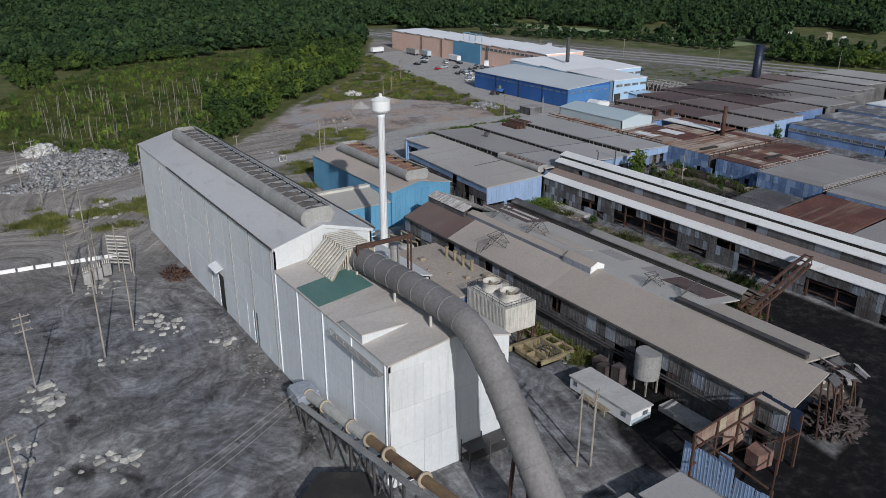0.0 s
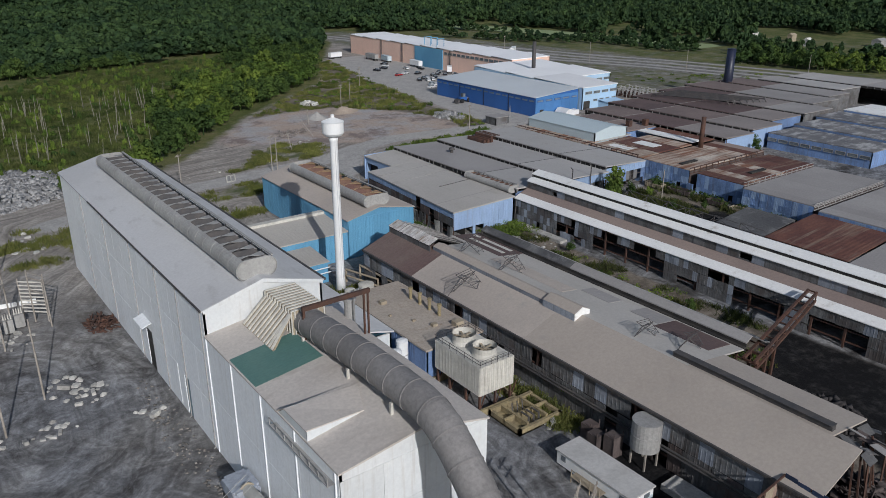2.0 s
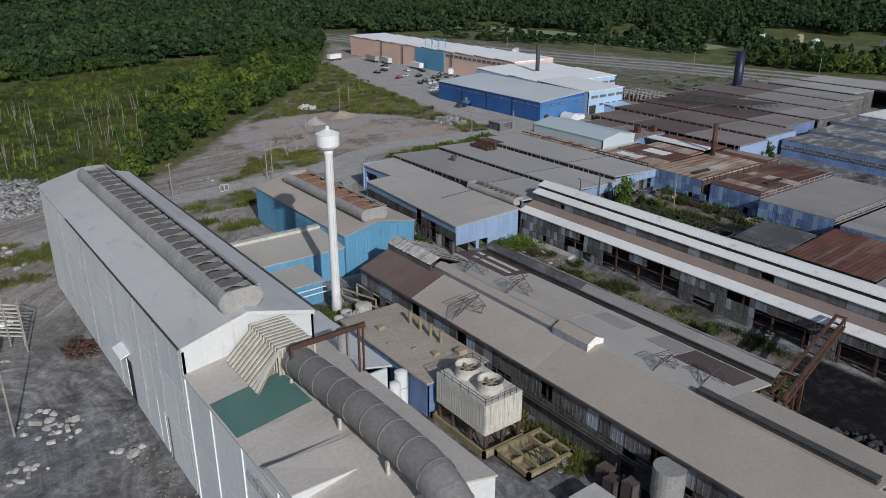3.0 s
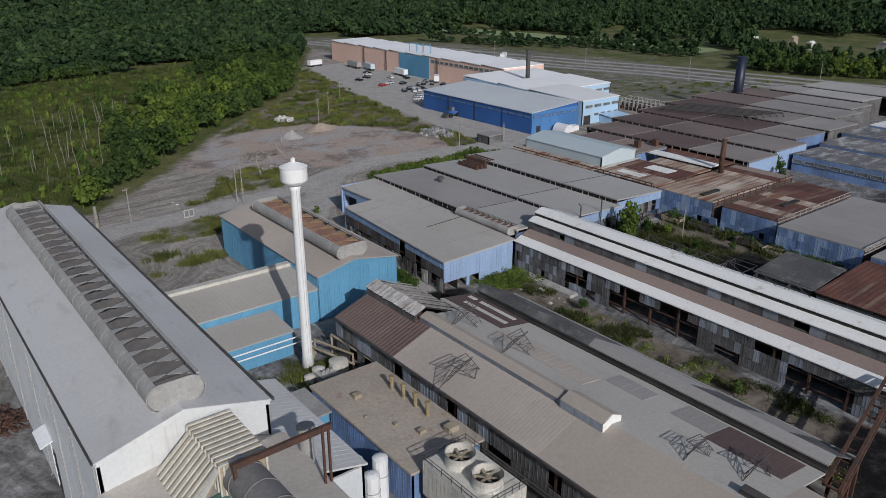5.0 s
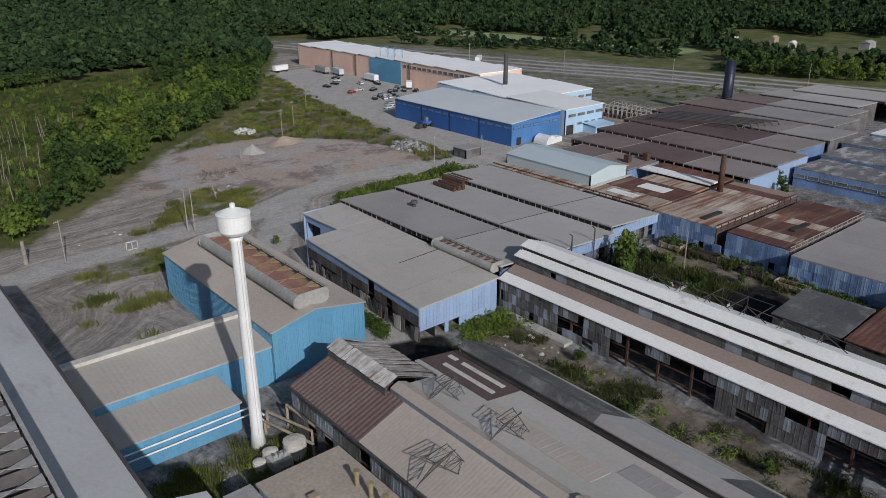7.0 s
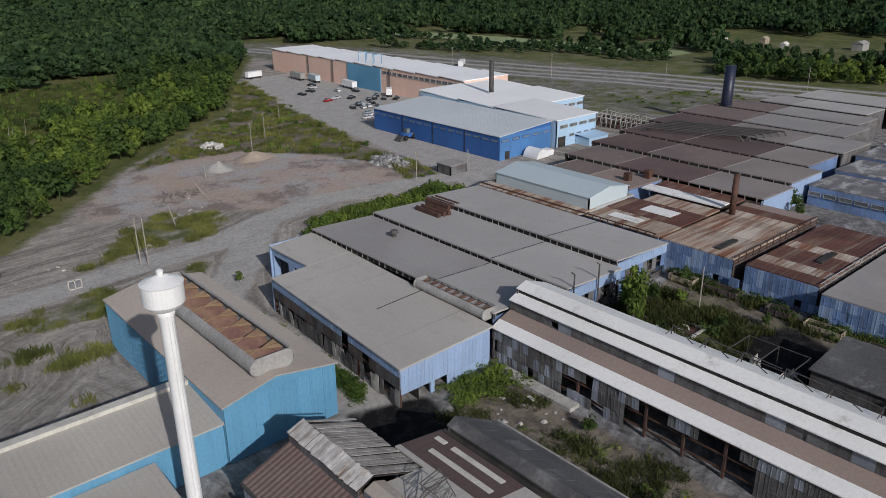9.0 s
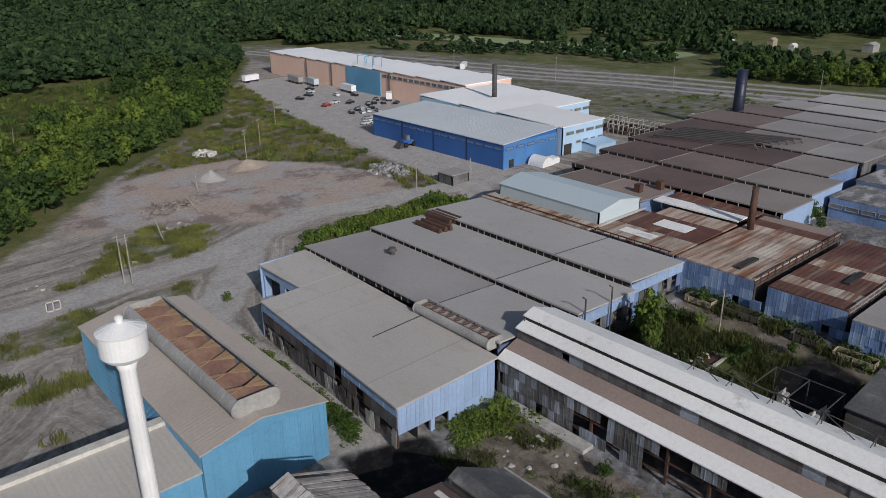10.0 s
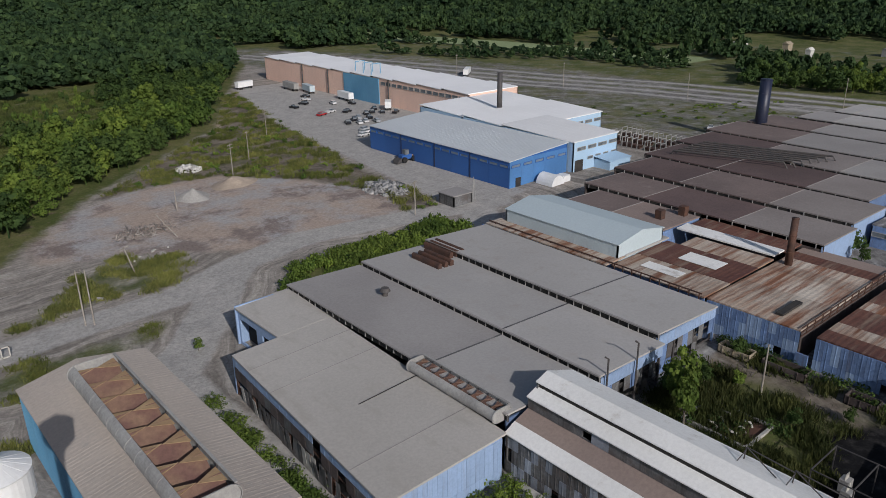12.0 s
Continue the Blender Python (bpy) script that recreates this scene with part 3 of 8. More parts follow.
    bsdf.inputs["Roughness"].default_value = 0.95
    bsdf.inputs["Specular IOR Level"].default_value = 0.2
    bn = nt.nodes.new("ShaderNodeBump")
    bn.inputs["Strength"].default_value, bn.inputs["Distance"].default_value = 0.6, 0.5
    nt.links.new(noise_of(nt, pos, 0.7, 10.0, 0.7), bn.inputs["Height"])
    nt.links.new(bn.outputs["Normal"], bsdf.inputs["Normal"])
    return m


gme.materials.append(ground_material())
tagged(new("ground", gme), "grey dusty gravel yard, worn dirt and rough grass", "ground", kind="structure")

# ---- melt shop ----
Z = Vector((0, 0, 1))


def stadium(x0, x1, z0, z1, y, n=10):
    """Outline of an oval end plate in the plane y."""
    r = (z1 - z0) / 2
    zc = (z0 + z1) / 2
    pts = [(x0 + r + r * math.cos(a), y, zc + r * math.sin(a)) for a in [math.pi / 2 + math.pi * i / n for i in range(n + 1)]]
    return pts + [(x1 - r + r * math.cos(a), y, zc + r * math.sin(a)) for a in [-math.pi / 2 + math.pi * i / n for i in range(n + 1)]]


def ventilator(label, x0, x1, y0, y1, z0, z1, bays, shell, baffle, baffle2, fill=0.62):
    """A long ridge ventilator: rounded side shells, oval end plates, an open top with cross baffles and posts."""
    t = thing("roof_ventilator", label, "ventilator", at=((x0 + x1) / 2, y0, z0))
    r = (z1 - z0) / 2
    zc = (z0 + z1) / 2
    for side, xc, sg in (("west", x0 + r, -1), ("east", x1 - r, 1)):
        bm = bmesh.new()
        arc = [(xc + sg * r * math.cos(a), zc + r * math.sin(a)) for a in [-math.pi / 2 + math.pi * i / 12 * (0.93 if sg < 0 else 0.72) for i in range(13)]]
        for (xa, za), (xb, zb) in zip(arc, arc[1:]):
            n = Vector((-(xa + xb) / 2 + xc, 0, -(za + zb) / 2 + zc)).normalized() * 0.08
            prism(bm, [(xa, y0, za), (xa, y1, za), (xb, y1, zb), (xb, y0, zb)], n)
        k = max(6, int((y1 - y0) / 3))
        for i in range(k + 1):
            yy = y0 + (y1 - y0) * i / k
            for (xa, za), (xb, zb) in zip(arc, arc[1:]):
                ca, cb = Vector((xa - xc, 0, za - zc)) * 1.004, Vector((xb - xc, 0, zb - zc)) * 1.004
                beam(bm, (xc + ca.x, yy, zc + ca.z), (xc + cb.x, yy, zc + cb.z), 0.08, 0.06)
        bmesh.ops.recalc_face_normals(bm, faces=bm.faces)
        part("side_shell", bm, shell, t)
    for y, d in ((y0, 0.15), (y1 - 0.15, 0.15)):
        bm = bmesh.new()
        prism(bm, stadium(x0 - 0.1, x1 + 0.1, z0 - 0.1, z1 + 0.1, y), (0, d, 0))
        bmesh.ops.recalc_face_normals(bm, faces=bm.faces)
        part("end_plate", bm, shell, t)
    # near-black floor: shade down in the throat put into its colour
    bm = bmesh.new()
    box(bm, x0 + r * 0.6, x1 - r * 0.6, y0 + 0.2, y1 - 0.2, z0 + 0.05, z0 + 0.2)
    part("throat_floor", bm, DARK, t)
    xl, xr = x0 + r * 0.75, x1 - r * 0.55
    step = (y1 - y0 - 0.6) / bays
    for i in range(bays):
        ya = y0 + 0.3 + i * step
        bm = bmesh.new()
        lo, hi = z0 + 0.45, z1 - 0.35
        prism(bm, [(xl, ya, lo), (xr, ya, lo), (xr, ya + step * fill, hi), (xl, ya + step * fill, hi)], (0, 0.05, 0.05))
        part("baffle", bm, baffle, t)
        bm = bmesh.new()
        xm = xl + (xr - xl) * 0.45
        prism(bm, [(xm, ya + step * 0.60, hi + 0.05), (xr, ya + step * 0.3, hi - 0.1), (xr, ya + step * 0.95, hi - 0.1)], (0, 0, 0.06))
        prism(bm, [(xm, ya + step * 0.64, hi + 0.05), (xl, ya + step * 0.94, hi - 0.3), (xl, ya + step * 0.5, hi - 0.2)], (0, 0, 0.06))
        bmesh.ops.recalc_face_normals(bm, faces=bm.faces)
        part("baffle_hood", bm, baffle2, t)
        bm = bmesh.new()
        beam(bm, (xr + 0.25, ya, zc), (xr + 0.25, ya, z1), 0.14)
        part("post", bm, STEEL_DARK, t)
    bm = bmesh.new()
    beam(bm, (xr + 0.3, y0 + 0.2, z1), (xr + 0.3, y1 - 0.2, z1), 0.35, 0.2)
    part("top_rail", bm, shell, t)
    return t


X0, X1, Y0, Y1, ZE, ZR = 39.9, 57.0, 101.0, 183.2, 21.6, 24.0
XR = 48.3
shop = thing("melt_shop", "tall white clad steel mill hall with streaked walls and dusty roof", "building", at=(48, 140, 0))
wall(shop, (X0, Y1), (X0, Y0), 0, ZE, WHITE, holes=[(Y1 - 131.0, Y1 - 127.9, 0, 8.2), (Y1 - 113.0, Y1 - 109.5, 0, 6.6)], label="streaked white clad side wall")
panels(shop, (X0, Y1), (X0, Y0), 0.2, ZE, 4.78, 7.2, WHITE, ribs=0, holes=[(50.7, 56.7, 0, 7.5), (68.7, 74.7, 0, 7.5)], seed=3)
wall(shop, (X1, Y0), (X1, Y1), 0, ZE, WHITE)
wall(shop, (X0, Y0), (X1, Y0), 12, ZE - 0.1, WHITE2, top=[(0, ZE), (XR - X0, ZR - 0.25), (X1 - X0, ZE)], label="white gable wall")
wall(shop, (X1, Y1), (X0, Y1), 0, ZE - 0.1, WHITE, top=[(0, ZE), (X1 - XR, ZR - 0.25), (X1 - X0, ZE)])
roof(shop, [(X0 - 0.3, Y1 + .3, ZE), (X0 - 0.3, Y0 - .3, ZE), (XR, Y0 - .3, ZR), (XR, Y1 + .3, ZR)], ROOF_SHOP, 0.22)
roof(shop, [(X1 + 0.3, Y0 - .3, ZE), (X1 + 0.3, Y1 + .3, ZE), (XR, Y1 + .3, ZR), (XR, Y0 - .3, ZR)], ROOF_SHOP, 0.22)
bm = bmesh.new()
beam(bm, (X0 - 0.36, Y0 - 0.3, ZE - 0.02), (X0 - 0.36, 158.5, ZE - 0.02), 0.2, 0.2)
part("gutter", bm, STEEL_DARK, shop)
bm = bmesh.new()
beam(bm, (X1 + 0.42, Y0 - 0.3, ZE - 0.05), (X1 + 0.42, Y1, ZE - 0.05), 0.35, 0.3)
part("gutter", bm, STEEL_DARK, shop)
for z in (ZE - 0.45,):
    bm = bmesh.new()
    prism(bm, [(X0 - 0.05, Y0 - 0.36, ZE - 0.5), (XR, Y0 - 0.36, ZR - 0.55), (X1 + 0.05, Y0 - 0.36, ZE - 0.5), (X1 + 0.05, Y0 - 0.36, ZE - 0.02), (XR, Y0 - 0.36, ZR - 0.02), (X0 - 0.05, Y0 - 0.36, ZE - 0.02)], (0, 0.06, 0))
    bmesh.ops.recalc_face_normals(bm, faces=bm.faces)
    part("fascia", bm, WHITE2, shop)
for y in (102.0, 111.5, 121.0, 134.0, 150.0, 166.0):
    bm = bmesh.new()
    tube(bm, [(X0 - 0.12, y, ZE - 0.2), (X0 - 0.12, y, 0.3), (X0 - 0.4, y, 0.1)], 0.09, 8)
    part("downpipe", bm, VENT, shop)
for y0, y1, h in ((127.9, 131.0, 8.2), (109.5, 113.0, 6.6)):
    # tall one is a near-black slab painting the shade of an open doorway
    bm = bmesh.new()
    box(bm, X0 + 0.12, X0 + 0.2, y0, y1, 0, h)
    for i in range(5):
        box(bm, X0 + 0.06, X0 + 0.12, y0, y1, h * i / 5 + 0.1, h * i / 5 + 0.2)
    d = part("door", bm, DARK if h > 7 else TEAL_BAND, shop, "grey sheet door" if h < 7 else "dark open doorway")
bm = bmesh.new()
prism(bm, [(X0 - 1.6, 127.2, 8.5), (X0 - 1.6, 131.8, 8.5), (X0, 131.8, 9.1), (X0, 127.2, 9.1)], (0, 0, 0.12))
part("door_canopy", bm, WHITE, shop)
# dark baffle plates here paint the shade of the open slots
ventilator("long dusty grey ridge ventilator with open baffled top", 45.5, 51.2, 102.5, 174.2, 23.4, 26.2, 22, VENT, STEEL_DARK, VENT, 0.36)

# lower front block of the melt shop
front = thing("baghouse_wing", "lower white clad wing with patched dusty roof", "building", at=(49, 84, 0))
FX0, FX1, FY0, FY1 = 39.9, 58.3, 66.2, 101.0
FZL, FZR, FZA = 18.0, 16.9, 19.3
wall(front, (FX0, FY1), (FX0, FY0), 0, FZL, WHITE)
panels(front, (FX0, FY1), (FX0, FY0), 0.2, FZL, 8.7, 9.0, WHITE, ribs=0, seed=7)
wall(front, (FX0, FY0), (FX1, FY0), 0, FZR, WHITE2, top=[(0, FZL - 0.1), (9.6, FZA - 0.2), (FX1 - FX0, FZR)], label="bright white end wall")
for u0, u1, mt in ((0.0, 9.9, WHITE2), (13.4, 18.4, WHITE2)):
    panels(front, (FX0 + u0, FY0), (FX0 + u1, FY0), 0.3, FZR, 4.9, 5.6, mt, ribs=0, seed=8)
panels(front, (FX0 + 10.0, FY0), (FX0 + 13.3, FY0), 0.1, FZR, 3.3, 5.6, WHITE2, seed=9)
wall(front, (FX1, FY0), (FX1, FY1), 0, FZR, WHITE)
roof(front, [(FX0 - .2, FY1, FZL), (FX0 - .2, FY0 - .2, FZL), (49.5, FY0 - .2, FZA), (49.5, FY1, FZA)], ROOF_WING, 0.22)
roof(front, [(FX1 + .2, FY0 - .2, FZR), (FX1 + .2, FY1, FZR), (49.5, FY1, FZA), (49.5, FY0 - .2, FZA)], ROOF_WING, 0.22)
bm = bmesh.new()
slab(bm, [(FX0, 93, FZL + .06), (FX0, 85.3, FZL + .06), (48.6, 85.3, FZA - .06), (48.6, 93, FZA - .06)], 0.05, 0.5, 0.014)
part("roof_patch", bm, TEAL_ROOF, front, "teal replacement roof sheets")
# raised roof section: a flat top that dies into the slope, a short north fall, white cheeks
roof(front, [(FX0 - .2, 77.5, FZL + 1.35), (FX0 - .2, 72.4, FZL + 1.35), (46.6, 72.6, FZL + 1.05), (48.6, 77.2, FZL + 1.28)], ROOF_WING, 0.14, 0, "roof_hump", "raised dusty roof section")
roof(front, [(FX0 - .2, 79.5, FZL + .1), (FX0 - .2, 77.52, FZL + 1.34), (48.6, 77.22, FZL + 1.27), (48.8, 78.2, FZL + 1.22)], ROOF_WING, 0.1, 0, "roof_hump", "raised dusty roof section")
bm = bmesh.new()
prism(bm, [(FX0 - .1, 79.4, FZL - .1), (FX0 - .1, 72.45, FZL - .1), (FX0 - .1, 72.45, FZL + 1.2), (FX0 - .1, 77.5, FZL + 1.2)], (0.12, 0, 0))
bmesh.ops.recalc_face_normals(bm, faces=bm.faces)
part("roof_hump_side", bm, WHITE2, front)
bm = bmesh.new()
prism(bm, [(FX0 - .1, 72.46, FZL - .05), (46.5, 72.66, FZL + .85), (46.5, 72.66, FZL + .95), (FX0 - .1, 72.46, FZL + 1.2)], (0, 0.1, 0))
bmesh.ops.recalc_face_normals(bm, faces=bm.faces)
part("roof_hump_side", bm, WHITE2, front)
for y in (100.6, 92.5, 84.0, 75.5, 66.8):
    bm = bmesh.new()
    tube(bm, [(FX0 - 0.12, y, FZL - 0.1), (FX0 - 0.12, y, 0.3)], 0.10, 8)
    part("downpipe", bm, WHITE, front)
bm = bmesh.new()
for z in (16.3, 17.2):
    beam(bm, (FX0 - 0.9, 80, z), (FX0 - 0.9, 67, z), 0.1)
beam(bm, (FX0 - 0.45, 80, 16.25), (FX0 - 0.45, 67, 16.25), 0.9, 0.06)
for i in range(8):
    y = 80 - i * 13 / 7
    beam(bm, (FX0 - 0.9, y, 16.2), (FX0 - 0.9, y, 17.2), 0.08)
part("catwalk", bm, VENT, front)
for z in (1.1, 2.6):
    bm = bmesh.new()
    box(bm, 50.5, 57.2, 63.8, 66.0, z - 0.05, z + 0.04)
    part("platform", bm, STEEL_DARK, front)
for x in (50.5, 53.8, 57.2):
    for y in (63.8, 65.8):
        bm = bmesh.new()
        beam(bm, (x, y, 0), (x, y, 3.6), 0.12)
        part("platform_post", bm, STEEL_DARK, front)

# lower east lean-to beside the hall
lean = thing("lean_to", "low white shed with grey ribbed roof beside the hall", "building", at=(62, 104, 0))
wall(lean, (57.4, 95.0), (64.6, 95.0), 0, 13.2, WHITE2)
wall(lean, (64.6, 95.0), (64.6, 116.6), 0, 13.2, BLUE)
wall(lean, (64.6, 116.6), (57.4, 116.6), 0, 13.2, WHITE)
roof(lean, [(64.9, 94.7, 13.6), (64.9, 116.9, 13.6), (57.3, 116.9, 15.6), (57.3, 94.7, 15.6)], ROOF_SHOP, 0.25, 0.8)

# square tapered hood and the great fume duct
hood = thing("fume_hood", "tan corrugated fume hood box with slatted slope on the roof", "duct hood", at=(48, 96, 18))
bm = bmesh.new()
prism(bm, [(48.2, 100.4, 22.4), (48.2, 92.2, 22.4), (52.6, 91.8, 22.4), (52.6, 100.4, 22.4)], (0, 0, -4.0))
bmesh.ops.recalc_face_normals(bm, faces=bm.faces)
part("hood_box", bm, TAN, hood)
for i in range(11):
    y = 92.3 + i * 0.78
    bm = bmesh.new()
    beam(bm, (48.12, y, 18.6), (48.12, y, 22.45), 0.16)
    part("rib", bm, CREAM, hood)
    bm = bmesh.new()
    beam(bm, (48.2, y, 22.45), (52.6, y, 22.45), 0.3, 0.16)
    part("rib", bm, CREAM, hood)
for i in range(6):
    x = 48.5 + i * 0.78
    bm = bmesh.new()
    beam(bm, (x, 92.1 - (x - 48.2) * 0.09, 18.8), (x, 92.1 - (x - 48.2) * 0.09, 22.45), 0.16)
    part("rib", bm, CREAM, hood)
bm = bmesh.new()
prism(bm, [(44.6, 100.0, 18.7), (44.6, 90.6, 18.7), (48.1, 92.4, 21.9), (48.1, 100.0, 21.9)], (0.1, 0, -0.2))
bmesh.ops.recalc_face_normals(bm, faces=bm.faces)
part("slope_panel", bm, TAN, hood)
for i in range(11):
    y = 91.0 + i * 0.86
    bm = bmesh.new()
    beam(bm, (44.6, y, 18.8), (48.1, max(y, 92.5), 22.0), 0.34, 0.2)
    part("slat", bm, CREAM, hood)

duct = thing("fume_duct", "huge sooty grey fume duct with flange rings bending downward", "duct", at=(48, 60, 0))
path = [Vector(p) for p in ((50.2, 95.0, 20.4), (50.1, 89.6, 20.9), (50.0, 83.0, 21.5), (49.95, 76.5, 21.9), (49.9, 70.5, 22.0), (49.85, 66.6, 22.0), (49.75, 64.2, 21.75), (49.6, 62.2, 21.1), (49.4, 60.2, 20.1), (49.0, 57.0, 18.2), (48.5, 54.2, 16.3), (48.0, 51.2, 14.1), (47.6, 48.4, 11.9), (47.2, 45.4, 9.4), (46.6, 41.0, 5.9), (46.0, 37.0, 2.6), (45.5, 33.5, -0.2))]
RD = 1.85
for k in range(len(path) - 1):
    bm = bmesh.new()
    e = (path[k + 1] - path[k]).normalized() * 0.35
    tube(bm, [path[k] - e * (k > 0), path[k + 1] + e], RD + (0.012 if k % 2 else 0), 40, caps=False)
    part("duct_section", bm, DUCT, duct, smooth=True)
pv = [Vector(p) for p in path]
total = sum((b - a).length for a, b in zip(pv, pv[1:]))
n_ring = 21
for i in range(n_ring):
    s = total * (i + 0.3) / n_ring
    for a, b in zip(pv, pv[1:]):
        l = (b - a).length
        if s <= l:
            p, d = a.lerp(b, s / l), (b - a).normalized()
            break
        s -= l
    bm = bmesh.new()
    tube(bm, [p - d * 0.07, p + d * 0.07], RD + 0.08, 32)
    part("flange_ring", bm, DUCT, duct)
for y, z in ((90, 19.1), (79, 19.8), (70, 20.0)):
    for x in (48.4, 51.5):
        bm = bmesh.new()
        beam(bm, (x, y, 18.2), (x, y, z + 0.6), 0.3)
        box(bm, x - 0.7, x + 0.5, y - 0.35, y + 0.35, 18.55, 18.85)
        part("saddle_leg", bm, CREAM, duct)
for (x, y, z) in ((48.0, 51, 13.2), (46.9, 43, 6.9)):
    bm = bmesh.new()
    beam(bm, (x - 1.9, y, 0), (x - 0.8, y, z - 0.6), 0.35)
    beam(bm, (x + 1.9, y, 0), (x + 0.8, y, z - 0.6), 0.35)
    beam(bm, (x - 1.9, y, 0.8), (x + 1.9, y, 0.8), 0.2)
    part("trestle", bm, STEEL_RUST, duct)

gantry = thing("rusty_gantry", "rusty steel pipe gantry across the roofs", "gantry", at=(53, 89, 18))
bm = bmesh.new()
beam(bm, (48.6, 90.2, 23.4), (58.6, 90.7, 23.2), 0.4, 0.6)
part("girder", bm, STEEL_RUST, gantry)
bm = bmesh.new()
beam(bm, (48.8, 90.2, 19.1), (48.8, 90.2, 23.3), 0.3)
part("mast", bm, STEEL_RUST, gantry)
for x, y in ((57.6, 90.5), (58.3, 90.65)):
    bm = bmesh.new()
    beam(bm, (x, y, 16.5), (x, y, 23.5), 0.22)
    part("mast", bm, STEEL_RUST, gantry)
stack = thing("vent_stack", "grey round vent stack beside the roof", "pipe", at=(58.9, 96.7, 13))
bm = bmesh.new()
tube(bm, [(58.9, 96.7, 13), (58.9, 96.7, 19.4)], 0.75, 16)
tube(bm, [(58.9, 96.7, 19.4), (58.9, 96.7, 19.8)], 0.95, 16)
part("pipe", bm, VENT, stack)

# ---- white water tower ----
tower = thing("water_tower", "slender white water tower with a small round tank", "water tower", at=(80.2, 138.0, 0))
bm = bmesh.new()
tube(bm, [(80.2, 138, 0), (80.2, 138, 3), (80.2, 138, 31.0), (80.2, 138, 32.1)], [1.15, 0.86, 0.74, 1.05], 40)
part("shaft", bm, TANKWHITE, tower, smooth=True)
bm = bmesh.new()
tube(bm, [(80.2, 138, 31.9), (80.2, 138, 32.3), (80.2, 138, 32.75), (80.2, 138, 34.75), (80.2, 138, 34.87), (80.2, 138, 35.6)], [1.0, 1.7, 2.06, 2.08, 2.14, 0.35], 32)
part("tank", bm, TANKWHITE, tower)
for i in range(16):
    a = i * math.tau / 16
    bm = bmesh.new()
    beam(bm, (80.2 + 2.12 * math.cos(a), 138 + 2.12 * math.sin(a), 34.87), (80.2 + .35 * math.cos(a), 138 + .35 * math.sin(a), 35.6), 0.035)
    part("roof_seam", bm, TANKWHITE, tower)
bm = bmesh.new()
tube(bm, [(80.2, 138, 35.5), (80.2, 138, 36.1), (80.2, 138, 36.25)], [0.32, 0.36, 0.15], 12)
part("cap", bm, TANKWHITE, tower)
bm = bmesh.new()
for sx in (-0.2, 0.2):
    beam(bm, (80.2 + sx, 137.0, 1), (80.2 + sx, 137.05, 31.5), 0.06)
part("ladder", bm, TANKWHITE, tower)

# ---- blue hall ----
blue = thing("blue_hall", "bright blue clad workshop with a grey ribbed roof", "building", at=(99, 174, 0))
bx0, bx1, by0, by1, bze, bzr = 90.4, 108.0, 152.0, 197.0, 9.2, 11.0
bxr = 98.5
wall(blue, (bx0, by1), (bx0, by0), -0.2, bze, BLUE)
panels(blue, (bx0, by1), (bx0, by0), 0.1, bze, 1.5, 9.0, BLUE, ribs=3, seed=11)
wall(blue, (bx0, by0), (bx1, by0), -0.2, bze, BLUE, top=[(0, bze), (bxr - bx0, bzr - .2), (bx1 - bx0, bze)], label="sunlit blue gable wall")
panels(blue, (bx0, by0), (bx1, by0), 0.3, bze, 2.2, 9.0, BLUE, ribs=3, seed=12)
wall(blue, (bx1, by0), (bx1, by1), -0.2, bze, BLUE)
wall(blue, (bx1, by1), (bx0, by1), -0.2, bze, BLUE, top=[(0, bze), (bx1 - bxr, bzr - .2), (bx1 - bx0, bze)])
roof(blue, [(bx0 - .3, by1 + .3, bze), (bx0 - .3, by0 - .3, bze), (bxr, by0 - .3, bzr), (bxr, by1 + .3, bzr)], ROOF, 0.2, 0.7)
roof(blue, [(bx1 + .3, by0 - .3, bze), (bx1 + .3, by1 + .3, bze), (bxr, by1 + .3, bzr), (bxr, by0 - .3, bzr)], ROOF, 0.2, 0.7)
ventilator("grey ridge ventilator with rusty zigzag baffles", 95.6, 102.4, 153.6, 191.0, 10.6, 13.2, 8, VENT, BAFFLE, BAFFLE_TAN)

wing = thing("blue_wing", "low blue wing with dusty ribbed roof and a pale parapet", "building", at=(76, 158, 0))
wall(wing, (58.0, 152.2), (90.2, 152.2), -0.2, 6.6, BLUE)
panels(wing, (58.0, 152.2), (90.2, 152.2), 0.1, 6.6, 2.1, 6.4, BLUE, ribs=3, seed=13)
wall(wing, (90.2, 163.6), (58.0, 163.6), -0.2, 7.6, BLUE)
roof(wing, [(57.8, 151.9, 6.8), (90.3, 151.9, 6.8), (90.3, 162.8, 7.9), (57.8, 162.8, 7.9)], ROOFX, 0.25, 0.9)
bm = bmesh.new()
box(bm, 58, 90.3, 162.8, 164.3, 6.9, 8.5)
part("parapet", bm, CREAM, wing, "stained pale parapet beam")
bm = bmesh.new()
for i in range(14):
    x = 59 + i * 2.35
    beam(bm, (x, 165.0, 0), (x, 165.0, 7.4), 0.4)
beam(bm, (58, 165.0, 7.5), (90, 165.0, 7.5), 0.5)
beam(bm, (58, 166.4, 6.2), (90, 166.4, 6.2), 0.4)
for i in range(9):
    beam(bm, (59 + i * 3.7, 165, 7.4), (59 + i * 3.7, 166.5, 6.2), 0.3)
part("crane_rail", bm, STEEL_RUST, wing)

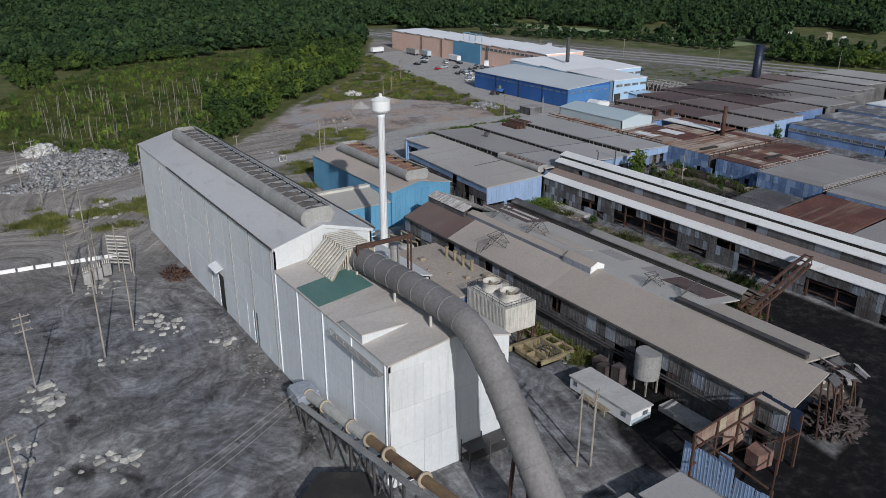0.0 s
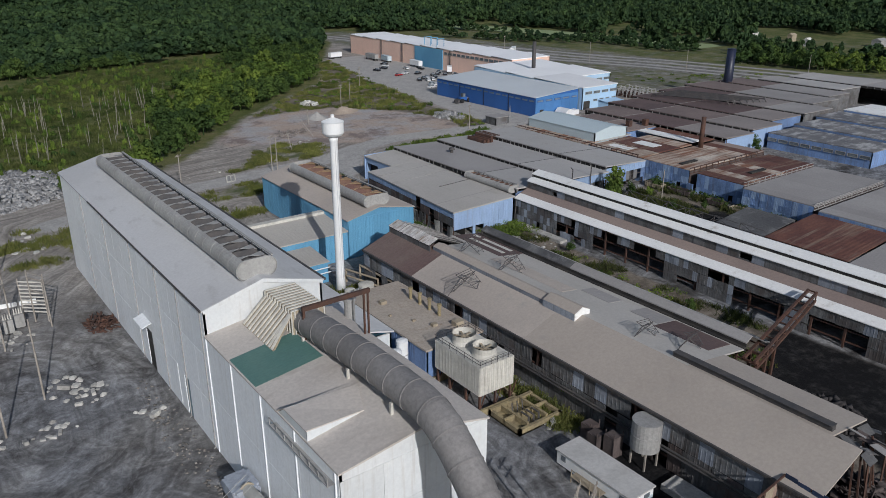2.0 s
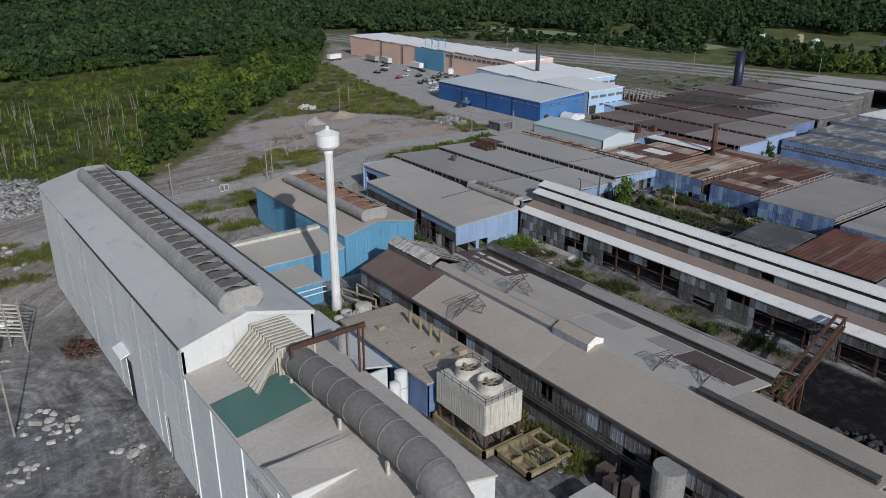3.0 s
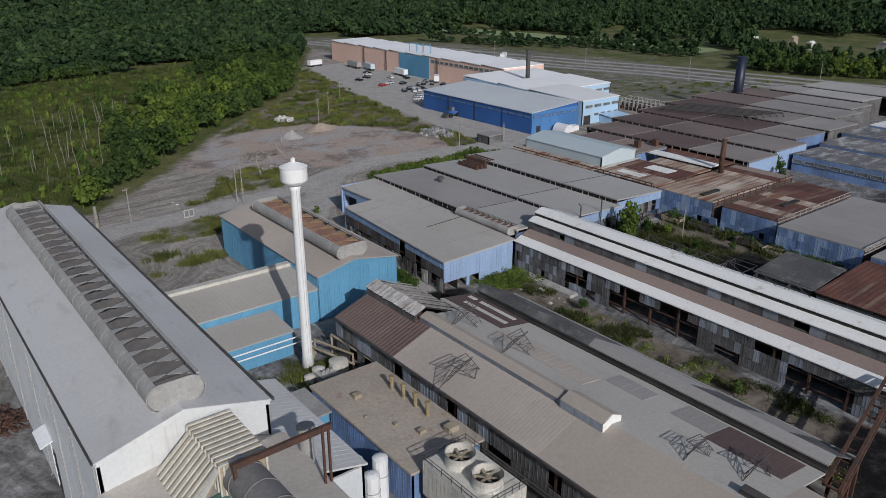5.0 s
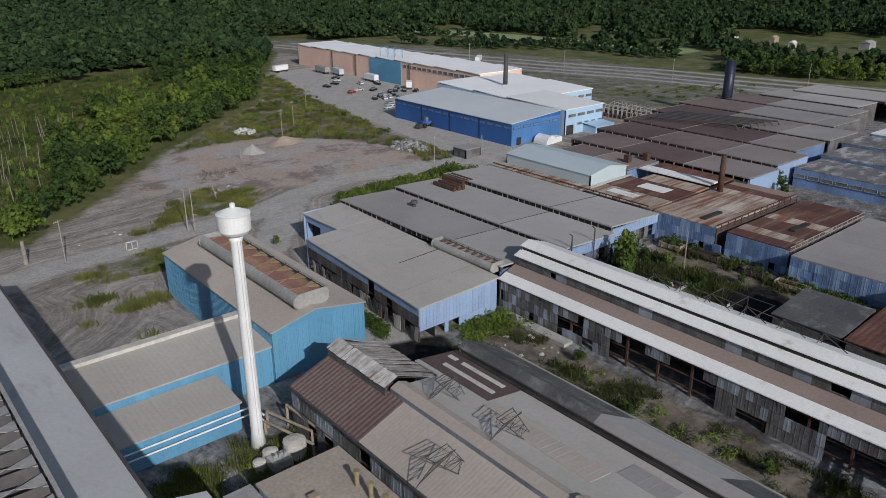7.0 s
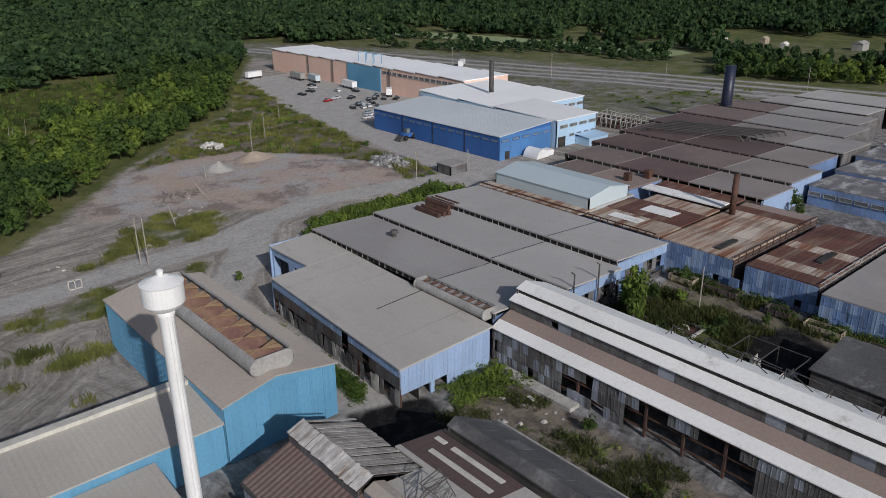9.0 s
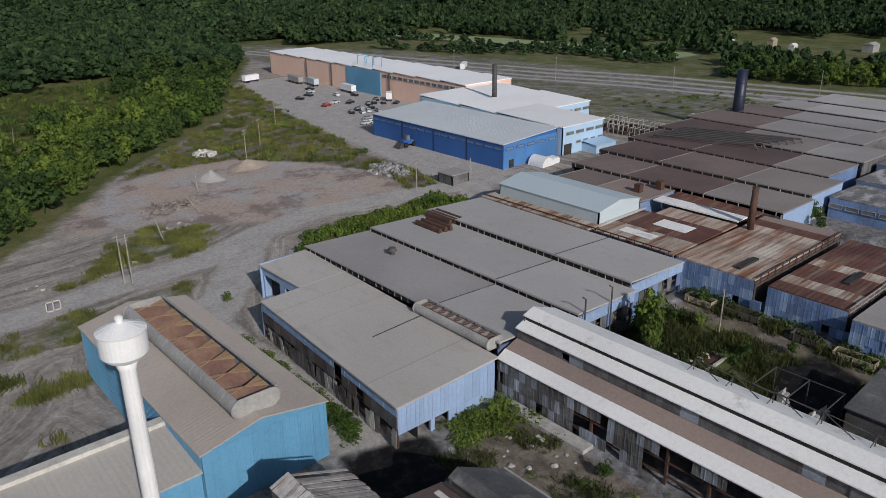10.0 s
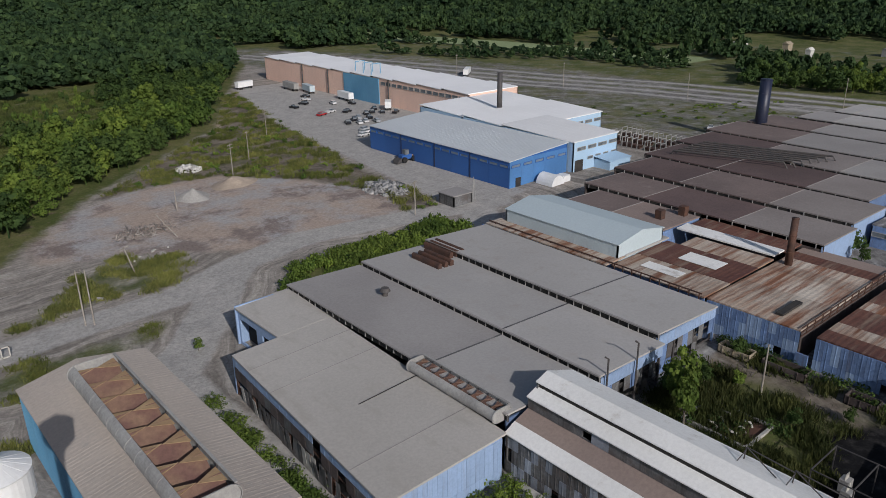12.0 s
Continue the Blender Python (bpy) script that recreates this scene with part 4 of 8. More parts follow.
annex = thing("blue_annex", "small blue annex with a dusty tan roof and white pipes", "building", at=(74, 147, 0))
wall(annex, (62.0, 143.6), (80.4, 143.6), 0, 4.4, BLUE)
panels(annex, (62.0, 143.6), (80.4, 143.6), 0.1, 4.4, 2.3, 4.2, BLUE, ribs=3, seed=14)
wall(annex, (80.4, 143.6), (80.4, 151.9), 0, 4.7, BLUE)
wall(annex, (62.0, 151.9), (62.0, 143.6), 0, 4.7, BLUE)
roof(annex, [(61.8, 143.3, 4.7), (80.7, 143.3, 4.7), (80.7, 151.9, 5.4), (61.8, 151.9, 5.4)], ROOFX, 0.2, 1.0)
for z, y in ((3.6, 142.9), (2.6, 142.7)):
    bm = bmesh.new()
    tube(bm, [(60, y, z), (81.5, y, z), (82.3, y - 0.4, z - 0.2), (82.5, y - 2.5, z - 0.4)], 0.13, 10)
    part("pipe", bm, TANKWHITE, annex, "white painted pipe")

# tan flat-roofed pump house
pump = thing("pump_house", "flat tan roofed pump house with blue walls", "building", at=(79, 112, 0))
wall(pump, (73.4, 123.6), (73.4, 98.6), 0, 5.6, BLUE)
wall(pump, (73.4, 98.6), (84.6, 98.6), 0, 5.6, PALE_WORN)
wall(pump, (84.6, 98.6), (84.6, 123.6), 0, 5.6, BLUE)
wall(pump, (84.6, 123.6), (73.4, 123.6), 0, 5.6, BLUE)
panels(pump, (73.4, 123.6), (73.4, 98.6), 0.1, 5.6, 1.6, 5.5, PALE_WORN, ribs=3, seed=15)
roof(pump, [(73.1, 98.3, 6.0), (84.8, 98.3, 6.0), (84.8, 123.9, 6.0), (73.1, 123.9, 6.0)], M("tan felt roof", (0.46, 0.40, 0.335), (0.39, 0.335, 0.28), 0.08, 0.9, fine=0.3, stain=(0.24, 0.16, 0.11), amount=0.33), 0.35)
for i in range(4):
    v = thing("roof_vent", "stained upright vent pipe on a tan roof", "vent pipe", "roof vents", at=(82.2, 115.8 - i * 2.9, 6))
    bm = bmesh.new()
    yy = 115.8 - i * 2.9
    tube(bm, [(82.2, yy, 5.95), (82.2, yy, 7.9), (82.2, yy, 7.95), (82.2, yy, 8.2)], [0.3, 0.3, 0.42, 0.42], 12)
    part("pipe", bm, YELLOWED, v)
for x, y, s in ((77, 117, 0.6), (82.6, 102.5, 0.8), (77.5, 108, 0.3), (79.2, 104.5, 0.5), (75.3, 112, 0.25)):
    v = thing("roof_box", "small stained box on a tan roof", "roof box", "roof boxes", at=(x, y, 6))
    bm = bmesh.new()
    box(bm, x - s, x + s, y - s * .8, y + s * .8, 5.99, 6.0 + s)
    bmesh.ops.bevel(bm, geom=bm.edges[:], offset=0.06, segments=1)
    part("box", bm, TAN, v)

# ---- cooling tower ----
cool = thing("cooling_tower", "pale ribbed twin fan cooling tower on stained legs", "cooling tower", at=(79, 91, 0))
cx0, cx1, cy0, cy1, cz0, cz1 = 74.2, 80.8, 86.4, 97.4, 3.2, 8.0
bm = bmesh.new()
box(bm, cx0, cx1, cy0, cy1, cz0, cz1)
part("body", bm, CREAM, cool)
panels(cool, (cx0, cy1), (cx0, cy0), cz0, cz1, 0.8, 4.8, CREAM, ribs=2, seed=16)
panels(cool, (cx0, cy0), (cx1, cy0), cz0, cz1, 0.8, 4.8, CREAM, ribs=2, seed=17)
bm = bmesh.new()
for a, b in (((cx0, cy0), (cx1, cy0)), ((cx1, cy0), (cx1, cy1)), ((cx1, cy1), (cx0, cy1)), ((cx0, cy1), (cx0, cy0))):
    for z in (8.5, 9.0):
        beam(bm, (*a, z), (*b, z), 0.06)
    for i in range(6):
        p = Vector((*a, 8)).lerp(Vector((*b, 8)), i / 6)
        beam(bm, p, p + Z, 0.06)
part("railing", bm, STEEL_DARK, cool)
for yc in (89.4, 94.4):
    bm = bmesh.new()
    tube(bm, [(77.5, yc, 8.0), (77.5, yc, 8.6), (77.5, yc, 9.5)], [1.95, 1.75, 1.9], 28, caps=False)
    tube(bm, [(77.5, yc, 9.5), (77.5, yc, 8.6), (77.5, yc, 8.0)], [1.78, 1.62, 1.8], 28, caps=False)
    f = part("fan_cowl", bm, CREAM, cool)
    bm = bmesh.new()
    for i in range(6):
        a = i * math.pi / 3 + 0.2
        beam(bm, (77.5, yc, 8.9), (77.5 + 1.6 * math.cos(a), yc + 1.6 * math.sin(a), 8.95), 0.35, 0.06)
    tube(bm, [(77.5, yc, 8.7), (77.5, yc, 9.1)], 0.3, 10)
    part("fan", bm, TAN, f)
    # near-black disc closes the cowl, painting the shade below the fan
    bm = bmesh.new()
    tube(bm, [(77.5, yc, 8.02), (77.5, yc, 8.06)], 1.6, 20)
    part("fan_throat", bm, DARK, f)
for x in (cx0 + .3, 77.5, cx1 - .3):
    for y in (cy0 + .3, 90, 94, cy1 - .3):
        bm = bmesh.new()
        beam(bm, (x, y, 0), (x, y, cz0), 0.3)
        beam(bm, (x, y, 0.2), (x + 1.2, y, cz0), 0.14)
        part("leg", bm, STEEL_RUST, cool)
bm = bmesh.new()
for x0, x1, y0, y1 in ((73.6, 81.4, 85.8, 86.2), (73.6, 74.0, 85.8, 98), (81.0, 81.4, 85.8, 98), (73.6, 81.4, 97.6, 98)):
    box(bm, x0, x1, y0, y1, -0.05, 1.1)
part("basin", bm, YELLOWED, cool)
sump = thing("stained_sump", "ochre stained concrete sump with pump frames", "sump", at=(80, 82, 0))
bm = bmesh.new()
SW = ((75.4, 83.8, 78.8, 79.3, 1.0), (75.4, 75.9, 78.8, 85.6, 1.0), (83.3, 83.8, 78.8, 85.6, 1.0), (75.4, 83.8, 85.1, 85.6, 1.2), (77.3, 77.7, 79.3, 85.1, 1.3), (81.0, 81.4, 79.3, 85.1, 1.3), (75.4, 83.8, 82, 82.3, 1.2))
box(bm, 75.4, 83.8, 78.8, 85.6, -0.05, 0.25)
part("basin_floor", bm, YELLOWED, sump)
for x0, x1, y0, y1, h in SW:
    bm = bmesh.new()
    box(bm, x0, x1, y0, y1, -0.05, h)
    bmesh.ops.bevel(bm, geom=bm.edges[:], offset=0.07, segments=1)
    part("basin_wall", bm, YELLOWED, sump)
for i in range(3):
    bm = bmesh.new()
    x = 78.2 + i * 1.0
    tube(bm, [(x, 80, 0.2), (x, 80, 1.6), (x, 81.5, 1.6)], 0.16, 8)
    beam(bm, (x - .3, 83, 0.2), (x + .3, 84, 1.7), 0.14)
    part("pump_pipe", bm, STEEL_DARK, sump)

# ---- rolling shed: long dusty roof with ridge monitor and stepped east side ----
shed = thing("rolling_shed", "long derelict shed with dusty tan roof and worn sheet walls", "building", at=(100, 90, 0))
sx0, sxr, sxv, sx1 = 86.2, 94.6, 108.9, 118.2
sy0, sy1 = 42.0, 138.4
zw, zr, zv, ze = 7.6, 10.9, 8.8, 6.3
SXC, SZC = 110.6, 10.5
SLATS = M("weathered grey roof boards", (0.40, 0.375, 0.345), (0.27, 0.245, 0.225), 0.5, 0.9, fine=0.45, stain=(0.52, 0.50, 0.47), amount=0.36, vary=0.22, grain=(0.3, 2.0, 1))
SLATS_WHITE = M("peeling whitewashed boards", (0.60, 0.59, 0.57), (0.45, 0.43, 0.41), 0.6, 0.85, fine=0.35, stain=(0.24, 0.15, 0.09), amount=0.40, vary=0.18, grain=(0.4, 1.6, 1))


def slope(xa):
    """Height of the long east slope."""
    return zr + (zv - zr) * (xa - sxr) / (sxv - sxr)


for y0, y1, mt, sm in ((sy0, 90.0, ROOF_SMOOTH, 0), (90.0, 121.0, ROOF, 0), (121.0, sy1, ROOF_MAROON, 0)):
    roof(shed, [(sx0 - .3, y1, zw), (sx0 - .3, y0, zw), (sxr, y0, zr), (sxr, y1, zr)], mt, 0.25, sm)
for y0, y1, x1, mt in ((45.5, 66.0, 103.6, ROOF_SMOOTH), (66.0, 124.0, sxv, ROOF_MILL)):
    roof(shed, [(x1, y0, slope(x1)), (x1, y1, slope(x1)), (sxr, y1, zr), (sxr, y0, zr)], mt, 0.25)
roof(shed, [(sxv, 124.1, zv), (sxv, 129.4, zv), (101.6, 129.4, slope(101.6)), (101.6, 124.1, slope(101.6))], ROOF_MILL, 0.25)
# dark gabled aisle on the east side
for y0, y1, mt in ((66.0, 72.0, ROOF_CHAR), (72.0, 79.0, ROOF_DARK), (79.0, 86, ROOF_CHAR), (86, 102.6, ROOF_GREY), (102.6, 128.6, ROOF_CHAR)):
    roof(shed, [(sx1, y0, ze), (sx1, y1, ze), (SXC, y1, SZC), (SXC, y0, SZC)], mt, 0.2, 0, "lower_roof")
    roof(shed, [(sxv + .3, y1, SZC - .75), (sxv + .3, y0, SZC - .75), (SXC, y0, SZC), (SXC, y1, SZC)], ROOF_CHAR if y0 > 100 else ROOF_DARK, 0.2, 0, "lower_roof")
rng_s = random.Random(71)
for k in range(9):
    y0 = 104.0 + k * 2.6
    xa = rng_s.uniform(111.4, 114.0)
    xb = xa + rng_s.uniform(1.5, 3.6)
    zz = [SZC + (ze - SZC) * (x - SXC) / (sx1 - SXC) + .05 for x in (xa, xb)]
    roof(shed, [(xb, y0, zz[1]), (xb, y0 + 2.4, zz[1]), (xa, y0 + 2.4, zz[0]), (xa, y0, zz[0])], ROOF_CHAR if k % 3 else SHEET_WORN, 0.05, 0, "roof_patch")
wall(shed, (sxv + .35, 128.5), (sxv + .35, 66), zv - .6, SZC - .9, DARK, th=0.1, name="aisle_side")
wall(shed, (sx1 - .1, 128.4), (sxv + .3, 128.4), 0.4, ze - .1, SHEET_WORN, top=[(0, ze), (sx1 - SXC, SZC - .2), (sx1 - sxv - .4, SZC - .95)], name="end_wall")
wall(shed, (sxv, 129.2), (101.7, 129.2), 0, zv - .2, SHEET_WORN, top=[(0, zv - .2), (sxv - 101.7, slope(101.7) - .25)], name="end_wall")
bm = bmesh.new()
beam(bm, (sxv + 0.1, 66, zv + 0.05), (sxv + 0.1, 129, zv + 0.05), 0.6, 0.35)
part("valley_gutter", bm, DARK, shed)
bm = bmesh.new()
beam(bm, (sx1 + .1, 66, ze), (sx1 + .1, 128.6, ze), 0.25, 0.3)
part("eave_trim", bm, VENT, shed)
bm = bmesh.new()
beam(bm, (sx0 - .4, sy0, zw - 0.1), (sx0 - .4, sy1, zw - 0.1), 0.3, 0.35)
part("gutter", bm, STEEL_DARK, shed)
for y0, y1, xa, xb, mt in ((68.0, 78.0, 102.5, 108.2, ROOF_BROWN), (78.2, 84.0, 104.0, 108.2, ROOF_DARK), (114.8, 129.3, 102.4, 108.7, ROOF_BROWN), (95.0, 114.0, 99.4, 103.0, ROOF), (88.0, 94.6, 103.6, 107.0, ROOF_DARK)):
    roof(shed, [(xb, y0, slope(xb) + .07), (xb, y1, slope(xb) + .07), (xa, y1, slope(xa) + .07), (xa, y0, slope(xa) + .07)], mt, 0.06, 1.1, "roof_patch")
# pale strips in the brown roof
for xa, y0, y1 in ((104.2, 116.0, 126.4), (106.7, 116.6, 125.2), (106.7, 126.4, 128.2)):
    bm = bmesh.new()
    box(bm, xa, xa + 0.75, y0, y1, slope(xa) - 0.1, slope(xa) + 0.1)
    part("skylight", bm, CREAM, shed)
# ridge monitor
for y0, y1, hw, lo, hi in ((86.0, 93.0, 1.7, 0.55, 1.35), (93.1, 124.0, 1.35, 0.2, 0.75)):
    for sg in (-1, 1):
        roof(shed, [(sxr + sg * hw, y0, zr + lo), (sxr + sg * hw, y1, zr + lo), (sxr, y1, zr + hi), (sxr, y0, zr + hi)], ROOF_SMOOTH, 0.12, 1.2, "monitor_roof")
        x = sxr + sg * (hw - .1)
        wall(shed, (x, y0), (x, y1), zr - 0.8, zr + lo - .05, SHEET_BLUEGREY, th=0.12, name="monitor_side")
wall(shed, (sxr - 2.0, 124.0), (sxr - 2.0, sy1), zr - 0.9, zr + 0.4, SHEET_WORN, th=0.12, name="monitor_side")
# boarded slopes at the north end, each board a piece
board = {}
for key, run, drop, mt in (("w", -2.3, -0.95, SLATS_WHITE), ("e", 7.1, -2.95, SLATS)):
    bm = bmesh.new()
    prism(bm, [(0, 0.02, 0), (run, 0.02, drop), (run, 0.46, drop), (0, 0.46, 0)], (0, 0, 0.05))
    bmesh.ops.recalc_face_normals(bm, faces=bm.faces)
    board[key] = bpy.data.meshes.new("board")
    bm.to_mesh(board[key])
    bm.free()
    board[key].materials.append(mt)
for k in range(30):
    y = 124.1 + k * 0.475
    for key in ("w", "e"):
        if key == "e" and k > 25 and k % 2:
            continue
        ob = hang("board", board[key], shed, at=(sxr + rng_s.gauss(0, .05), y, zr + 1.42 + rng_s.gauss(0, .03)))
        ob.rotation_euler = (rng_s.gauss(0, .03), rng_s.gauss(0, .006), rng_s.gauss(0, .01))
# added near-black backing: shade between the boards painted as a dark slab
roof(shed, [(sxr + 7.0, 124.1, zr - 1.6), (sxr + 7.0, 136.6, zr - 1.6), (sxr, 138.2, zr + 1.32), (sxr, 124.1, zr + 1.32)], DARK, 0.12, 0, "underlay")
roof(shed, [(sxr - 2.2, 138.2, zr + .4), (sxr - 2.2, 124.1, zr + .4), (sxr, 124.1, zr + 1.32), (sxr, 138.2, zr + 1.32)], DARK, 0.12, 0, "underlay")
wall(shed, (sxr + 6.8, 136.4), (sxr, 138.0), 0, zr - 1.9, SHEET_WORN, top=[(0, zr - 1.8), (6.9, zr + 1.1)], name="end_wall")
wall(shed, (sxr + 6.8, 129.2), (sxr + 6.8, 136.4), 0, zr - 1.9, SHEET_WORN, name="end_wall")
bm = bmesh.new()
prism(bm, [(sxr - 1.7, 85.9, zr - 0.8), (sxr + 1.7, 85.9, zr - 0.8), (sxr + 1.7, 85.9, zr + .5), (sxr, 85.9, zr + 1.3), (sxr - 1.7, 85.9, zr + .5)], (0, -0.1, 0))
bmesh.ops.recalc_face_normals(bm, faces=bm.faces)
part("monitor_end", bm, ROOF_WHITE, shed)
bm = bmesh.new()
beam(bm, (sxr + 1.2, 46, zr + 0.2), (sxr + 1.2, 69, zr + 0.2), 0.9, 0.7)
beam(bm, (sxr + 1.2, 46, zr + 0.62), (sxr + 1.2, 69, zr + 0.62), 1.2, 0.1)
part("low_monitor", bm, STEEL_DARK, shed)
frame_posts(shed, (sx0 + .3, sy0), (sx0 + .3, sy1), 0, zw - 0.2, 6.5, STEEL_RUST)
# near-black sheet behind the wall panels paints the shade of the interior
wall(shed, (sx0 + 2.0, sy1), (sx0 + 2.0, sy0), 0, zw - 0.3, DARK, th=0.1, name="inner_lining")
panels(shed, (sx0, sy1), (sx0, sy0), 0.1, 4.2, 2.2, 4.1, SHEET_WORN, ribs=3, gaps=0.10, tilt=0.012, seed=21, alt=SHEET_RUST)
panels(shed, (sx0, sy1), (sx0, sy0), 4.3, zw - 0.1, 2.2, 2.8, SHEET_WORN, ribs=3, gaps=0.08, tilt=0.012, seed=22, alt=SHEET_BLUEGREY)
frame_posts(shed, (sx1 - .3, 66), (sx1 - .3, 128), 0.5, ze - 0.2, 6.5, STEEL_RUST)
wall(shed, (sx0, sy1), (sxr, sy1), 0, zw, SHEET_WORN, top=[(0, zw), (sxr - sx0, zr - .2)], name="end_wall")
bm = bmesh.new()
for z in (3.2, 3.7):
    tube(bm, [(sx0 - 0.7, sy0, z), (sx0 - 0.7, 126, z)], 0.16, 8)
part("wall_pipe", bm, STEEL_DARK, shed)
# torn sheets hanging from the broken south end
for k in range(14):
    x, y = 95.0 + (k % 7) * 1.35, 41.6 + (k // 7) * 2.6 + rng_s.uniform(-.5, .5)
    a, w, l = rng_s.uniform(-.5, .5), rng_s.uniform(.5, 1.0), rng_s.uniform(1.2, 2.6)
    z = slope(x) - rng_s.uniform(.3, 1.2)
    d1, d2 = Vector((math.cos(a) * w, math.sin(a) * w, rng_s.uniform(-.4, .2))), Vector((-math.sin(a) * l, math.cos(a) * l, rng_s.uniform(-.1, .9)))
    bm = bmesh.new()
    p = Vector((x, y, z))
    prism(bm, [p - d1 - d2 * .5, p + d1 - d2 * .5, p + d1 + d2 * .5, p - d1 + d2 * .5], (0, 0, .06))
    bmesh.ops.recalc_face_normals(bm, faces=bm.faces)
    part("torn_sheet", bm, (ROOF_CHAR, SHEET_WORN, ROOF_DARK, SHEET_RUST)[k % 4], shed)
for k in range(8):
    bm = bmesh.new()
    x = 94.5 + k * 1.25
    beam(bm, (x, 41.6 + rng_s.uniform(-.6, .6), rng_s.uniform(-.1, .4)), (x + rng_s.uniform(-1, 1), 42.5 + rng_s.uniform(-.5, 1), slope(x) - .6), 0.2)
    part("bent_post", bm, STEEL_RUST, shed)


def lattice(x, y, z, w, h, lean, seed):
    """Two ladder-like lattice panels leaning together over a roof, one loose thing."""
    rng = random.Random(seed)
    t = thing("lattice_frame", "bent rusty lattice steel frame standing on a roof", "steel frame", "lattice frames", at=(x, y, z))
    for q in (-1, 1):
        foot = [Vector((x + s * w * .22 + q * w * .75, y - q * w * .25 + s * .35, z - 0.5)) for s in (-1, 1)]
        head = [Vector((x + s * w * .42 + lean, y + q * w * .18 + rng.uniform(-.2, .2), z + h + rng.uniform(-.35, .25))) for s in (-1, 1)]
        for a, b in zip(foot, head):
            bm = bmesh.new()
            beam(bm, a, b, 0.09)
            part("upright", bm, STEEL_DARK, t)
        bm = bmesh.new()
        for i in range(5):
            f, g = 0.15 + i * 0.19, 0.15 + (i + 1) * 0.19
            beam(bm, foot[0].lerp(head[0], f), foot[1].lerp(head[1], f), 0.05)
            if i < 4:
                beam(bm, foot[i % 2].lerp(head[i % 2], f), foot[1 - i % 2].lerp(head[1 - i % 2], g), 0.045)
        tagged(part("lacing", bm, STEEL_DARK, t), kind="stuff")
        bm = bmesh.new()
        beam(bm, head[0], head[1] + Vector((0, 0, rng.uniform(-.3, .3))), 0.08)
        part("head_bar", bm, STEEL_DARK, t)


for k, (x, y, z, w, h, l) in enumerate(((97.4, 118.0, 10.7, 3.4, 3.0, 0.5), (97.6, 106.5, 10.7, 3.6, 3.2, 0.3), (88.6, 107.5, 9.2, 3.8, 3.2, -0.4), (98.0, 76.0, 10.4, 3.0, 2.2, -0.3), (100.5, 70.0, 10.1, 3.2, 2.2, 0.4))):
    lattice(x, y, z, w, h, l, 30 + k)

# ---- long warehouse with stepped white roofs ----
ware = thing("stepped_warehouse", "long derelict warehouse with stepped white roofs and ragged sheet walls", "building", at=(141, 90, 1))
wy0, wy1 = -20.0, 147.0
S = [(135.3, 7.4), (137.2, 8.35), (139.7, 9.25), (139.3, 11.2), (141.3, 12.0), (141.0, 12.75), (143.2, 13.5), (148.4, 11.6)]


def strip(p, q, mt, name, seam=0.0, y0=wy0, y1=wy1, th=0.16):
    roof(ware, [(p[0], y1, p[1]), (p[0], y0, p[1]), (q[0], y0, q[1]), (q[0], y1, q[1])], mt, th, seam, name)


strip(S[0], S[1], ROOF_WHITE, "white_eave_roof")
strip((S[1][0], S[1][1] - .04), S[2], ROOF_TANBROWN, "brown_roof")
wall(ware, (139.75, wy1), (139.75, wy0), 9.0, 11.1, SHEET_WORN, th=0.15, name="clerestory", holes=[(26, 31, .6, 1.7), (60, 66, .5, 1.7), (90, 95, .5, 1.6), (9, 10.6, .4, 1.4), (41, 43, .4, 1.4)])
panels(ware, (139.7, wy1), (139.7, wy0), 9.3, 11.1, 2.6, 1.8, SHEET_WORN, gaps=0.07, seed=24, alt=SHEET_BLUEGREY)
strip(S[3], S[4], ROOF_WHITE, "white_mid_roof")
# near-black strip paints the shade in the gap between the roofs
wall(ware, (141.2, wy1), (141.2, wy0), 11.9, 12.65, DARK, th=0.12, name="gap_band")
strip(S[5], S[6], ROOF_WHITE, "white_top_roof")
strip(S[7], S[6], ROOF_WHITE, "white_top_roof")
wall(ware, (148.2, wy0), (148.2, wy1), 1.7, 11.5, SHEET_WORN, th=0.2, name="east_wall")
bm = bmesh.new()
prism(bm, [(135.5, wy1 - .2, 1.0), (148.2, wy1 - .2, 1.0), (148.2, wy1 - .2, 11.5), (143.2, wy1 - .2, 13.3), (141.2, wy1 - .2, 12.5), (139.6, wy1 - .2, 9.0), (137.8, wy1 - .2, 8.4), (135.5, wy1 - .2, 7.3)], (0, -0.2, 0))
bmesh.ops.recalc_face_normals(bm, faces=bm.faces)
part("end_wall", bm, SHEET_WORN, ware)
frame_posts(ware, (135.9, wy0), (135.9, wy1), 1.2, 7.4, 6.0, STEEL_RUST)
wopen = [(15.5, 19.5, 2.0, 4.0), (26, 46, 0, 3.9), (29, 33, 3.9, 6), (38, 44, 3.9, 6), (50, 54, 0, 2.2), (57, 61, 3.9, 6), (62, 71, 0, 3.9), (77, 88, 0, 3.9), (96, 101, 0, 2.2)]
panels(ware, (135.6, wy1), (135.6, wy0), 1.3, 7.3, 1.15, 2.0, SHEET_WORN, ribs=1, gaps=0.08, holes=wopen, tilt=0.02, seed=25, alt=SHEET_BLUEGREY)
# added near-black sheet inside: interior shade painted behind the open wall
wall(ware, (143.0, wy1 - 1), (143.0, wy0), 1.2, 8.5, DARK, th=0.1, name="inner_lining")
bm = bmesh.new()
beam(bm, (134.0, 143, 1.5), (134.0, 128, 1.5), 2.2, 0.9)
part("loading_ledge", bm, CONCRETE, ware)
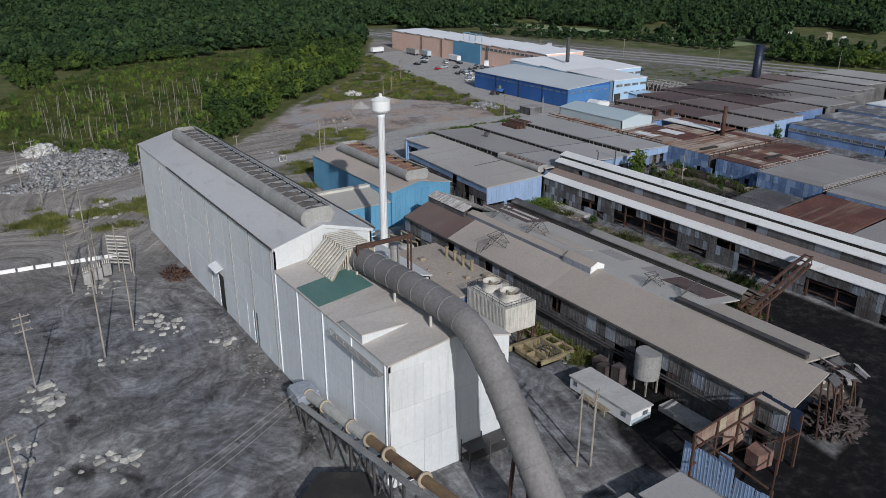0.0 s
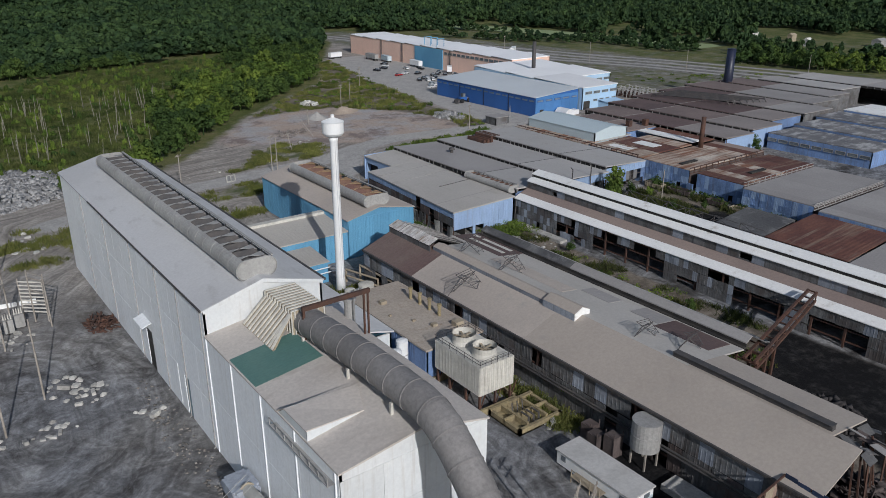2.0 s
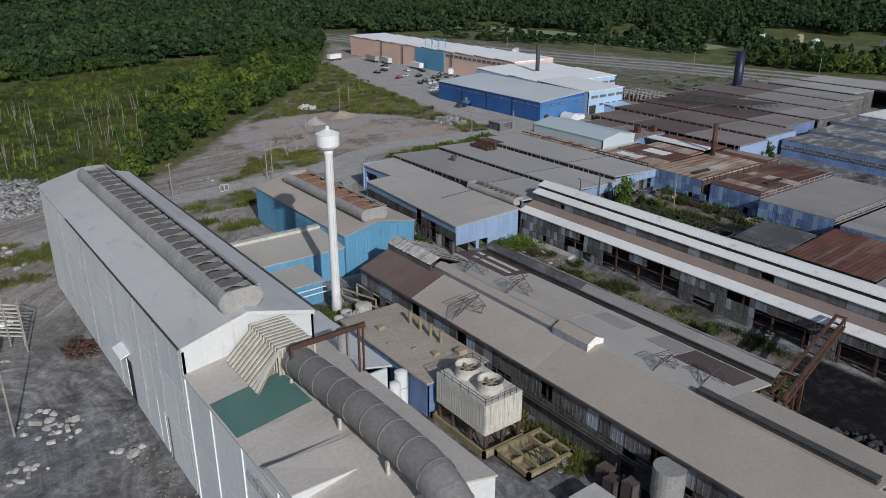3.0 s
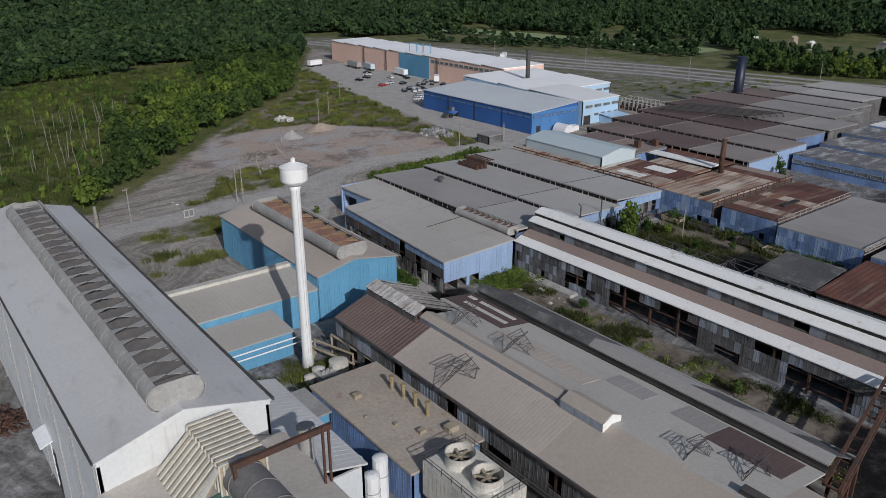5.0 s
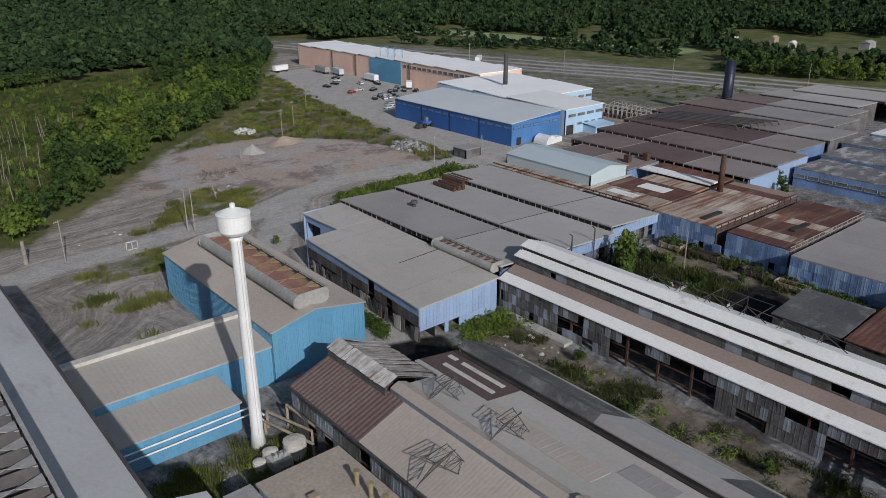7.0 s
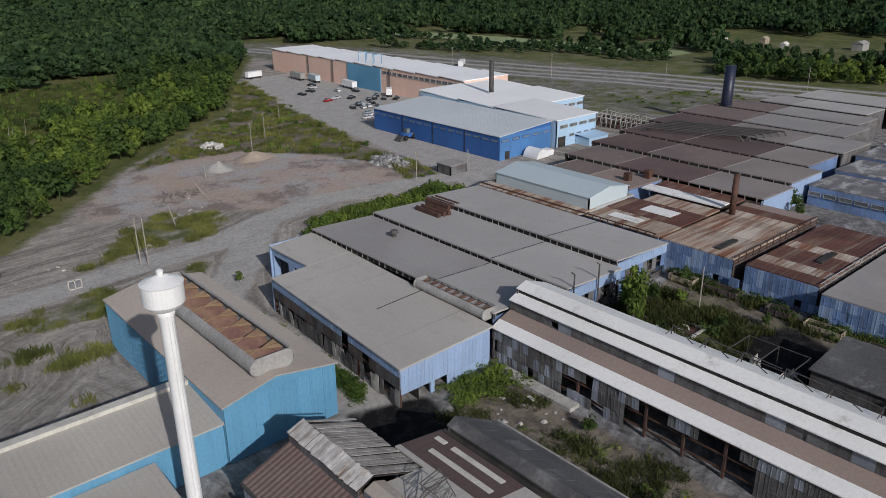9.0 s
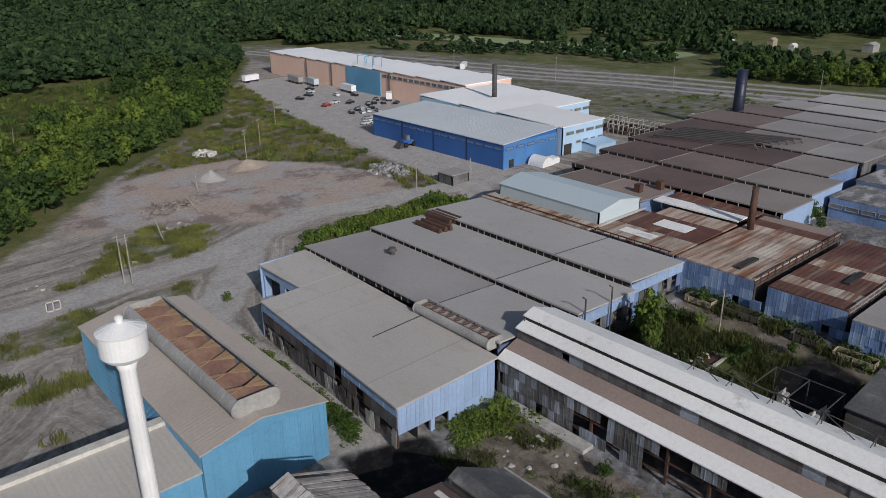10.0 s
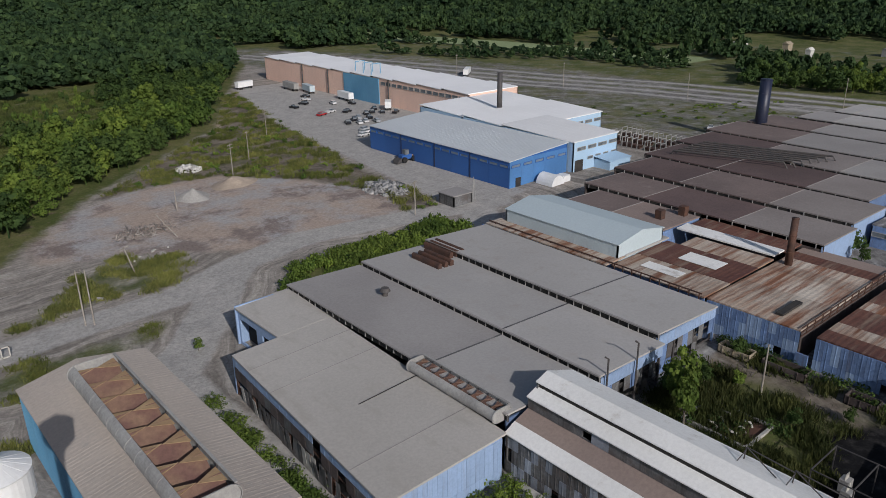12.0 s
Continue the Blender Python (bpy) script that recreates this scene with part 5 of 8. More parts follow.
# light frames and broken trusses along the white roof
for k, y in enumerate((121, 115.5, 110, 104, 98, 92)):
    t = thing("roof_bracket", "thin bent steel bracket along the white roof edge", "steel bracket", "roof brackets", at=(147.6, y, 12))
    bm = bmesh.new()
    beam(bm, (146.6, y, 12.1), (146.9, y, 13.7), 0.12)
    beam(bm, (146.9, y, 13.7), (145.6, y - 4.2, 12.65), 0.1)
    beam(bm, (146.9, y, 13.7), (146.8, y - 5.5, 13.5), 0.1)
    beam(bm, (145.0, y, 12.8), (146.85, y, 13.3), 0.09)
    part("bracket", bm, STEEL_DARK, t)

# ---- finishing mill: five bays of stepped roofs ----
mill = thing("finishing_mill", "wide pale blue mill of stepped flat roofs with dark clerestories", "building", at=(150, 172, 2))
fronts, backs = 146.3, 203.5
roof(mill, [(115.2, 145.9, 7.75), (134.6, 145.9, 8.3), (136.0, 188.5, 8.5), (118.0, 188.5, 7.9)], ROOF_MILL, 0.3, 0.0)
roof(mill, [(126.0, 188.6, 8.16), (136.0, 188.6, 8.5), (136.6, 203.6, 8.5), (125.8, 203.6, 8.15)], ROOF_MILL, 0.3, 0.0)
bm = bmesh.new()
beam(bm, (124.5, 164, 8.12), (136, 164.3, 8.45), 0.1, 0.12)
part("roof_seam", bm, DARK, mill)
for y in (153.5, 175.0, 182.5):
    bm = bmesh.new()
    f = (y - 145.9) / 42.6
    beam(bm, (115.3 + 2.8 * f, y, 7.78 + .15 * f), (134.6 + 1.4 * f, y, 8.33 + .2 * f), 0.12, 0.03)
    part("roof_seam", bm, ROOF_DARK, mill)
BAYS = [(136.4, 152.2, 9.5, 8.9, 147.5, 203.2), (152.4, 168.2, 9.8, 9.2, 145.2, 202.6), (168.4, 185.4, 10.3, 9.5, 146.5, 202.5)]
for k, (xa, xb, za, zb, ya, yb) in enumerate(BAYS):
    ym = 164.3
    for y0, y1, mt in ((ya, ym, ROOF_GREY), (ym + .15, yb, ROOF_DARK if k == 0 else ROOF_GREY)):
        roof(mill, [(xa, y0, za), (xb, y0, zb), (xb, y1, zb), (xa, y1, za)], mt, 0.3)
    bm = bmesh.new()
    beam(bm, (xa, ym + .07, za + .01), (xb, ym + .07, zb + .01), 0.3, 0.06)
    part("roof_seam", bm, ROOF_CHAR, mill)
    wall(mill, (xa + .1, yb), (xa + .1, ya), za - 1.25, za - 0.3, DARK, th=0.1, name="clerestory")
    n = 30
    for i in range(n + 1):
        y = ya + (yb - ya) * i / n
        bm = bmesh.new()
        beam(bm, (xa - .06, y, za - 1.2), (xa - .06, y, za - .15), 0.12)
        part("mullion", bm, ROOF_GREY if (i * 7 + k) % 3 else SHEET_WORN, mill)
    bm = bmesh.new()
    beam(bm, (xa - .1, ya, za - 0.1), (xa - .1, yb, za - 0.1), 0.35, 0.25)
    part("fascia", bm, ROOF_DARK, mill)
wall(mill, (115.6, fronts), (134.2, fronts), 4.0, 7.4, PALE, name="front_wall", top=[(0, 7.45), (18.6, 7.98)])
panels(mill, (115.6, fronts), (134.2, fronts), 3.0, 7.4, 1.55, 4.4, PALE, ribs=1, seed=26)
wall(mill, (121.5, fronts), (134.2, fronts), 0.8, 4.0, PALE, holes=[(0.8, 3.4, 0, 2.4)], name="front_wall")
panels(mill, (124.8, fronts), (134.2, fronts), 0.9, 3.0, 1.55, 2.1, PALE, ribs=1, gaps=0.06, seed=27)
frame_posts(mill, (115.7, fronts + .3), (118.4, 188.3), 0.5, 7.5, 6.2, STEEL_RUST)
panels(mill, (118.2, 188.3), (115.5, fronts), 6.0, 7.6, 2.1, 1.6, PALE, ribs=1, gaps=0.06, seed=28)
panels(mill, (118.2, 188.3), (115.5, fronts), 3.9, 5.9, 2.1, 2.0, SHEET_RUST, gaps=0.06, tilt=0.02, seed=29, alt=SHEET_WORN)
panels(mill, (118.0, 186), (115.3, fronts), 0.9, 3.8, 1.1, 2.9, SHEET_WORN, gaps=0.16, tilt=0.06, seed=30, alt=CONCRETE)
# near-black backdrops paint the dark inside behind missing sheets
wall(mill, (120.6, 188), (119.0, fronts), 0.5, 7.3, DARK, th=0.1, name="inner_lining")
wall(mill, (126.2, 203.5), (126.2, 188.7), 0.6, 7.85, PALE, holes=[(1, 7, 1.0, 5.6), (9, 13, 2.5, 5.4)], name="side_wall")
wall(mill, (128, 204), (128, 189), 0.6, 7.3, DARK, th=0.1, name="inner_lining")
wall(mill, (118.2, 188.6), (125.8, 188.6), 0.6, 7.6, PALE, name="back_wall")
wall(mill, (185.4, 203.4), (125.8, 203.4), 0.6, 8.4, PALE, name="back_wall")
wall(mill, (136.5, 147.8), (152.2, 147.8), 0.8, 8.4, PALE_WORN, name="front_wall")
for xa, xb, y, zt in ((152.6, 168.0, 145.4, 9.0), (168.4, 185.2, 146.7, 9.4)):
    wall(mill, (xa, y), (xb, y), zt - 2.0, zt, PALE, name="front_wall")
    panels(mill, (xa, y), (xb, y), zt - 1.9, zt - 0.1, 1.5, 1.8, PALE, ribs=1, seed=31)
    panels(mill, (xa, y + .2), (xb, y + .2), 1.9, zt - 2.1, 1.5, 2.4, PALE_WORN, gaps=0.22, tilt=0.02, seed=32, alt=SHEET_WORN)
    frame_posts(mill, (xa, y + .5), (xb, y + .5), 1.5, zt, 5.0, STEEL_DARK)
    # near-black backdrop, interior shade in its colour
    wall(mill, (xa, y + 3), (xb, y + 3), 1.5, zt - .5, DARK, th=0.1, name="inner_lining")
wall(mill, (185.4, 146.7), (185.4, 203.4), 1.5, 9.4, PALE_WORN, name="side_wall")
for x in (153.5, 160.5):
    bm = bmesh.new()
    tube(bm, [(x, 144.8, 2), (x, 144.8, 12.2), (x - .8, 144.8, 12.8)], 0.14, 8)
    part("vent_pipe", bm, STEEL_DARK, mill)
ventilator("low open ridge ventilator with rusty baffles", 134.4, 137.8, 148.2, 166.0, 8.3, 10.1, 9, VENT, STEEL_RUST, BAFFLE)
for xa, yb in ((161.0, 198.0), (166.5, 201.0)):
    ya = yb - 8
    v = thing("twin_vent", "pair of low rusty louvre vents on a flat roof", "roof vent", "twin vents", at=(xa, ya, 9.5))
    for dx in (0, 1.6, 3.0):
        bm = bmesh.new()
        box(bm, xa + dx, xa + dx + 0.9, ya, yb, 9.2, 10.1)
        tube(bm, [(xa + dx + .45, ya - .05, 10.1), (xa + dx + .45, yb + .05, 10.1)], 0.45, 8)
        part("louvre", bm, STEEL_RUST, v)
u = thing("roof_fan", "dark mushroom fan on a flat roof", "roof fan", at=(147, 188, 9.5))
bm = bmesh.new()
tube(bm, [(147, 188, 8.8), (147, 188, 9.9), (147, 188, 10.0), (147, 188, 10.6)], [0.5, 0.5, 1.0, 0.7], 12)
part("cowl", bm, STEEL_DARK, u)

# ---- row of rusty sheds ----
ROW = [(188.0, 224.5, 133.6, 150.0, 9.0, ROOF_RUST), (188.4, 223.0, 117.2, 131.2, 8.6, ROOF_RUST), (185.8, 221.0, 96.8, 115.6, 8.5, ROOF_DARK), (183.4, 219.0, 76.0, 94.4, 8.4, ROOF_DARK), (182.0, 218, 55, 74, 8.3, ROOF_BROWN)]
for k, (xa, xb, ya, yb, zt, mt) in enumerate(ROW):
    t = thing("rusty_shed", "blue sheet walled shed with a %s roof" % ("rust streaked" if k < 2 else "dusty grey brown"), "shed", "rusty sheds", at=(xa, ya, gz(xa)))
    zb = gz(xa) - 0.3
    cut = random.Random(60 + k)
    for i in range(9):
        f0, f1 = i / 9, (i + 1) / 9
        m2 = mt
        if k < 2 and cut.random() < (0.16 if k == 0 else 0.5):
            m2 = ROOF_REDRUST
        elif k < 2 and cut.random() < 0.25:
            m2 = ROOF_TANBROWN
        roof(t, [(xa + (xb - xa) * f0, ya, zt), (xa + (xb - xa) * f1 - .05, ya, zt + .08), (xa + (xb - xa) * f1 - .05, yb, zt + .08), (xa + (xb - xa) * f0, yb, zt)], m2, 0.25, 1.1)
    wall(t, (xa, yb), (xa, ya), zb, zt - .25, PALE_WORN, holes=[(yb - ya - 4, yb - ya - 1.5, 0.3, 2.8)])
    panels(t, (xa, yb), (xa, ya), zb + .3, zt - .3, 1.25, 1.75, PALE_WORN, ribs=1, gaps=0.04, seed=40 + k, alt=PALE)
    wall(t, (xa, ya), (xb, ya), zb, zt - .25, SHEET_RUST)
    wall(t, (xb, ya), (xb, yb), zb, zt - .1, SHEET_RUST)
    wall(t, (xb, yb), (xa, yb), zb, zt - .25, SHEET_RUST)
    bm = bmesh.new()
    for i in range(12):
        x = xa + 2 + i * (xb - xa - 3) / 12
        beam(bm, (x, ya - .1, zt - 1.2), (x, ya - .1, zt + .5), 0.14)
    for z in (zt - 1.1, zt - .4, zt + .45):
        beam(bm, (xa, ya - .1, z), (xb, ya - .1, z), 0.14)
    part("edge_frame", bm, VENT if k in (1, 2) else STEEL_RUST, t)
    for (fx_, fy_, l) in ((0.2, 0.35, 5.5),) if k < 2 else ():
        # no hole: near-black box paints the dark of a roof opening
        bm = bmesh.new()
        box(bm, xa + 8 * (k + .3), xa + 8 * (k + .3) + 7, ya + 4.2, ya + 5.4, zt + .1, zt + .5)
        part("roof_opening", bm, DARK, t)
    wall(t, (xa - .4, ya - 2.0), (xa - .4, ya), zb, zt - 3.6, PALE_WORN, name="link_wall")
back = thing("rusty_back_shed", "patchwork rust and white roofed shed", "shed", at=(205, 160, 3))
for (xa, xb, ya, yb, z, mt) in ((187.5, 196, 150.3, 170, 9.2, ROOF_RUST), (196, 206, 150.3, 170, 9.4, ROOF_REDRUST), (206, 212, 150.3, 167, 9.5, ROOF_RUST), (212.4, 216.5, 150.5, 172, 10.2, ROOF_WHITE), (217, 224, 150.3, 172, 9.7, ROOF_REDRUST), (186, 192, 170.2, 203, 9.6, ROOF_RUST), (192.3, 207, 170.2, 173, 9.8, ROOF_GREY)):
    roof(back, [(xa, ya, z), (xb - .05, ya, z + .1), (xb - .05, yb, z + .1), (xa, yb, z)], mt, 0.3, 1.2)
for (xa, xb, ya, yb, z) in ((199, 203.5, 155, 163, 9.62), (191, 194, 158, 166, 9.4)):
    roof(back, [(xa, ya, z), (xb, ya, z + .02), (xb, yb, z + .02), (xa, yb, z)], ROOF_WHITE, 0.06, 1.2, "pale_sheet")
wall(back, (187.7, 203), (187.7, 150.4), 2.5, 8.9, PALE_WORN)
wall(back, (224, 150.4), (224, 172), 2.5, 9.4, SHEET_RUST)
bm = bmesh.new()
for i in range(26):
    y = 151 + i * 2.0
    beam(bm, (187.0, y, 8.0), (187.0, y, 9.9), 0.16)
beam(bm, (187.0, 150.5, 9.9), (187.0, 203, 9.9), 0.2)
beam(bm, (187.0, 150.5, 8.4), (187.0, 203, 8.4), 0.2)
part("edge_frame", bm, STEEL_RUST, back)


def chimney(label, x, y, z0, z1, r0, r1, mt, rings=0, name="chimney"):
    t = thing(name, label, "chimney", at=(x, y, z0))
    bm = bmesh.new()
    tube(bm, [(x, y, z0), (x, y, z1), (x, y, z1 + .01), (x, y, z1 - .6)], [r0, r1, r1 - .12, r1 - .12], 18)
    part("shaft", bm, mt, t, smooth=True)
    for i in range(rings):
        z = z0 + (z1 - z0) * (i + 1) / rings
        r = r0 + (r1 - r0) * (i + 1) / rings
        bm = bmesh.new()
        tube(bm, [(x, y, z - .15), (x, y, z)], r + 0.08, 18)
        part("ring", bm, mt, t)


chimney("rusty brown steel chimney on a patched roof", 212.8, 147.8, 8.5, 18.4, 0.75, 0.65, STEEL_RUST, 3)
chimney("thick blue black steel chimney", 318.0, 209.0, 4.0, 26.2, 2.0, 1.85, BLACK_STACK, 5)
chimney("slim dark steel chimney on a white roof", 264.0, 277.2, 13.0, 26.8, 0.95, 0.9, STEEL_DARK, 2)

# ---- pale blue gabled shed ----
pale = thing("pale_gabled_shed", "pale blue metal shed with a low gable roof", "shed", at=(199, 187, 3))
px0, px1, py0, py1, pze, pzr = 190.0, 205.0, 170.6, 200.8, 12.5, 13.9
wall(pale, (px0, py1), (px0, py0), 3, pze, ROOF_PALEBLUE)
wall(pale, (px0, py0), (px1, py0), 3, pze, ROOF_PALEBLUE, top=[(0, pze), (7.5, pzr - .2), (15.0, pze)])
wall(pale, (px1, py0), (px1, py1), 3, pze, ROOF_PALEBLUE)
wall(pale, (px1, py1), (px0, py1), 3, pze, ROOF_PALEBLUE, top=[(0, pze), (7.5, pzr - .2), (15.0, pze)])
roof(pale, [(px0 - .2, py1 + .2, pze), (px0 - .2, py0 - .2, pze), (197.5, py0 - .2, pzr), (197.5, py1 + .2, pzr)], ROOF_PALEBLUE, 0.15)
roof(pale, [(px1 + .2, py0 - .2, pze), (px1 + .2, py1 + .2, pze), (197.5, py1 + .2, pzr), (197.5, py0 - .2, pzr)], ROOF_PALEBLUE, 0.15)

# ---- strong blue hall and light blue block ----
navy = thing("navy_hall", "strong blue clad hall with pale grey roof and high windows", "building", at=(233, 260, 4))
nx0, nx1, ny0, ny1, nze, nzr = 221.6, 245.6, 230.6, 296.0, 11.8, 13.4
wall(navy, (nx0, ny1), (nx0, ny0), 3.6, nze, NAVY)
panels(navy, (nx0, ny1), (nx0, ny0), 4, nze, 7.7, 7, NAVY, ribs=0, seed=50)
wall(navy, (nx0, ny0), (nx1, ny0), 3.6, nze, NAVY, top=[(0, nze), (nx1 - nx0, nzr - .2)])
# lighter copy of the blue for this end: sunlight put into the colour
panels(navy, (nx0, ny0), (nx1, ny0), 4, nze, 4.5, 7, M("sunlit blue cladding", (0.09, 0.25, 0.55), None, 0.06, 0.55, fine=0.12), ribs=0, seed=51)
wall(navy, (nx1, ny0), (nx1, ny1), 3.6, nzr - .2, NAVY)
wall(navy, (nx1, ny1), (nx0, ny1), 3.6, nze, NAVY, top=[(0, nzr - .2), (nx1 - nx0, nze)])
roof(navy, [(nx0 - .4, ny1, nze), (nx0 - .4, ny0 - .3, nze), (nx1 + .3, ny0 - .3, nzr), (nx1 + .3, ny1, nzr)], M("pale grey metal roof", (0.60, 0.64, 0.665), (0.55, 0.585, 0.61), 0.04, 0.55, fine=0.1, corr=("Y", 1.0), bump=0.2), 0.25, 1.5)
for y in (246.5, 262.5, 279.0):
    bm = bmesh.new()
    tube(bm, [(nx0 - .12, y, 4.0), (nx0 - .12, y, nze - .2)], 0.16, 6)
    part("downpipe", bm, BLACK_STACK, navy)


def windows(parent, a, b, z0, z1, n, fill=0.75, material=GLASS, proud=0.05, trim=VENT):
    """A row of framed windows on the right-hand face of a wall line, each a part with its pane."""
    a3, b3 = Vector((*a, 0)), Vector((*b, 0))
    d = (b3 - a3) / n
    o = Vector((d.y, -d.x, 0)).normalized()
    for i in range(n):
        p = a3 + d * (i + 0.5 - fill / 2)
        q = a3 + d * (i + 0.5 + fill / 2)
        bm = bmesh.new()
        prism(bm, [p + Z * z0, q + Z * z0, q + Z * z1, p + Z * z1], o * (proud + 0.02))
        bmesh.ops.recalc_face_normals(bm, faces=bm.faces)
        w = part("window", bm, material, parent)
        bm = bmesh.new()
        for s, e in ((p + Z * z0, q + Z * z0), (p + Z * z1, q + Z * z1), (p + Z * z0, p + Z * z1), (q + Z * z0, q + Z * z1)):
            beam(bm, s + o * (proud + .04), e + o * (proud + .04), 0.14)
        part("frame", bm, trim, w)


windows(navy, (nx0 - .05, ny1), (nx0 - .05, ny0), 9.7, 10.5, 16, 0.8, NAVY_BAND, trim=NAVY)
windows(navy, (nx0, ny0 - .05), (nx1, ny0 - .05), 9.7, 10.5, 5, 0.7, NAVY_BAND, trim=NAVY)
# near-black slab on the wall, doorway shade painted in
bm = bmesh.new()
box(bm, 224.0, 226.0, ny0 - .2, ny0 - .05, 4.0, 6.6)
part("door", bm, DARK, navy, "dark doorway")

light = thing("light_blue_block", "light blue block with stepped white roofs and rows of windows", "building", at=(262, 260, 4))
for xa, xb, ya, yb, zt, mt in ((246.1, 267.0, 228.6, 258.0, 13.6, ROOF_PALEGREY), (246.3, 268.6, 258.2, 277.0, 13.95, ROOF_TPO), (246.5, 268.8, 277.2, 299.8, 14.25, ROOF_TPO), (268.9, 289.0, 252.0, 276.0, 13.7, ROOF_TPO), (269.0, 289.2, 276.2, 299.8, 14.0, ROOF_TPO)):
    wall(light, (xa, ya), (xb, ya), 3.6, zt, SKY_BLUE)
    wall(light, (xb, ya), (xb, yb), 3.6, zt, SKY_BLUE)
    wall(light, (xb, yb), (xa, yb), 3.6, zt, SKY_BLUE)
    wall(light, (xa, yb), (xa, ya), 3.6, zt, SKY_BLUE)
    roof(light, [(xa - .2, ya - .2, zt), (xb + .2, ya - .2, zt), (xb + .2, yb, zt + .9), (xa - .2, yb, zt + .9)], mt, 0.3, 3.0)
    if ya < 255:
        windows(light, (xa + 1.0, ya - .05), (xb, ya - .05), zt - 3.0, zt - 2.0, 4, 0.75)
        windows(light, (xa + 6, ya - .05), (xb, ya - .05), zt - 6.2, zt - 5.4, 4, 0.6)
# doorway drawn as a near-black slab, its shade in the colour
bm = bmesh.new()
box(bm, 247, 250.5, 228.3, 228.55, 4.4, 7.8)
part("door", bm, DARK, light, "dark doorway")
bm = bmesh.new()
box(bm, 256, 266, 222.6, 228.4, 4.0, 7.0)
prism(bm, [(255.7, 222.3, 7.02), (266.3, 222.3, 7.02), (266.3, 228.5, 7.6), (255.7, 228.5, 7.6)], (0, 0, 0.15))
bmesh.ops.recalc_face_normals(bm, faces=bm.faces)
part("porch", bm, SKY_BLUE, light)

# ---- long pink hall ----
pink = thing("pink_hall", "very long pink hall with white sawtooth roof", "building", at=(285, 390, 4))
kx0, kx1, ky0, ky1, kz = 270.5, 297.0, 300.0, 458.0, 15.6
wall(pink, (kx0, ky1), (kx0, ky0), 3.8, kz, PINK)
wall(pink, (kx0, ky0), (kx1, ky0), 3.8, kz, PINK)
wall(pink, (kx1, ky0), (kx1, ky1), 3.8, kz, PINK)
wall(pink, (kx1, ky1), (kx0, ky1), 3.8, kz, PINK)
n = 10
for i in range(n):
    ya, yb = ky0 + (ky1 - ky0) * i / n, ky0 + (ky1 - ky0) * (i + 1) / n
    roof(pink, [(kx0 - .4, ya, kz + .3), (kx1, ya, kz + .3), (kx1, yb - .3, kz + .8), (kx0 - .4, yb - .3, kz + .8)], ROOF_TPO, 0.3, 0, "sawtooth_roof")
    bm = bmesh.new()
    box(bm, kx0 - .2, kx1, yb - .5, yb - .32, kz - .2, kz + .45)
    part("sawtooth_face", bm, ROOF_DARK, pink)
bm = bmesh.new()
box(bm, kx0 - .35, kx0 + .2, 357, 384, 4.2, kz - .2)
part("blue_bay", bm, BLUE, pink, "blue clad bay")
for y in (350, 397, 420):
    bm = bmesh.new()
    tube(bm, [(kx0 - .4, y, 4.4), (kx0 - .4, y, kz)], 0.3, 8)
    part("downpipe", bm, STEEL_DARK, pink)
windows(pink, (kx0 - .05, 356), (kx0 - .05, 302), kz - 2.6, kz - 1.3, 14, 0.8)

# ---- wide field of dark mill roofs ----
fieldb = thing("dark_roof_mill", "broad low mill under rows of brown and grey flat roofs", "building", at=(280, 180, 4))
DB = [(207.5, 223.0, 173, 201, 10.3), (223.4, 239.0, 146, 206, 10.8), (239.4, 257.0, 147, 209, 11.3), (257.4, 276.0, 151, 212, 11.5), (276.4, 296.0, 150, 214, 11.8), (296.4, 316.0, 158, 216, 12.0), (316.4, 333.0, 162, 213, 12.2), (333.4, 350.0, 166, 204, 12.6), (350.4, 372.0, 150, 199, 12.9)]
MIDDLE = [ROOF_TANBROWN, ROOF_BROWN, ROOF_BAYBROWN, ROOF_BROWN, ROOF_BAY, ROOF_DARK, ROOF_DARK, ROOF_GREY, ROOF_GREY]
BACK = [ROOF_BAYBROWN, ROOF_BAYBROWN, ROOF_BROWN, ROOF_BROWN, ROOF_BROWN, ROOF_BAYBROWN, ROOF_BAYBROWN, ROOF_DARK, ROOF_GREY]
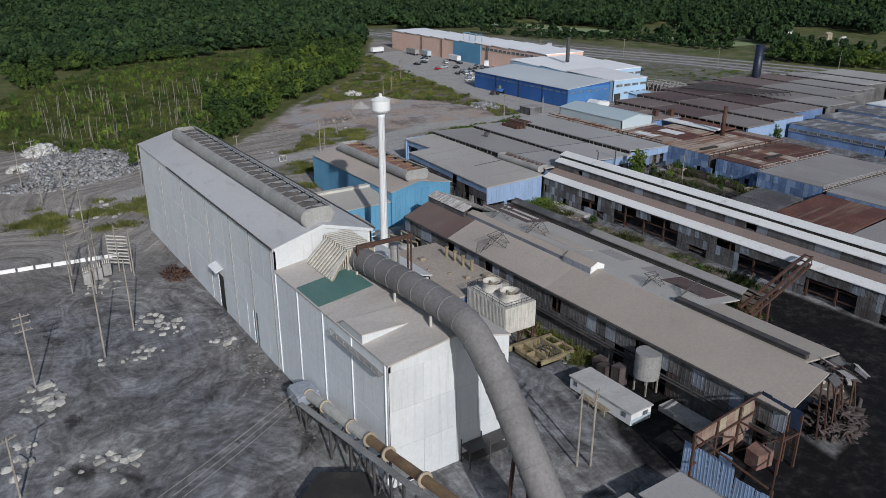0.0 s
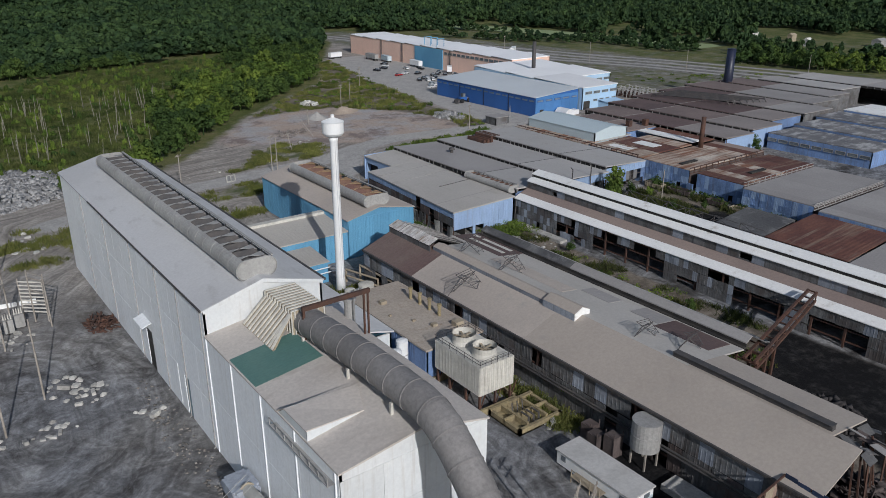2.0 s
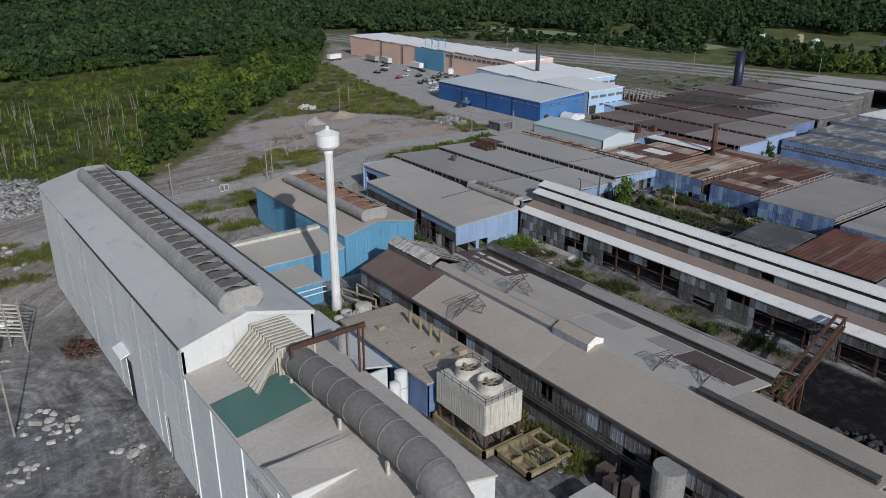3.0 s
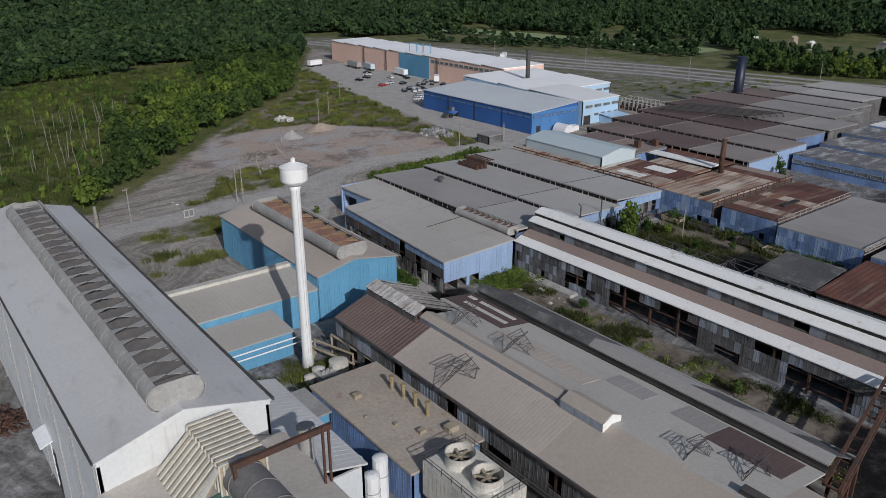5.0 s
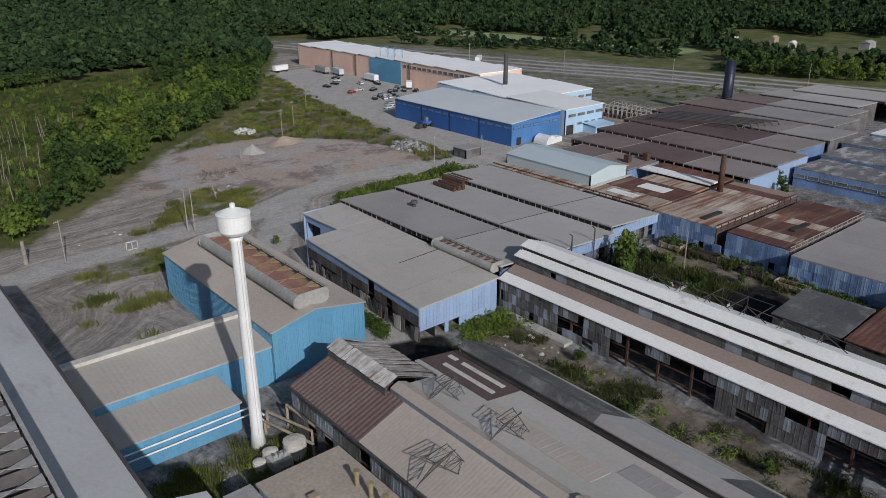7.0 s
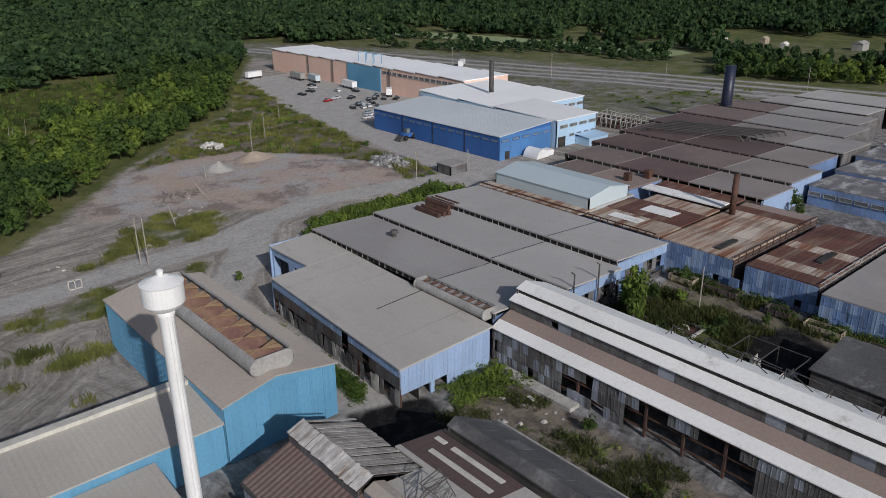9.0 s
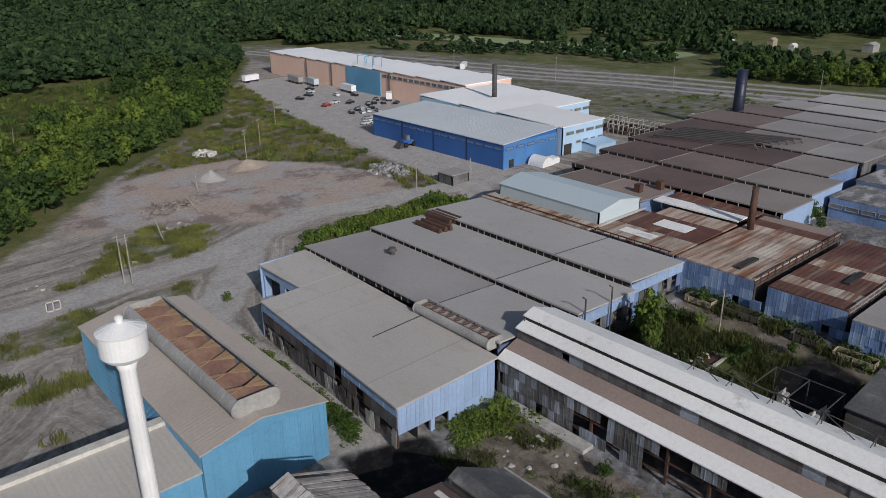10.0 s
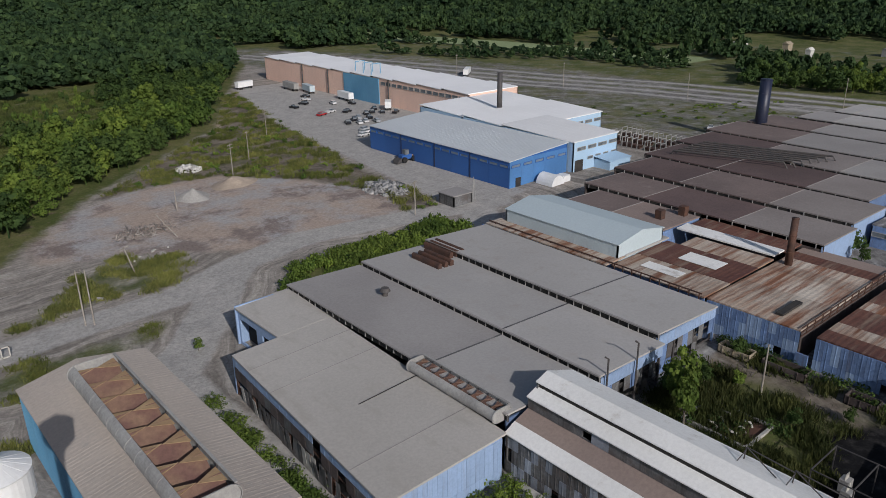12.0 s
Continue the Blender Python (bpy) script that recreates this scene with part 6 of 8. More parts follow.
for k, (xa, xb, ya, yb, z) in enumerate(DB):
    cuts = [ya] + [c for c in (165.8, 188.6 + 0.035 * (xa - 223)) if ya + 4 < c < yb - 4] + [yb]
    for y0, y1 in zip(cuts, cuts[1:]):
        mt = BACK[k] if y0 > 183 else MIDDLE[k] if y0 > 160 else ROOF_BAY if k < 4 else ROOF_DARK
        roof(fieldb, [(xa, y0, z), (xb, y0, z - .28), (xb, y1 - .12, z - .28), (xa, y1 - .12, z)], mt, 0.3, 2.4)
        bm = bmesh.new()
        beam(bm, (xa, y1 - .3, z + .02), (xb, y1 - .3, z - .26), 0.16, 0.1)
        part("parapet", bm, ROOF_DARK, fieldb)
    for q in range(int((yb - ya) / 3.0)):
        bm = bmesh.new()
        beam(bm, (xa - .04, ya + 1.5 + q * 3.0, z - 1.15), (xa - .04, ya + 1.5 + q * 3.0, z - .2), 0.16)
        part("mullion", bm, VENT, fieldb)
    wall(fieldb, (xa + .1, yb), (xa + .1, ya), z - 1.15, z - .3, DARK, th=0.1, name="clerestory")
    wall(fieldb, (xa, ya + .1), (xb, ya + .1), 4.0, z - .6, PALE if k in (1, 2) else PALE_WORN if k < 4 else SHEET_WORN, name="front_wall")
    wall(fieldb, (xb, yb - .2), (xa, yb - .2), 4.0, z - .6, SHEET_RUST, name="back_wall")
wall(fieldb, (207.6, 201), (207.6, 173), 3, 10, SHEET_RUST, name="side_wall")
wall(fieldb, (223.5, 173), (223.5, 146), 4, 10.4, SHEET_RUST, name="side_wall")
wall(fieldb, (372, 150), (372, 199), 4, 12.4, SHEET_RUST, name="side_wall")
for k in range(7):
    p = thing("roof_pipe", "long dark pipe lying across the brown roofs", "pipe", "roof pipes", at=(262, 198, 12))
    bm = bmesh.new()
    xk = 262 + k * 2.6
    tube(bm, [(xk, 206, 11.6), (xk, 205.5, 12.6), (xk + 9, 178 - k, 12.8), (xk + 9.2, 177 - k, 11.2)], 0.26, 8)
    part("pipe", bm, STEEL_DARK, p)
for x, y in ((215, 178), (221, 176)):
    p = thing("brick_chimney_stub", "short brown chimney stub on a roof", "chimney", at=(x, y, 10))
    bm = bmesh.new()
    box(bm, x - .8, x + .8, y - .8, y + .8, 9.6, 12.2)
    bmesh.ops.bevel(bm, geom=bm.edges[:], offset=0.1, segments=1)
    part("stub", bm, STEEL_RUST, p)

der = thing("derelict_blue_mill", "derelict blue mill with patchy dark roofs", "building", at=(280, 130, 4))
for k, (xa, xb, ya, yb, z) in enumerate(((247, 264, 112, 146, 9.6), (264.4, 282, 112, 147, 10.1), (282.4, 300, 112, 149, 10.5), (300.4, 322, 112, 148, 10.9))):
    roof(der, [(xa, ya, z), (xb, ya, z - .4), (xb, yb, z - .4), (xa, yb, z)], ROOF_FLAKE if k < 3 else ROOF_WHITE, 0.3, 2.0)
    wall(der, (xa, yb), (xa, ya), z - 2.2 if k else 4, z - .3, PALE_WORN, name="side_wall")
    wall(der, (xa, ya), (xb, ya), 4, z - .4, PALE_WORN, name="front_wall")
    wall(der, (xb, yb), (xa, yb), 4, z - .4, PALE_WORN, name="back_wall")
windows(der, (246.9, 146), (246.9, 112), 7.0, 8.0, 9, 0.8)

blk = thing("black_shed", "low black roofed shed beside the yard", "shed", at=(168, 98, 2))
for xa, xb, ya, yb, z, mt in ((161.5, 173.5, 94.5, 106.5, 8.2, ROOF_CHAR), (161.0, 180.5, 76, 94, 8.4, ROOF_REDRUST), (160.0, 180, 56, 75.5, 8.2, ROOF_DARK)):
    roof(blk, [(xa - .3, ya, z - 1.2), (xb, ya, z), (xb, yb, z), (xa - .3, yb, z - 1.2)], mt, 0.2, 1.1)
    wall(blk, (xa, yb), (xa, ya), 1.8, z - 1.4, SHEET_WORN)
    wall(blk, (xa, ya), (xb, ya), 1.8, z - 1.4, SHEET_WORN)
    wall(blk, (xb, ya), (xb, yb), 1.8, z - .3, SHEET_WORN)
    wall(blk, (xb, yb), (xa, yb), 1.8, z - 1.4, SHEET_WORN)

# ---- woods and weeds ----
rs = np.random.RandomState(5)


def crown(n, seed, r=3.0, h=5.5, base=2.5, size=0.75, lumps=9):
    """Leaf clumps (bent quads) on the outside of several lumps; returns corners (n, 4, 3)."""
    q = np.random.RandomState(seed)
    out = []
    cen = np.stack([q.normal(0, r * 0.42, lumps), q.normal(0, r * 0.42, lumps), base + h * q.uniform(0.15, 0.92, lumps)], 1)
    taper = 1.0 - 0.55 * np.clip((cen[:, 2] - base - h * 0.45) / (h * 0.55), 0, 1)
    cen[:, :2] *= taper[:, None]
    rad = r * q.uniform(0.34, 0.62, lumps) * (0.6 + 0.4 * taper)
    k = q.randint(0, lumps, n)
    d = q.normal(0, 1, (n, 3))
    d[:, 2] = np.abs(d[:, 2]) * 0.9 - 0.25
    d /= np.linalg.norm(d, axis=1)[:, None]
    p = cen[k] + d * (rad[k] * q.uniform(0.75, 1.12, n))[:, None]
    nrm = d + q.normal(0, 0.3, (n, 3))
    nrm /= np.linalg.norm(nrm, axis=1)[:, None]
    a = np.cross(nrm, q.normal(0, 1, (n, 3)))
    a /= np.linalg.norm(a, axis=1)[:, None]
    b = np.cross(nrm, a)
    s = size * q.uniform(0.6, 1.35, n)
    for u, v in ((-1, -.8), (1, -.6), (.8, .9), (-.7, 1)):
        j = q.uniform(0.7, 1.2, (n, 1))
        out.append(p + a * (s * u)[:, None] * j + b * (s * v)[:, None] * j - nrm * (0.25 * s)[:, None] * (u * v))
    return np.stack(out, 1)


def tuft(n, seed, spread=0.9, tall=1.1):
    """A clump of upright grass blades."""
    q = np.random.RandomState(seed)
    b = np.stack([q.normal(0, spread * 0.5, n), q.normal(0, spread * 0.5, n), np.full(n, -0.05)], 1)
    a = q.uniform(0, math.tau, n)
    side = np.stack([np.cos(a), np.sin(a), np.zeros(n)], 1) * q.uniform(0.03, 0.08, n)[:, None]
    top = b + np.stack([q.normal(0, 0.28, n), q.normal(0, 0.28, n), tall * q.uniform(0.45, 1.1, n)], 1)
    return np.stack([b - side, b + side, top + side * 0.5, top - side * 0.5], 1)


def trunk_quads(h, r):
    q = []
    for k in range(3):
        a, b = k * math.tau / 3, (k + 1) * math.tau / 3
        q.append([(r * math.cos(a), r * math.sin(a), -0.3), (r * math.cos(b), r * math.sin(b), -0.3), (.4 * r * math.cos(b), .4 * r * math.sin(b), h), (.4 * r * math.cos(a), .4 * r * math.sin(a), h)])
    return np.array(q)


def scatter(name, label, category, temps, xs, ys, scales, material, widths=None):
    """One object of many plants, kind stuff."""
    which = rs.randint(0, len(temps), len(xs))
    rot = rs.uniform(0, math.tau, len(xs))
    zs = terrain(xs, ys)
    widths = scales if widths is None else widths
    chunks, tints = [], []
    own = np.clip(rs.normal(0.5, 0.24, len(xs)), 0, 1)
    for k, tp in enumerate(temps):
        m = which == k
        if not m.any():
            continue
        c, s = np.cos(rot[m])[:, None, None], np.sin(rot[m])[:, None, None]
        w = widths[m][:, None, None]
        X = (tp[None, :, :, 0] * c - tp[None, :, :, 1] * s) * w + xs[m][:, None, None]
        Y = (tp[None, :, :, 0] * s + tp[None, :, :, 1] * c) * w + ys[m][:, None, None]
        Zv = tp[None, :, :, 2] * scales[m][:, None, None] + zs[m][:, None, None]
        chunks.append(np.stack([X, Y, Zv], -1).reshape(-1, 3))
        tints.append(np.repeat(own[m], tp.shape[0] * 4))
    v = np.concatenate(chunks)
    me = fast_mesh(name, v, np.arange(len(v)).reshape(-1, 4), np.concatenate(tints))
    me.materials.append(material)
    return tagged(new(name, me), label, category, kind="stuff")


CLEARING = [(10, 305), (45, 258), (70, 250), (86, 272), (96, 300), (100, 335), (122, 378), (150, 405), (200, 446), (185, 500), (100, 490), (60, 450), (25, 400)]
CLEAR_EAST = [(520, 240), (640, 240), (640, 370), (545, 380)]


def woods(cell, d0, d1):
    """Jittered places of trees between two distances from the site."""
    R = d1 + 60
    g = np.arange(-R, R, cell)
    xx, yy = np.meshgrid(100 + g, 100 + g)
    xx = (xx + rs.uniform(-.48, .48, xx.shape) * cell).ravel()
    yy = (yy + rs.uniform(-.48, .48, yy.shape) * cell).ravel()
    d = np.hypot(xx - 100, yy - 100)
    az = np.degrees(np.arctan2(xx - 45, yy - 30))
    k = (d > d0) & (d <= d1) & (az > -1) & (az < 77)
    xx, yy, d = xx[k], yy[k], d[k]
    clump = np.array([noise.noise((x * 0.018, y * 0.018, 3.0)) for x, y in zip(xx, yy)])
    west = inside(xx, yy, MEADOW) > 5
    east = (inside(xx, yy, EASTGREEN) > 12) & (np.minimum.reduce([linedist(xx, yy, r) for r in RAILWAY]) > 11)
    ok = (west | east | (d > 620)) & (inside(xx, yy, PADDOCK) < 0)
    open_ = np.maximum(inside(xx, yy, CLEARING), inside(xx, yy, CLEAR_EAST)) > 0
    ok &= ~(open_ & (clump < 0.52))
    ok &= ~(east & ~west & (d < 620) & (clump < -0.02))
    ok &= ~(west & (d < 420) & (clump < -0.08 - 0.5 * (inside(xx, yy, MEADOW) < 45)))
    ok &= clump > -0.5
    return xx[ok], yy[ok]


near_t = [np.concatenate([crown(470, 60 + i, 2.6 + .35 * (i % 3), 5.2 + (i % 4), 1.0, 0.34, 8 + i), trunk_quads(5, 0.18)]) for i in range(6)]
mid_t = [crown(68, 70 + i, 3.0, 6.5 + (i % 3), 1.4, 1.0, 7 + i) for i in range(5)]
far_t = [crown(28, 80 + i, 3.6, 7.5 + (i % 3), 2.0, 1.75, 6 + i) for i in range(4)]
x, y = woods(4.6, 120, 400)
light_k = np.array([noise.noise((a * .02, b * .02, 9.0)) for a, b in zip(x, y)]) + rs.uniform(-.25, .25, len(x)) > 0.1
light_k &= y < 430
sc = rs.uniform(0.5, 1.15, len(x)) * (1.0 + 0.5 * np.array([noise.noise((a * .05, b * .05, 6.0)) for a, b in zip(x, y)]))
scatter("young_woods", "bright green young trees along the clearing", "woods", near_t, x[light_k], y[light_k], sc[light_k], LEAF_LIGHT)
scatter("woods", "dense green broadleaf woods", "woods", near_t, x[~light_k], y[~light_k], sc[~light_k] * 1.1, LEAF)
x, y = woods(6.7, 400, 760)
low = np.where((x > 385) & (x < 462) & (y < 540), 0.5, 1.0)
scatter("woods_behind", "dense darker green woods", "woods", mid_t, x, y, rs.uniform(0.65, 1.5, len(x)) * low, LEAF_FAR, rs.uniform(1.0, 1.9, len(x)) * (0.4 + 0.6 * low) * np.where(x > 380, 0.72, 1.0))
x, y = woods(10.8, 760, 1650)
scatter("wooded_hill", "dark wooded hillside", "woods", far_t, x, y, rs.uniform(0.8, 1.6, len(x)), LEAF_FAR, rs.uniform(1.2, 2.2, len(x)))


def weeds(name, label, poly, count, lo, hi, material, size=0.28, seed=1, keep=None, clear=3.5):
    q = np.random.RandomState(seed)
    px_, py_ = [p[0] for p in poly], [p[1] for p in poly]
    xs, ys = q.uniform(min(px_), max(px_), count * 4), q.uniform(min(py_), max(py_), count * 4)
    dep = inside(xs, ys, poly)
    cl = np.array([noise.noise((a * .13, b * .13, 4.0 + seed)) + 0.5 * noise.noise((a * .4, b * .4, seed)) for a, b in zip(xs, ys)])
    k = (dep > 0) & (cl > (keep if keep is not None else -0.05)) & (np.minimum.reduce([linedist(xs, ys, r) for r in ROADS]) > clear) & (linedist(xs, ys, LANE) > 2.5) & (np.maximum.reduce([inside(xs, ys, p) for p in SLAG_SHADE]) < 1)
    xs, ys = xs[k][:count], ys[k][:count]
    grassy = material in (WEED, MARSH, YARDGRASS)
    temps = [tuft(64, 90 + i, 1.0 + size) if grassy else crown(52, 90 + i, 1.0, 0.9, 0.0, size * 0.45, 7) for i in range(5)]
    scatter(name, label, "weeds", temps, xs, ys, q.uniform(lo, hi, len(xs)), material, q.uniform(0.8, 1.6, len(xs)))


weeds("field_weeds", "rough yellow green weeds", FIELD, 1500, 0.5, 1.2, WEED, seed=1)
weeds("field_shrubs", "low green shrubs on rough ground", FIELD, 420, 0.6, 1.6, LEAF_LIGHT, 0.4, seed=21, keep=.15)
weeds("verge_shrubs", "thick green shrubs along the roadside", VERGE, 700, 0.7, 2.0, LEAF_LIGHT, 0.32, seed=2, keep=-.3)
weeds("island_weeds", "green weeds on a traffic island", ISLAND, 420, 0.3, 0.9, WEED, seed=3, keep=.1)
weeds("strip_weeds", "green weeds along a track", STRIP, 170, 0.3, 0.9, WEED, seed=4, keep=.3)
weeds("yard_weeds", "tall weeds in a yard between sheds", YARD, 200, 0.5, 1.6, LEAF, 0.25, seed=5, keep=.2)
weeds("yard_grass", "yellow weeds in a yard between sheds", YARD, 1500, 0.5, 1.5, YARDGRASS, 0.22, seed=15)
weeds("shed_foot_weeds", "dark green bushes along a blue shed wall", [(183.0, 98), (187.4, 98), (187.6, 146), (184.4, 146)], 150, 0.5, 1.5, LEAF, 0.26, seed=18, keep=-.1)
weeds("alley_weeds", "weeds and bushes along a ragged wall", ALLEY, 130, 0.3, 1.2, LEAF_LIGHT, 0.22, seed=6, keep=.3)
weeds("alley_grass", "dry weeds along a ragged wall", ALLEY, 260, 0.3, 0.8, YARDGRASS, 0.2, seed=16, keep=.15)
weeds("mill_side_weeds", "green bushes beside a blue mill wall", [(111.5, 147), (111.8, 190), (114.8, 190), (114.8, 147)], 260, 0.4, 1.3, LEAF_LIGHT, 0.22, seed=7, clear=-1)
weeds("mill_front_weeds", "thick green bushes before a pale blue wall", [(122, 140), (122, 146), (134.5, 146), (134.5, 137)], 150, 0.4, 1.2, LEAF_LIGHT, 0.22, seed=8, keep=-.1)
weeds("shed_side_weeds", "green weeds by a worn wall", [(81.5, 76), (81.5, 97), (85, 97), (85, 76)], 130, 0.3, 1.0, WEED, 0.17, seed=9, keep=-.2)
weeds("meadow_weeds", "light green marsh grass and low shrubs", CLEARING, 3600, 0.5, 1.5, MARSH, 0.42, seed=10, keep=-.35)
weeds("meadow_shrubs", "low green shrubs in the marsh", CLEARING, 560, 0.9, 3.0, LEAF_LIGHT, 0.6, seed=11, keep=.15)
weeds("meadow_thicket", "dark green thicket in the marsh", CLEARING, 220, 1.0, 3.4, LEAF, 0.6, seed=31, keep=.2)
weeds("hall_weeds", "low bushes on gravel behind the blue hall", [(70, 172), (72, 206), (90, 206), (89, 172)], 130, 0.5, 1.2, WEED, 0.3, seed=12, keep=.3)
weeds("tower_weeds", "weeds round the foot of a tower", [(66, 127), (66, 142), (86, 142), (86, 127)], 150, 0.4, 1.1, WEED, 0.25, seed=13, keep=.0)
weeds("rubble_weeds", "weeds on broken ground", [(10, 196), (10, 216), (52, 214), (40, 186)], 240, 0.4, 1.2, WEED, 0.3, seed=14, keep=.1)
weeds("railside_weeds", "green bushes along the tracks", [(300, 300), (330, 300), (400, 240), (380, 200), (340, 232)], 170, 0.4, 1.1, LEAF_LIGHT, 0.4, seed=17, keep=.2)

# single trees
TREES = [(163.2, 138.6, 11.0, 1), (160.6, 136.4, 8.0, 1), (165.6, 141.6, 7.0, 0), (167.4, 143.0, 5.0, 1), (172.5, 140.5, 4.5, 0), (174.5, 136.0, 3.6, 1), (171.5, 126.0, 3.4, 0), (130.5, 143, 2.2, 1), (133, 140.5, 1.9, 1), (127, 144, 1.7, 1), (131.0, 123, 3.2, 0), (87.0, 81, 3.6, 1), (119.6, 206, 2.6, 1), (185.5, 158, 5.0, 0), (240, 146.5, 5.5, 0), (236, 143, 4.5, 0), (184, 141, 4.0, 0), (227, 141, 4.5, 0), (124.5, 108, 2.6, 0), (127, 88, 3.0, 0), (178, 121, 3.0, 0), (50, 244, 6, 1), (102, 283, 6, 1), (62, 262, 4.5, 1)]
tree_me = {}
for k in range(4):
    c = crown(900, 40 + k, 2.5, 6.6, 0.9, 0.23, 14)
    me = fast_mesh("crown", c.reshape(-1, 3), np.arange(c.shape[0] * 4).reshape(-1, 4))
    me.materials.append(LEAF_LIGHT if k % 2 else LEAF)
    bm = bmesh.new()
    tube(bm, [(0, 0, -0.4), (0.1, 0, 2.5), (0.05, 0.1, 6.0)], [0.24, 0.16, 0.05], 7)
    for a in (0.3, 2.4, 4.4):
        tube(bm, [(0.1, 0, 2.3), (1.2 * math.cos(a), 1.2 * math.sin(a), 4.2)], [0.11, 0.03], 5)
    tm = bpy.data.meshes.new("trunk")
    bm.to_mesh(tm)
    bm.free()
    tm.materials.append(TRUNK)
    tree_me[k] = (me, tm)
for k, (x, y, h, lt) in enumerate(TREES):
    t = thing("tree", "young %s green broadleaf tree growing wild" % ("bright" if lt else "dark"), "tree", "wild trees", at=(x, y, float(terrain(x, y))))
    me, tm = tree_me[(k * 2 + lt) % 4]
    hang("crown", me, t, at=t.location)
    hang("trunk", tm, t, at=t.location)
    w = h / 8 * (0.72 if h > 7 else 1.0)
    t.scale = (w, w, h / 8)
    t.rotation_euler = (0, 0, k * 1.7)

# bare dead trunks standing in the marsh
bm = bmesh.new()
tube(bm, [(0, 0, -0.5), (0.1, 0.05, 5), (0.0, 0.2, 10)], [0.19, 0.15, 0.07], 6)
tube(bm, [(0.1, 0.05, 5), (0.9, 0.4, 6.4)], [0.06, 0.02], 4)
dm = bpy.data.meshes.new("trunk")
bm.to_mesh(dm)
bm.free()
dm.materials.append(DEADWOOD)
dr = random.Random(4)
for i in range(120):
    x, y = dr.uniform(34, 125), dr.uniform(285, 385)
    if inside(np.array([x]), np.array([y]), CLEARING)[0] < 2:
        continue
    t = thing("dead_tree", "bare bleached dead trunk standing in marsh grass", "dead tree", "dead trees", at=(x, y, gz(x)))
    hang("trunk", dm, t, at=t.location)
    s = dr.uniform(0.45, 0.95)
    t.scale = (s, s, s)
    t.rotation_euler = (dr.gauss(0, .06), dr.gauss(0, .06), dr.uniform(0, 6))

# ---- poles, wires, yard clutter ----


def pole(x, y, h, arms=1, lean=(0, 0), rot=0.5, r=0.17, label="weathered wooden utility pole with crossarms"):
    z = gz(x)
    t = thing("utility_pole", label, "utility pole", "utility poles", at=(x, y, z))
    bm = bmesh.new()
    top = Vector((x + lean[0], y + lean[1], z + h))
    tube(bm, [(x, y, z - .3), top], [r, r * 0.65], 8)
    part("mast", bm, WOODPOLE, t)
    d = Vector((math.cos(rot), math.sin(rot), 0))
    for k in range(arms):
        bm = bmesh.new()
        p = Vector((x, y, z)).lerp(top, 1 - 0.05 - 0.09 * k)
        beam(bm, p - d * 1.3, p + d * 1.3, 0.14, 0.16)
        for u in (-1.1, -.5, .5, 1.1):
            beam(bm, p + d * u, p + d * u + Z * 0.35, 0.1)
        part("crossarm", bm, WOODPOLE, t)
    return top


tops = [pole(23.3, 129.8, 13.8, 0), pole(16.9, 122.2, 17.0, 1), pole(5.8, 117.8, 13.1, 3, rot=0.2), pole(0.5, 90.5, 9.0, 1), pole(47.3, 222.3, 12.9, 0), pole(26.0, 191.0, 16.0, 2),
        pole(20.8, 221.7, 18.0, 2), pole(24.5, 205, 13, 1), pole(18, 240, 14, 1), pole(79.1, 229.8, 10.2, 1), pole(108.1, 230.3, 11.2, 1), pole(109.4, 229.2, 11.1, 0), pole(173.1, 300.4, 10.1, 2), pole(147.5, 281.6, 6.0, 0),
        pole(124.1, 248.6, 6.3, 1, (-1.5, 0)), pole(139.8, 262.7, 6.2, 0, (-4.0, 1.5)), pole(205.9, 339.4, 9.7, 2), pole(186.1, 315.2, 9.2, 1), pole(64.3, 55.5, 11.7, 2), pole(62.8, 56.5, 11.7, 1),
        pole(8, 290, 12, 1), pole(14, 300, 12, 1), pole(360, 330, 12, 1), pole(372, 270, 12, 1), pole(345, 390, 12, 1), pole(398, 215, 13, 1), pole(190, 233, 9, 1), pole(176, 133, 8.5, 0)]
pole(71.9, 234.1, 5.6, 0, r=0.55, label="thick short grey post beside the track")


def wire(a, b, sag=0.8):
    t = thing("power_line", "thin sagging overhead wire", "wire", "overhead wires", at=tuple(a))
    bm = bmesh.new()
    a, b = Vector(a), Vector(b)
    tube(bm, [a.lerp(b, k / 10) - Z * sag * (1 - (2 * k / 10 - 1) ** 2) for k in range(11)], 0.035 if a.y < 150 else 0.02, 4)
    part("cable", bm, STEEL_DARK if sag > 1 or a.y > 150 else VENT, t)


for o in (-1, 0, 1):
    wire(tops[10] + Vector((o, 0, -.3)), tops[9] + Vector((o, 0, -.3)), 0.9)
    wire(tops[16] + Vector((o * .8, 0, 0)), tops[17] + Vector((o * .8, 0, 0)), 0.9)
    wire((37.6, 84 + o, 7.2), (4.0, 62 + o * 1.4, 10.5), 0.7)
wire(tops[1], tops[5], 1.4)
wire(tops[2], tops[1], 1.4)

# substation
sub = thing("substation", "old outdoor substation with lattice racks, poles and transformers", "substation", at=(23, 158, 0))
for x, y in ((17, 153), (21, 150.5), (27.5, 160), (24, 166), (18.5, 163), (29.5, 156)):
    bm = bmesh.new()
    tube(bm, [(x, y, -.2), (x, y, 10.5)], [.16, .1], 8)
    part("post", bm, WOODPOLE, sub)
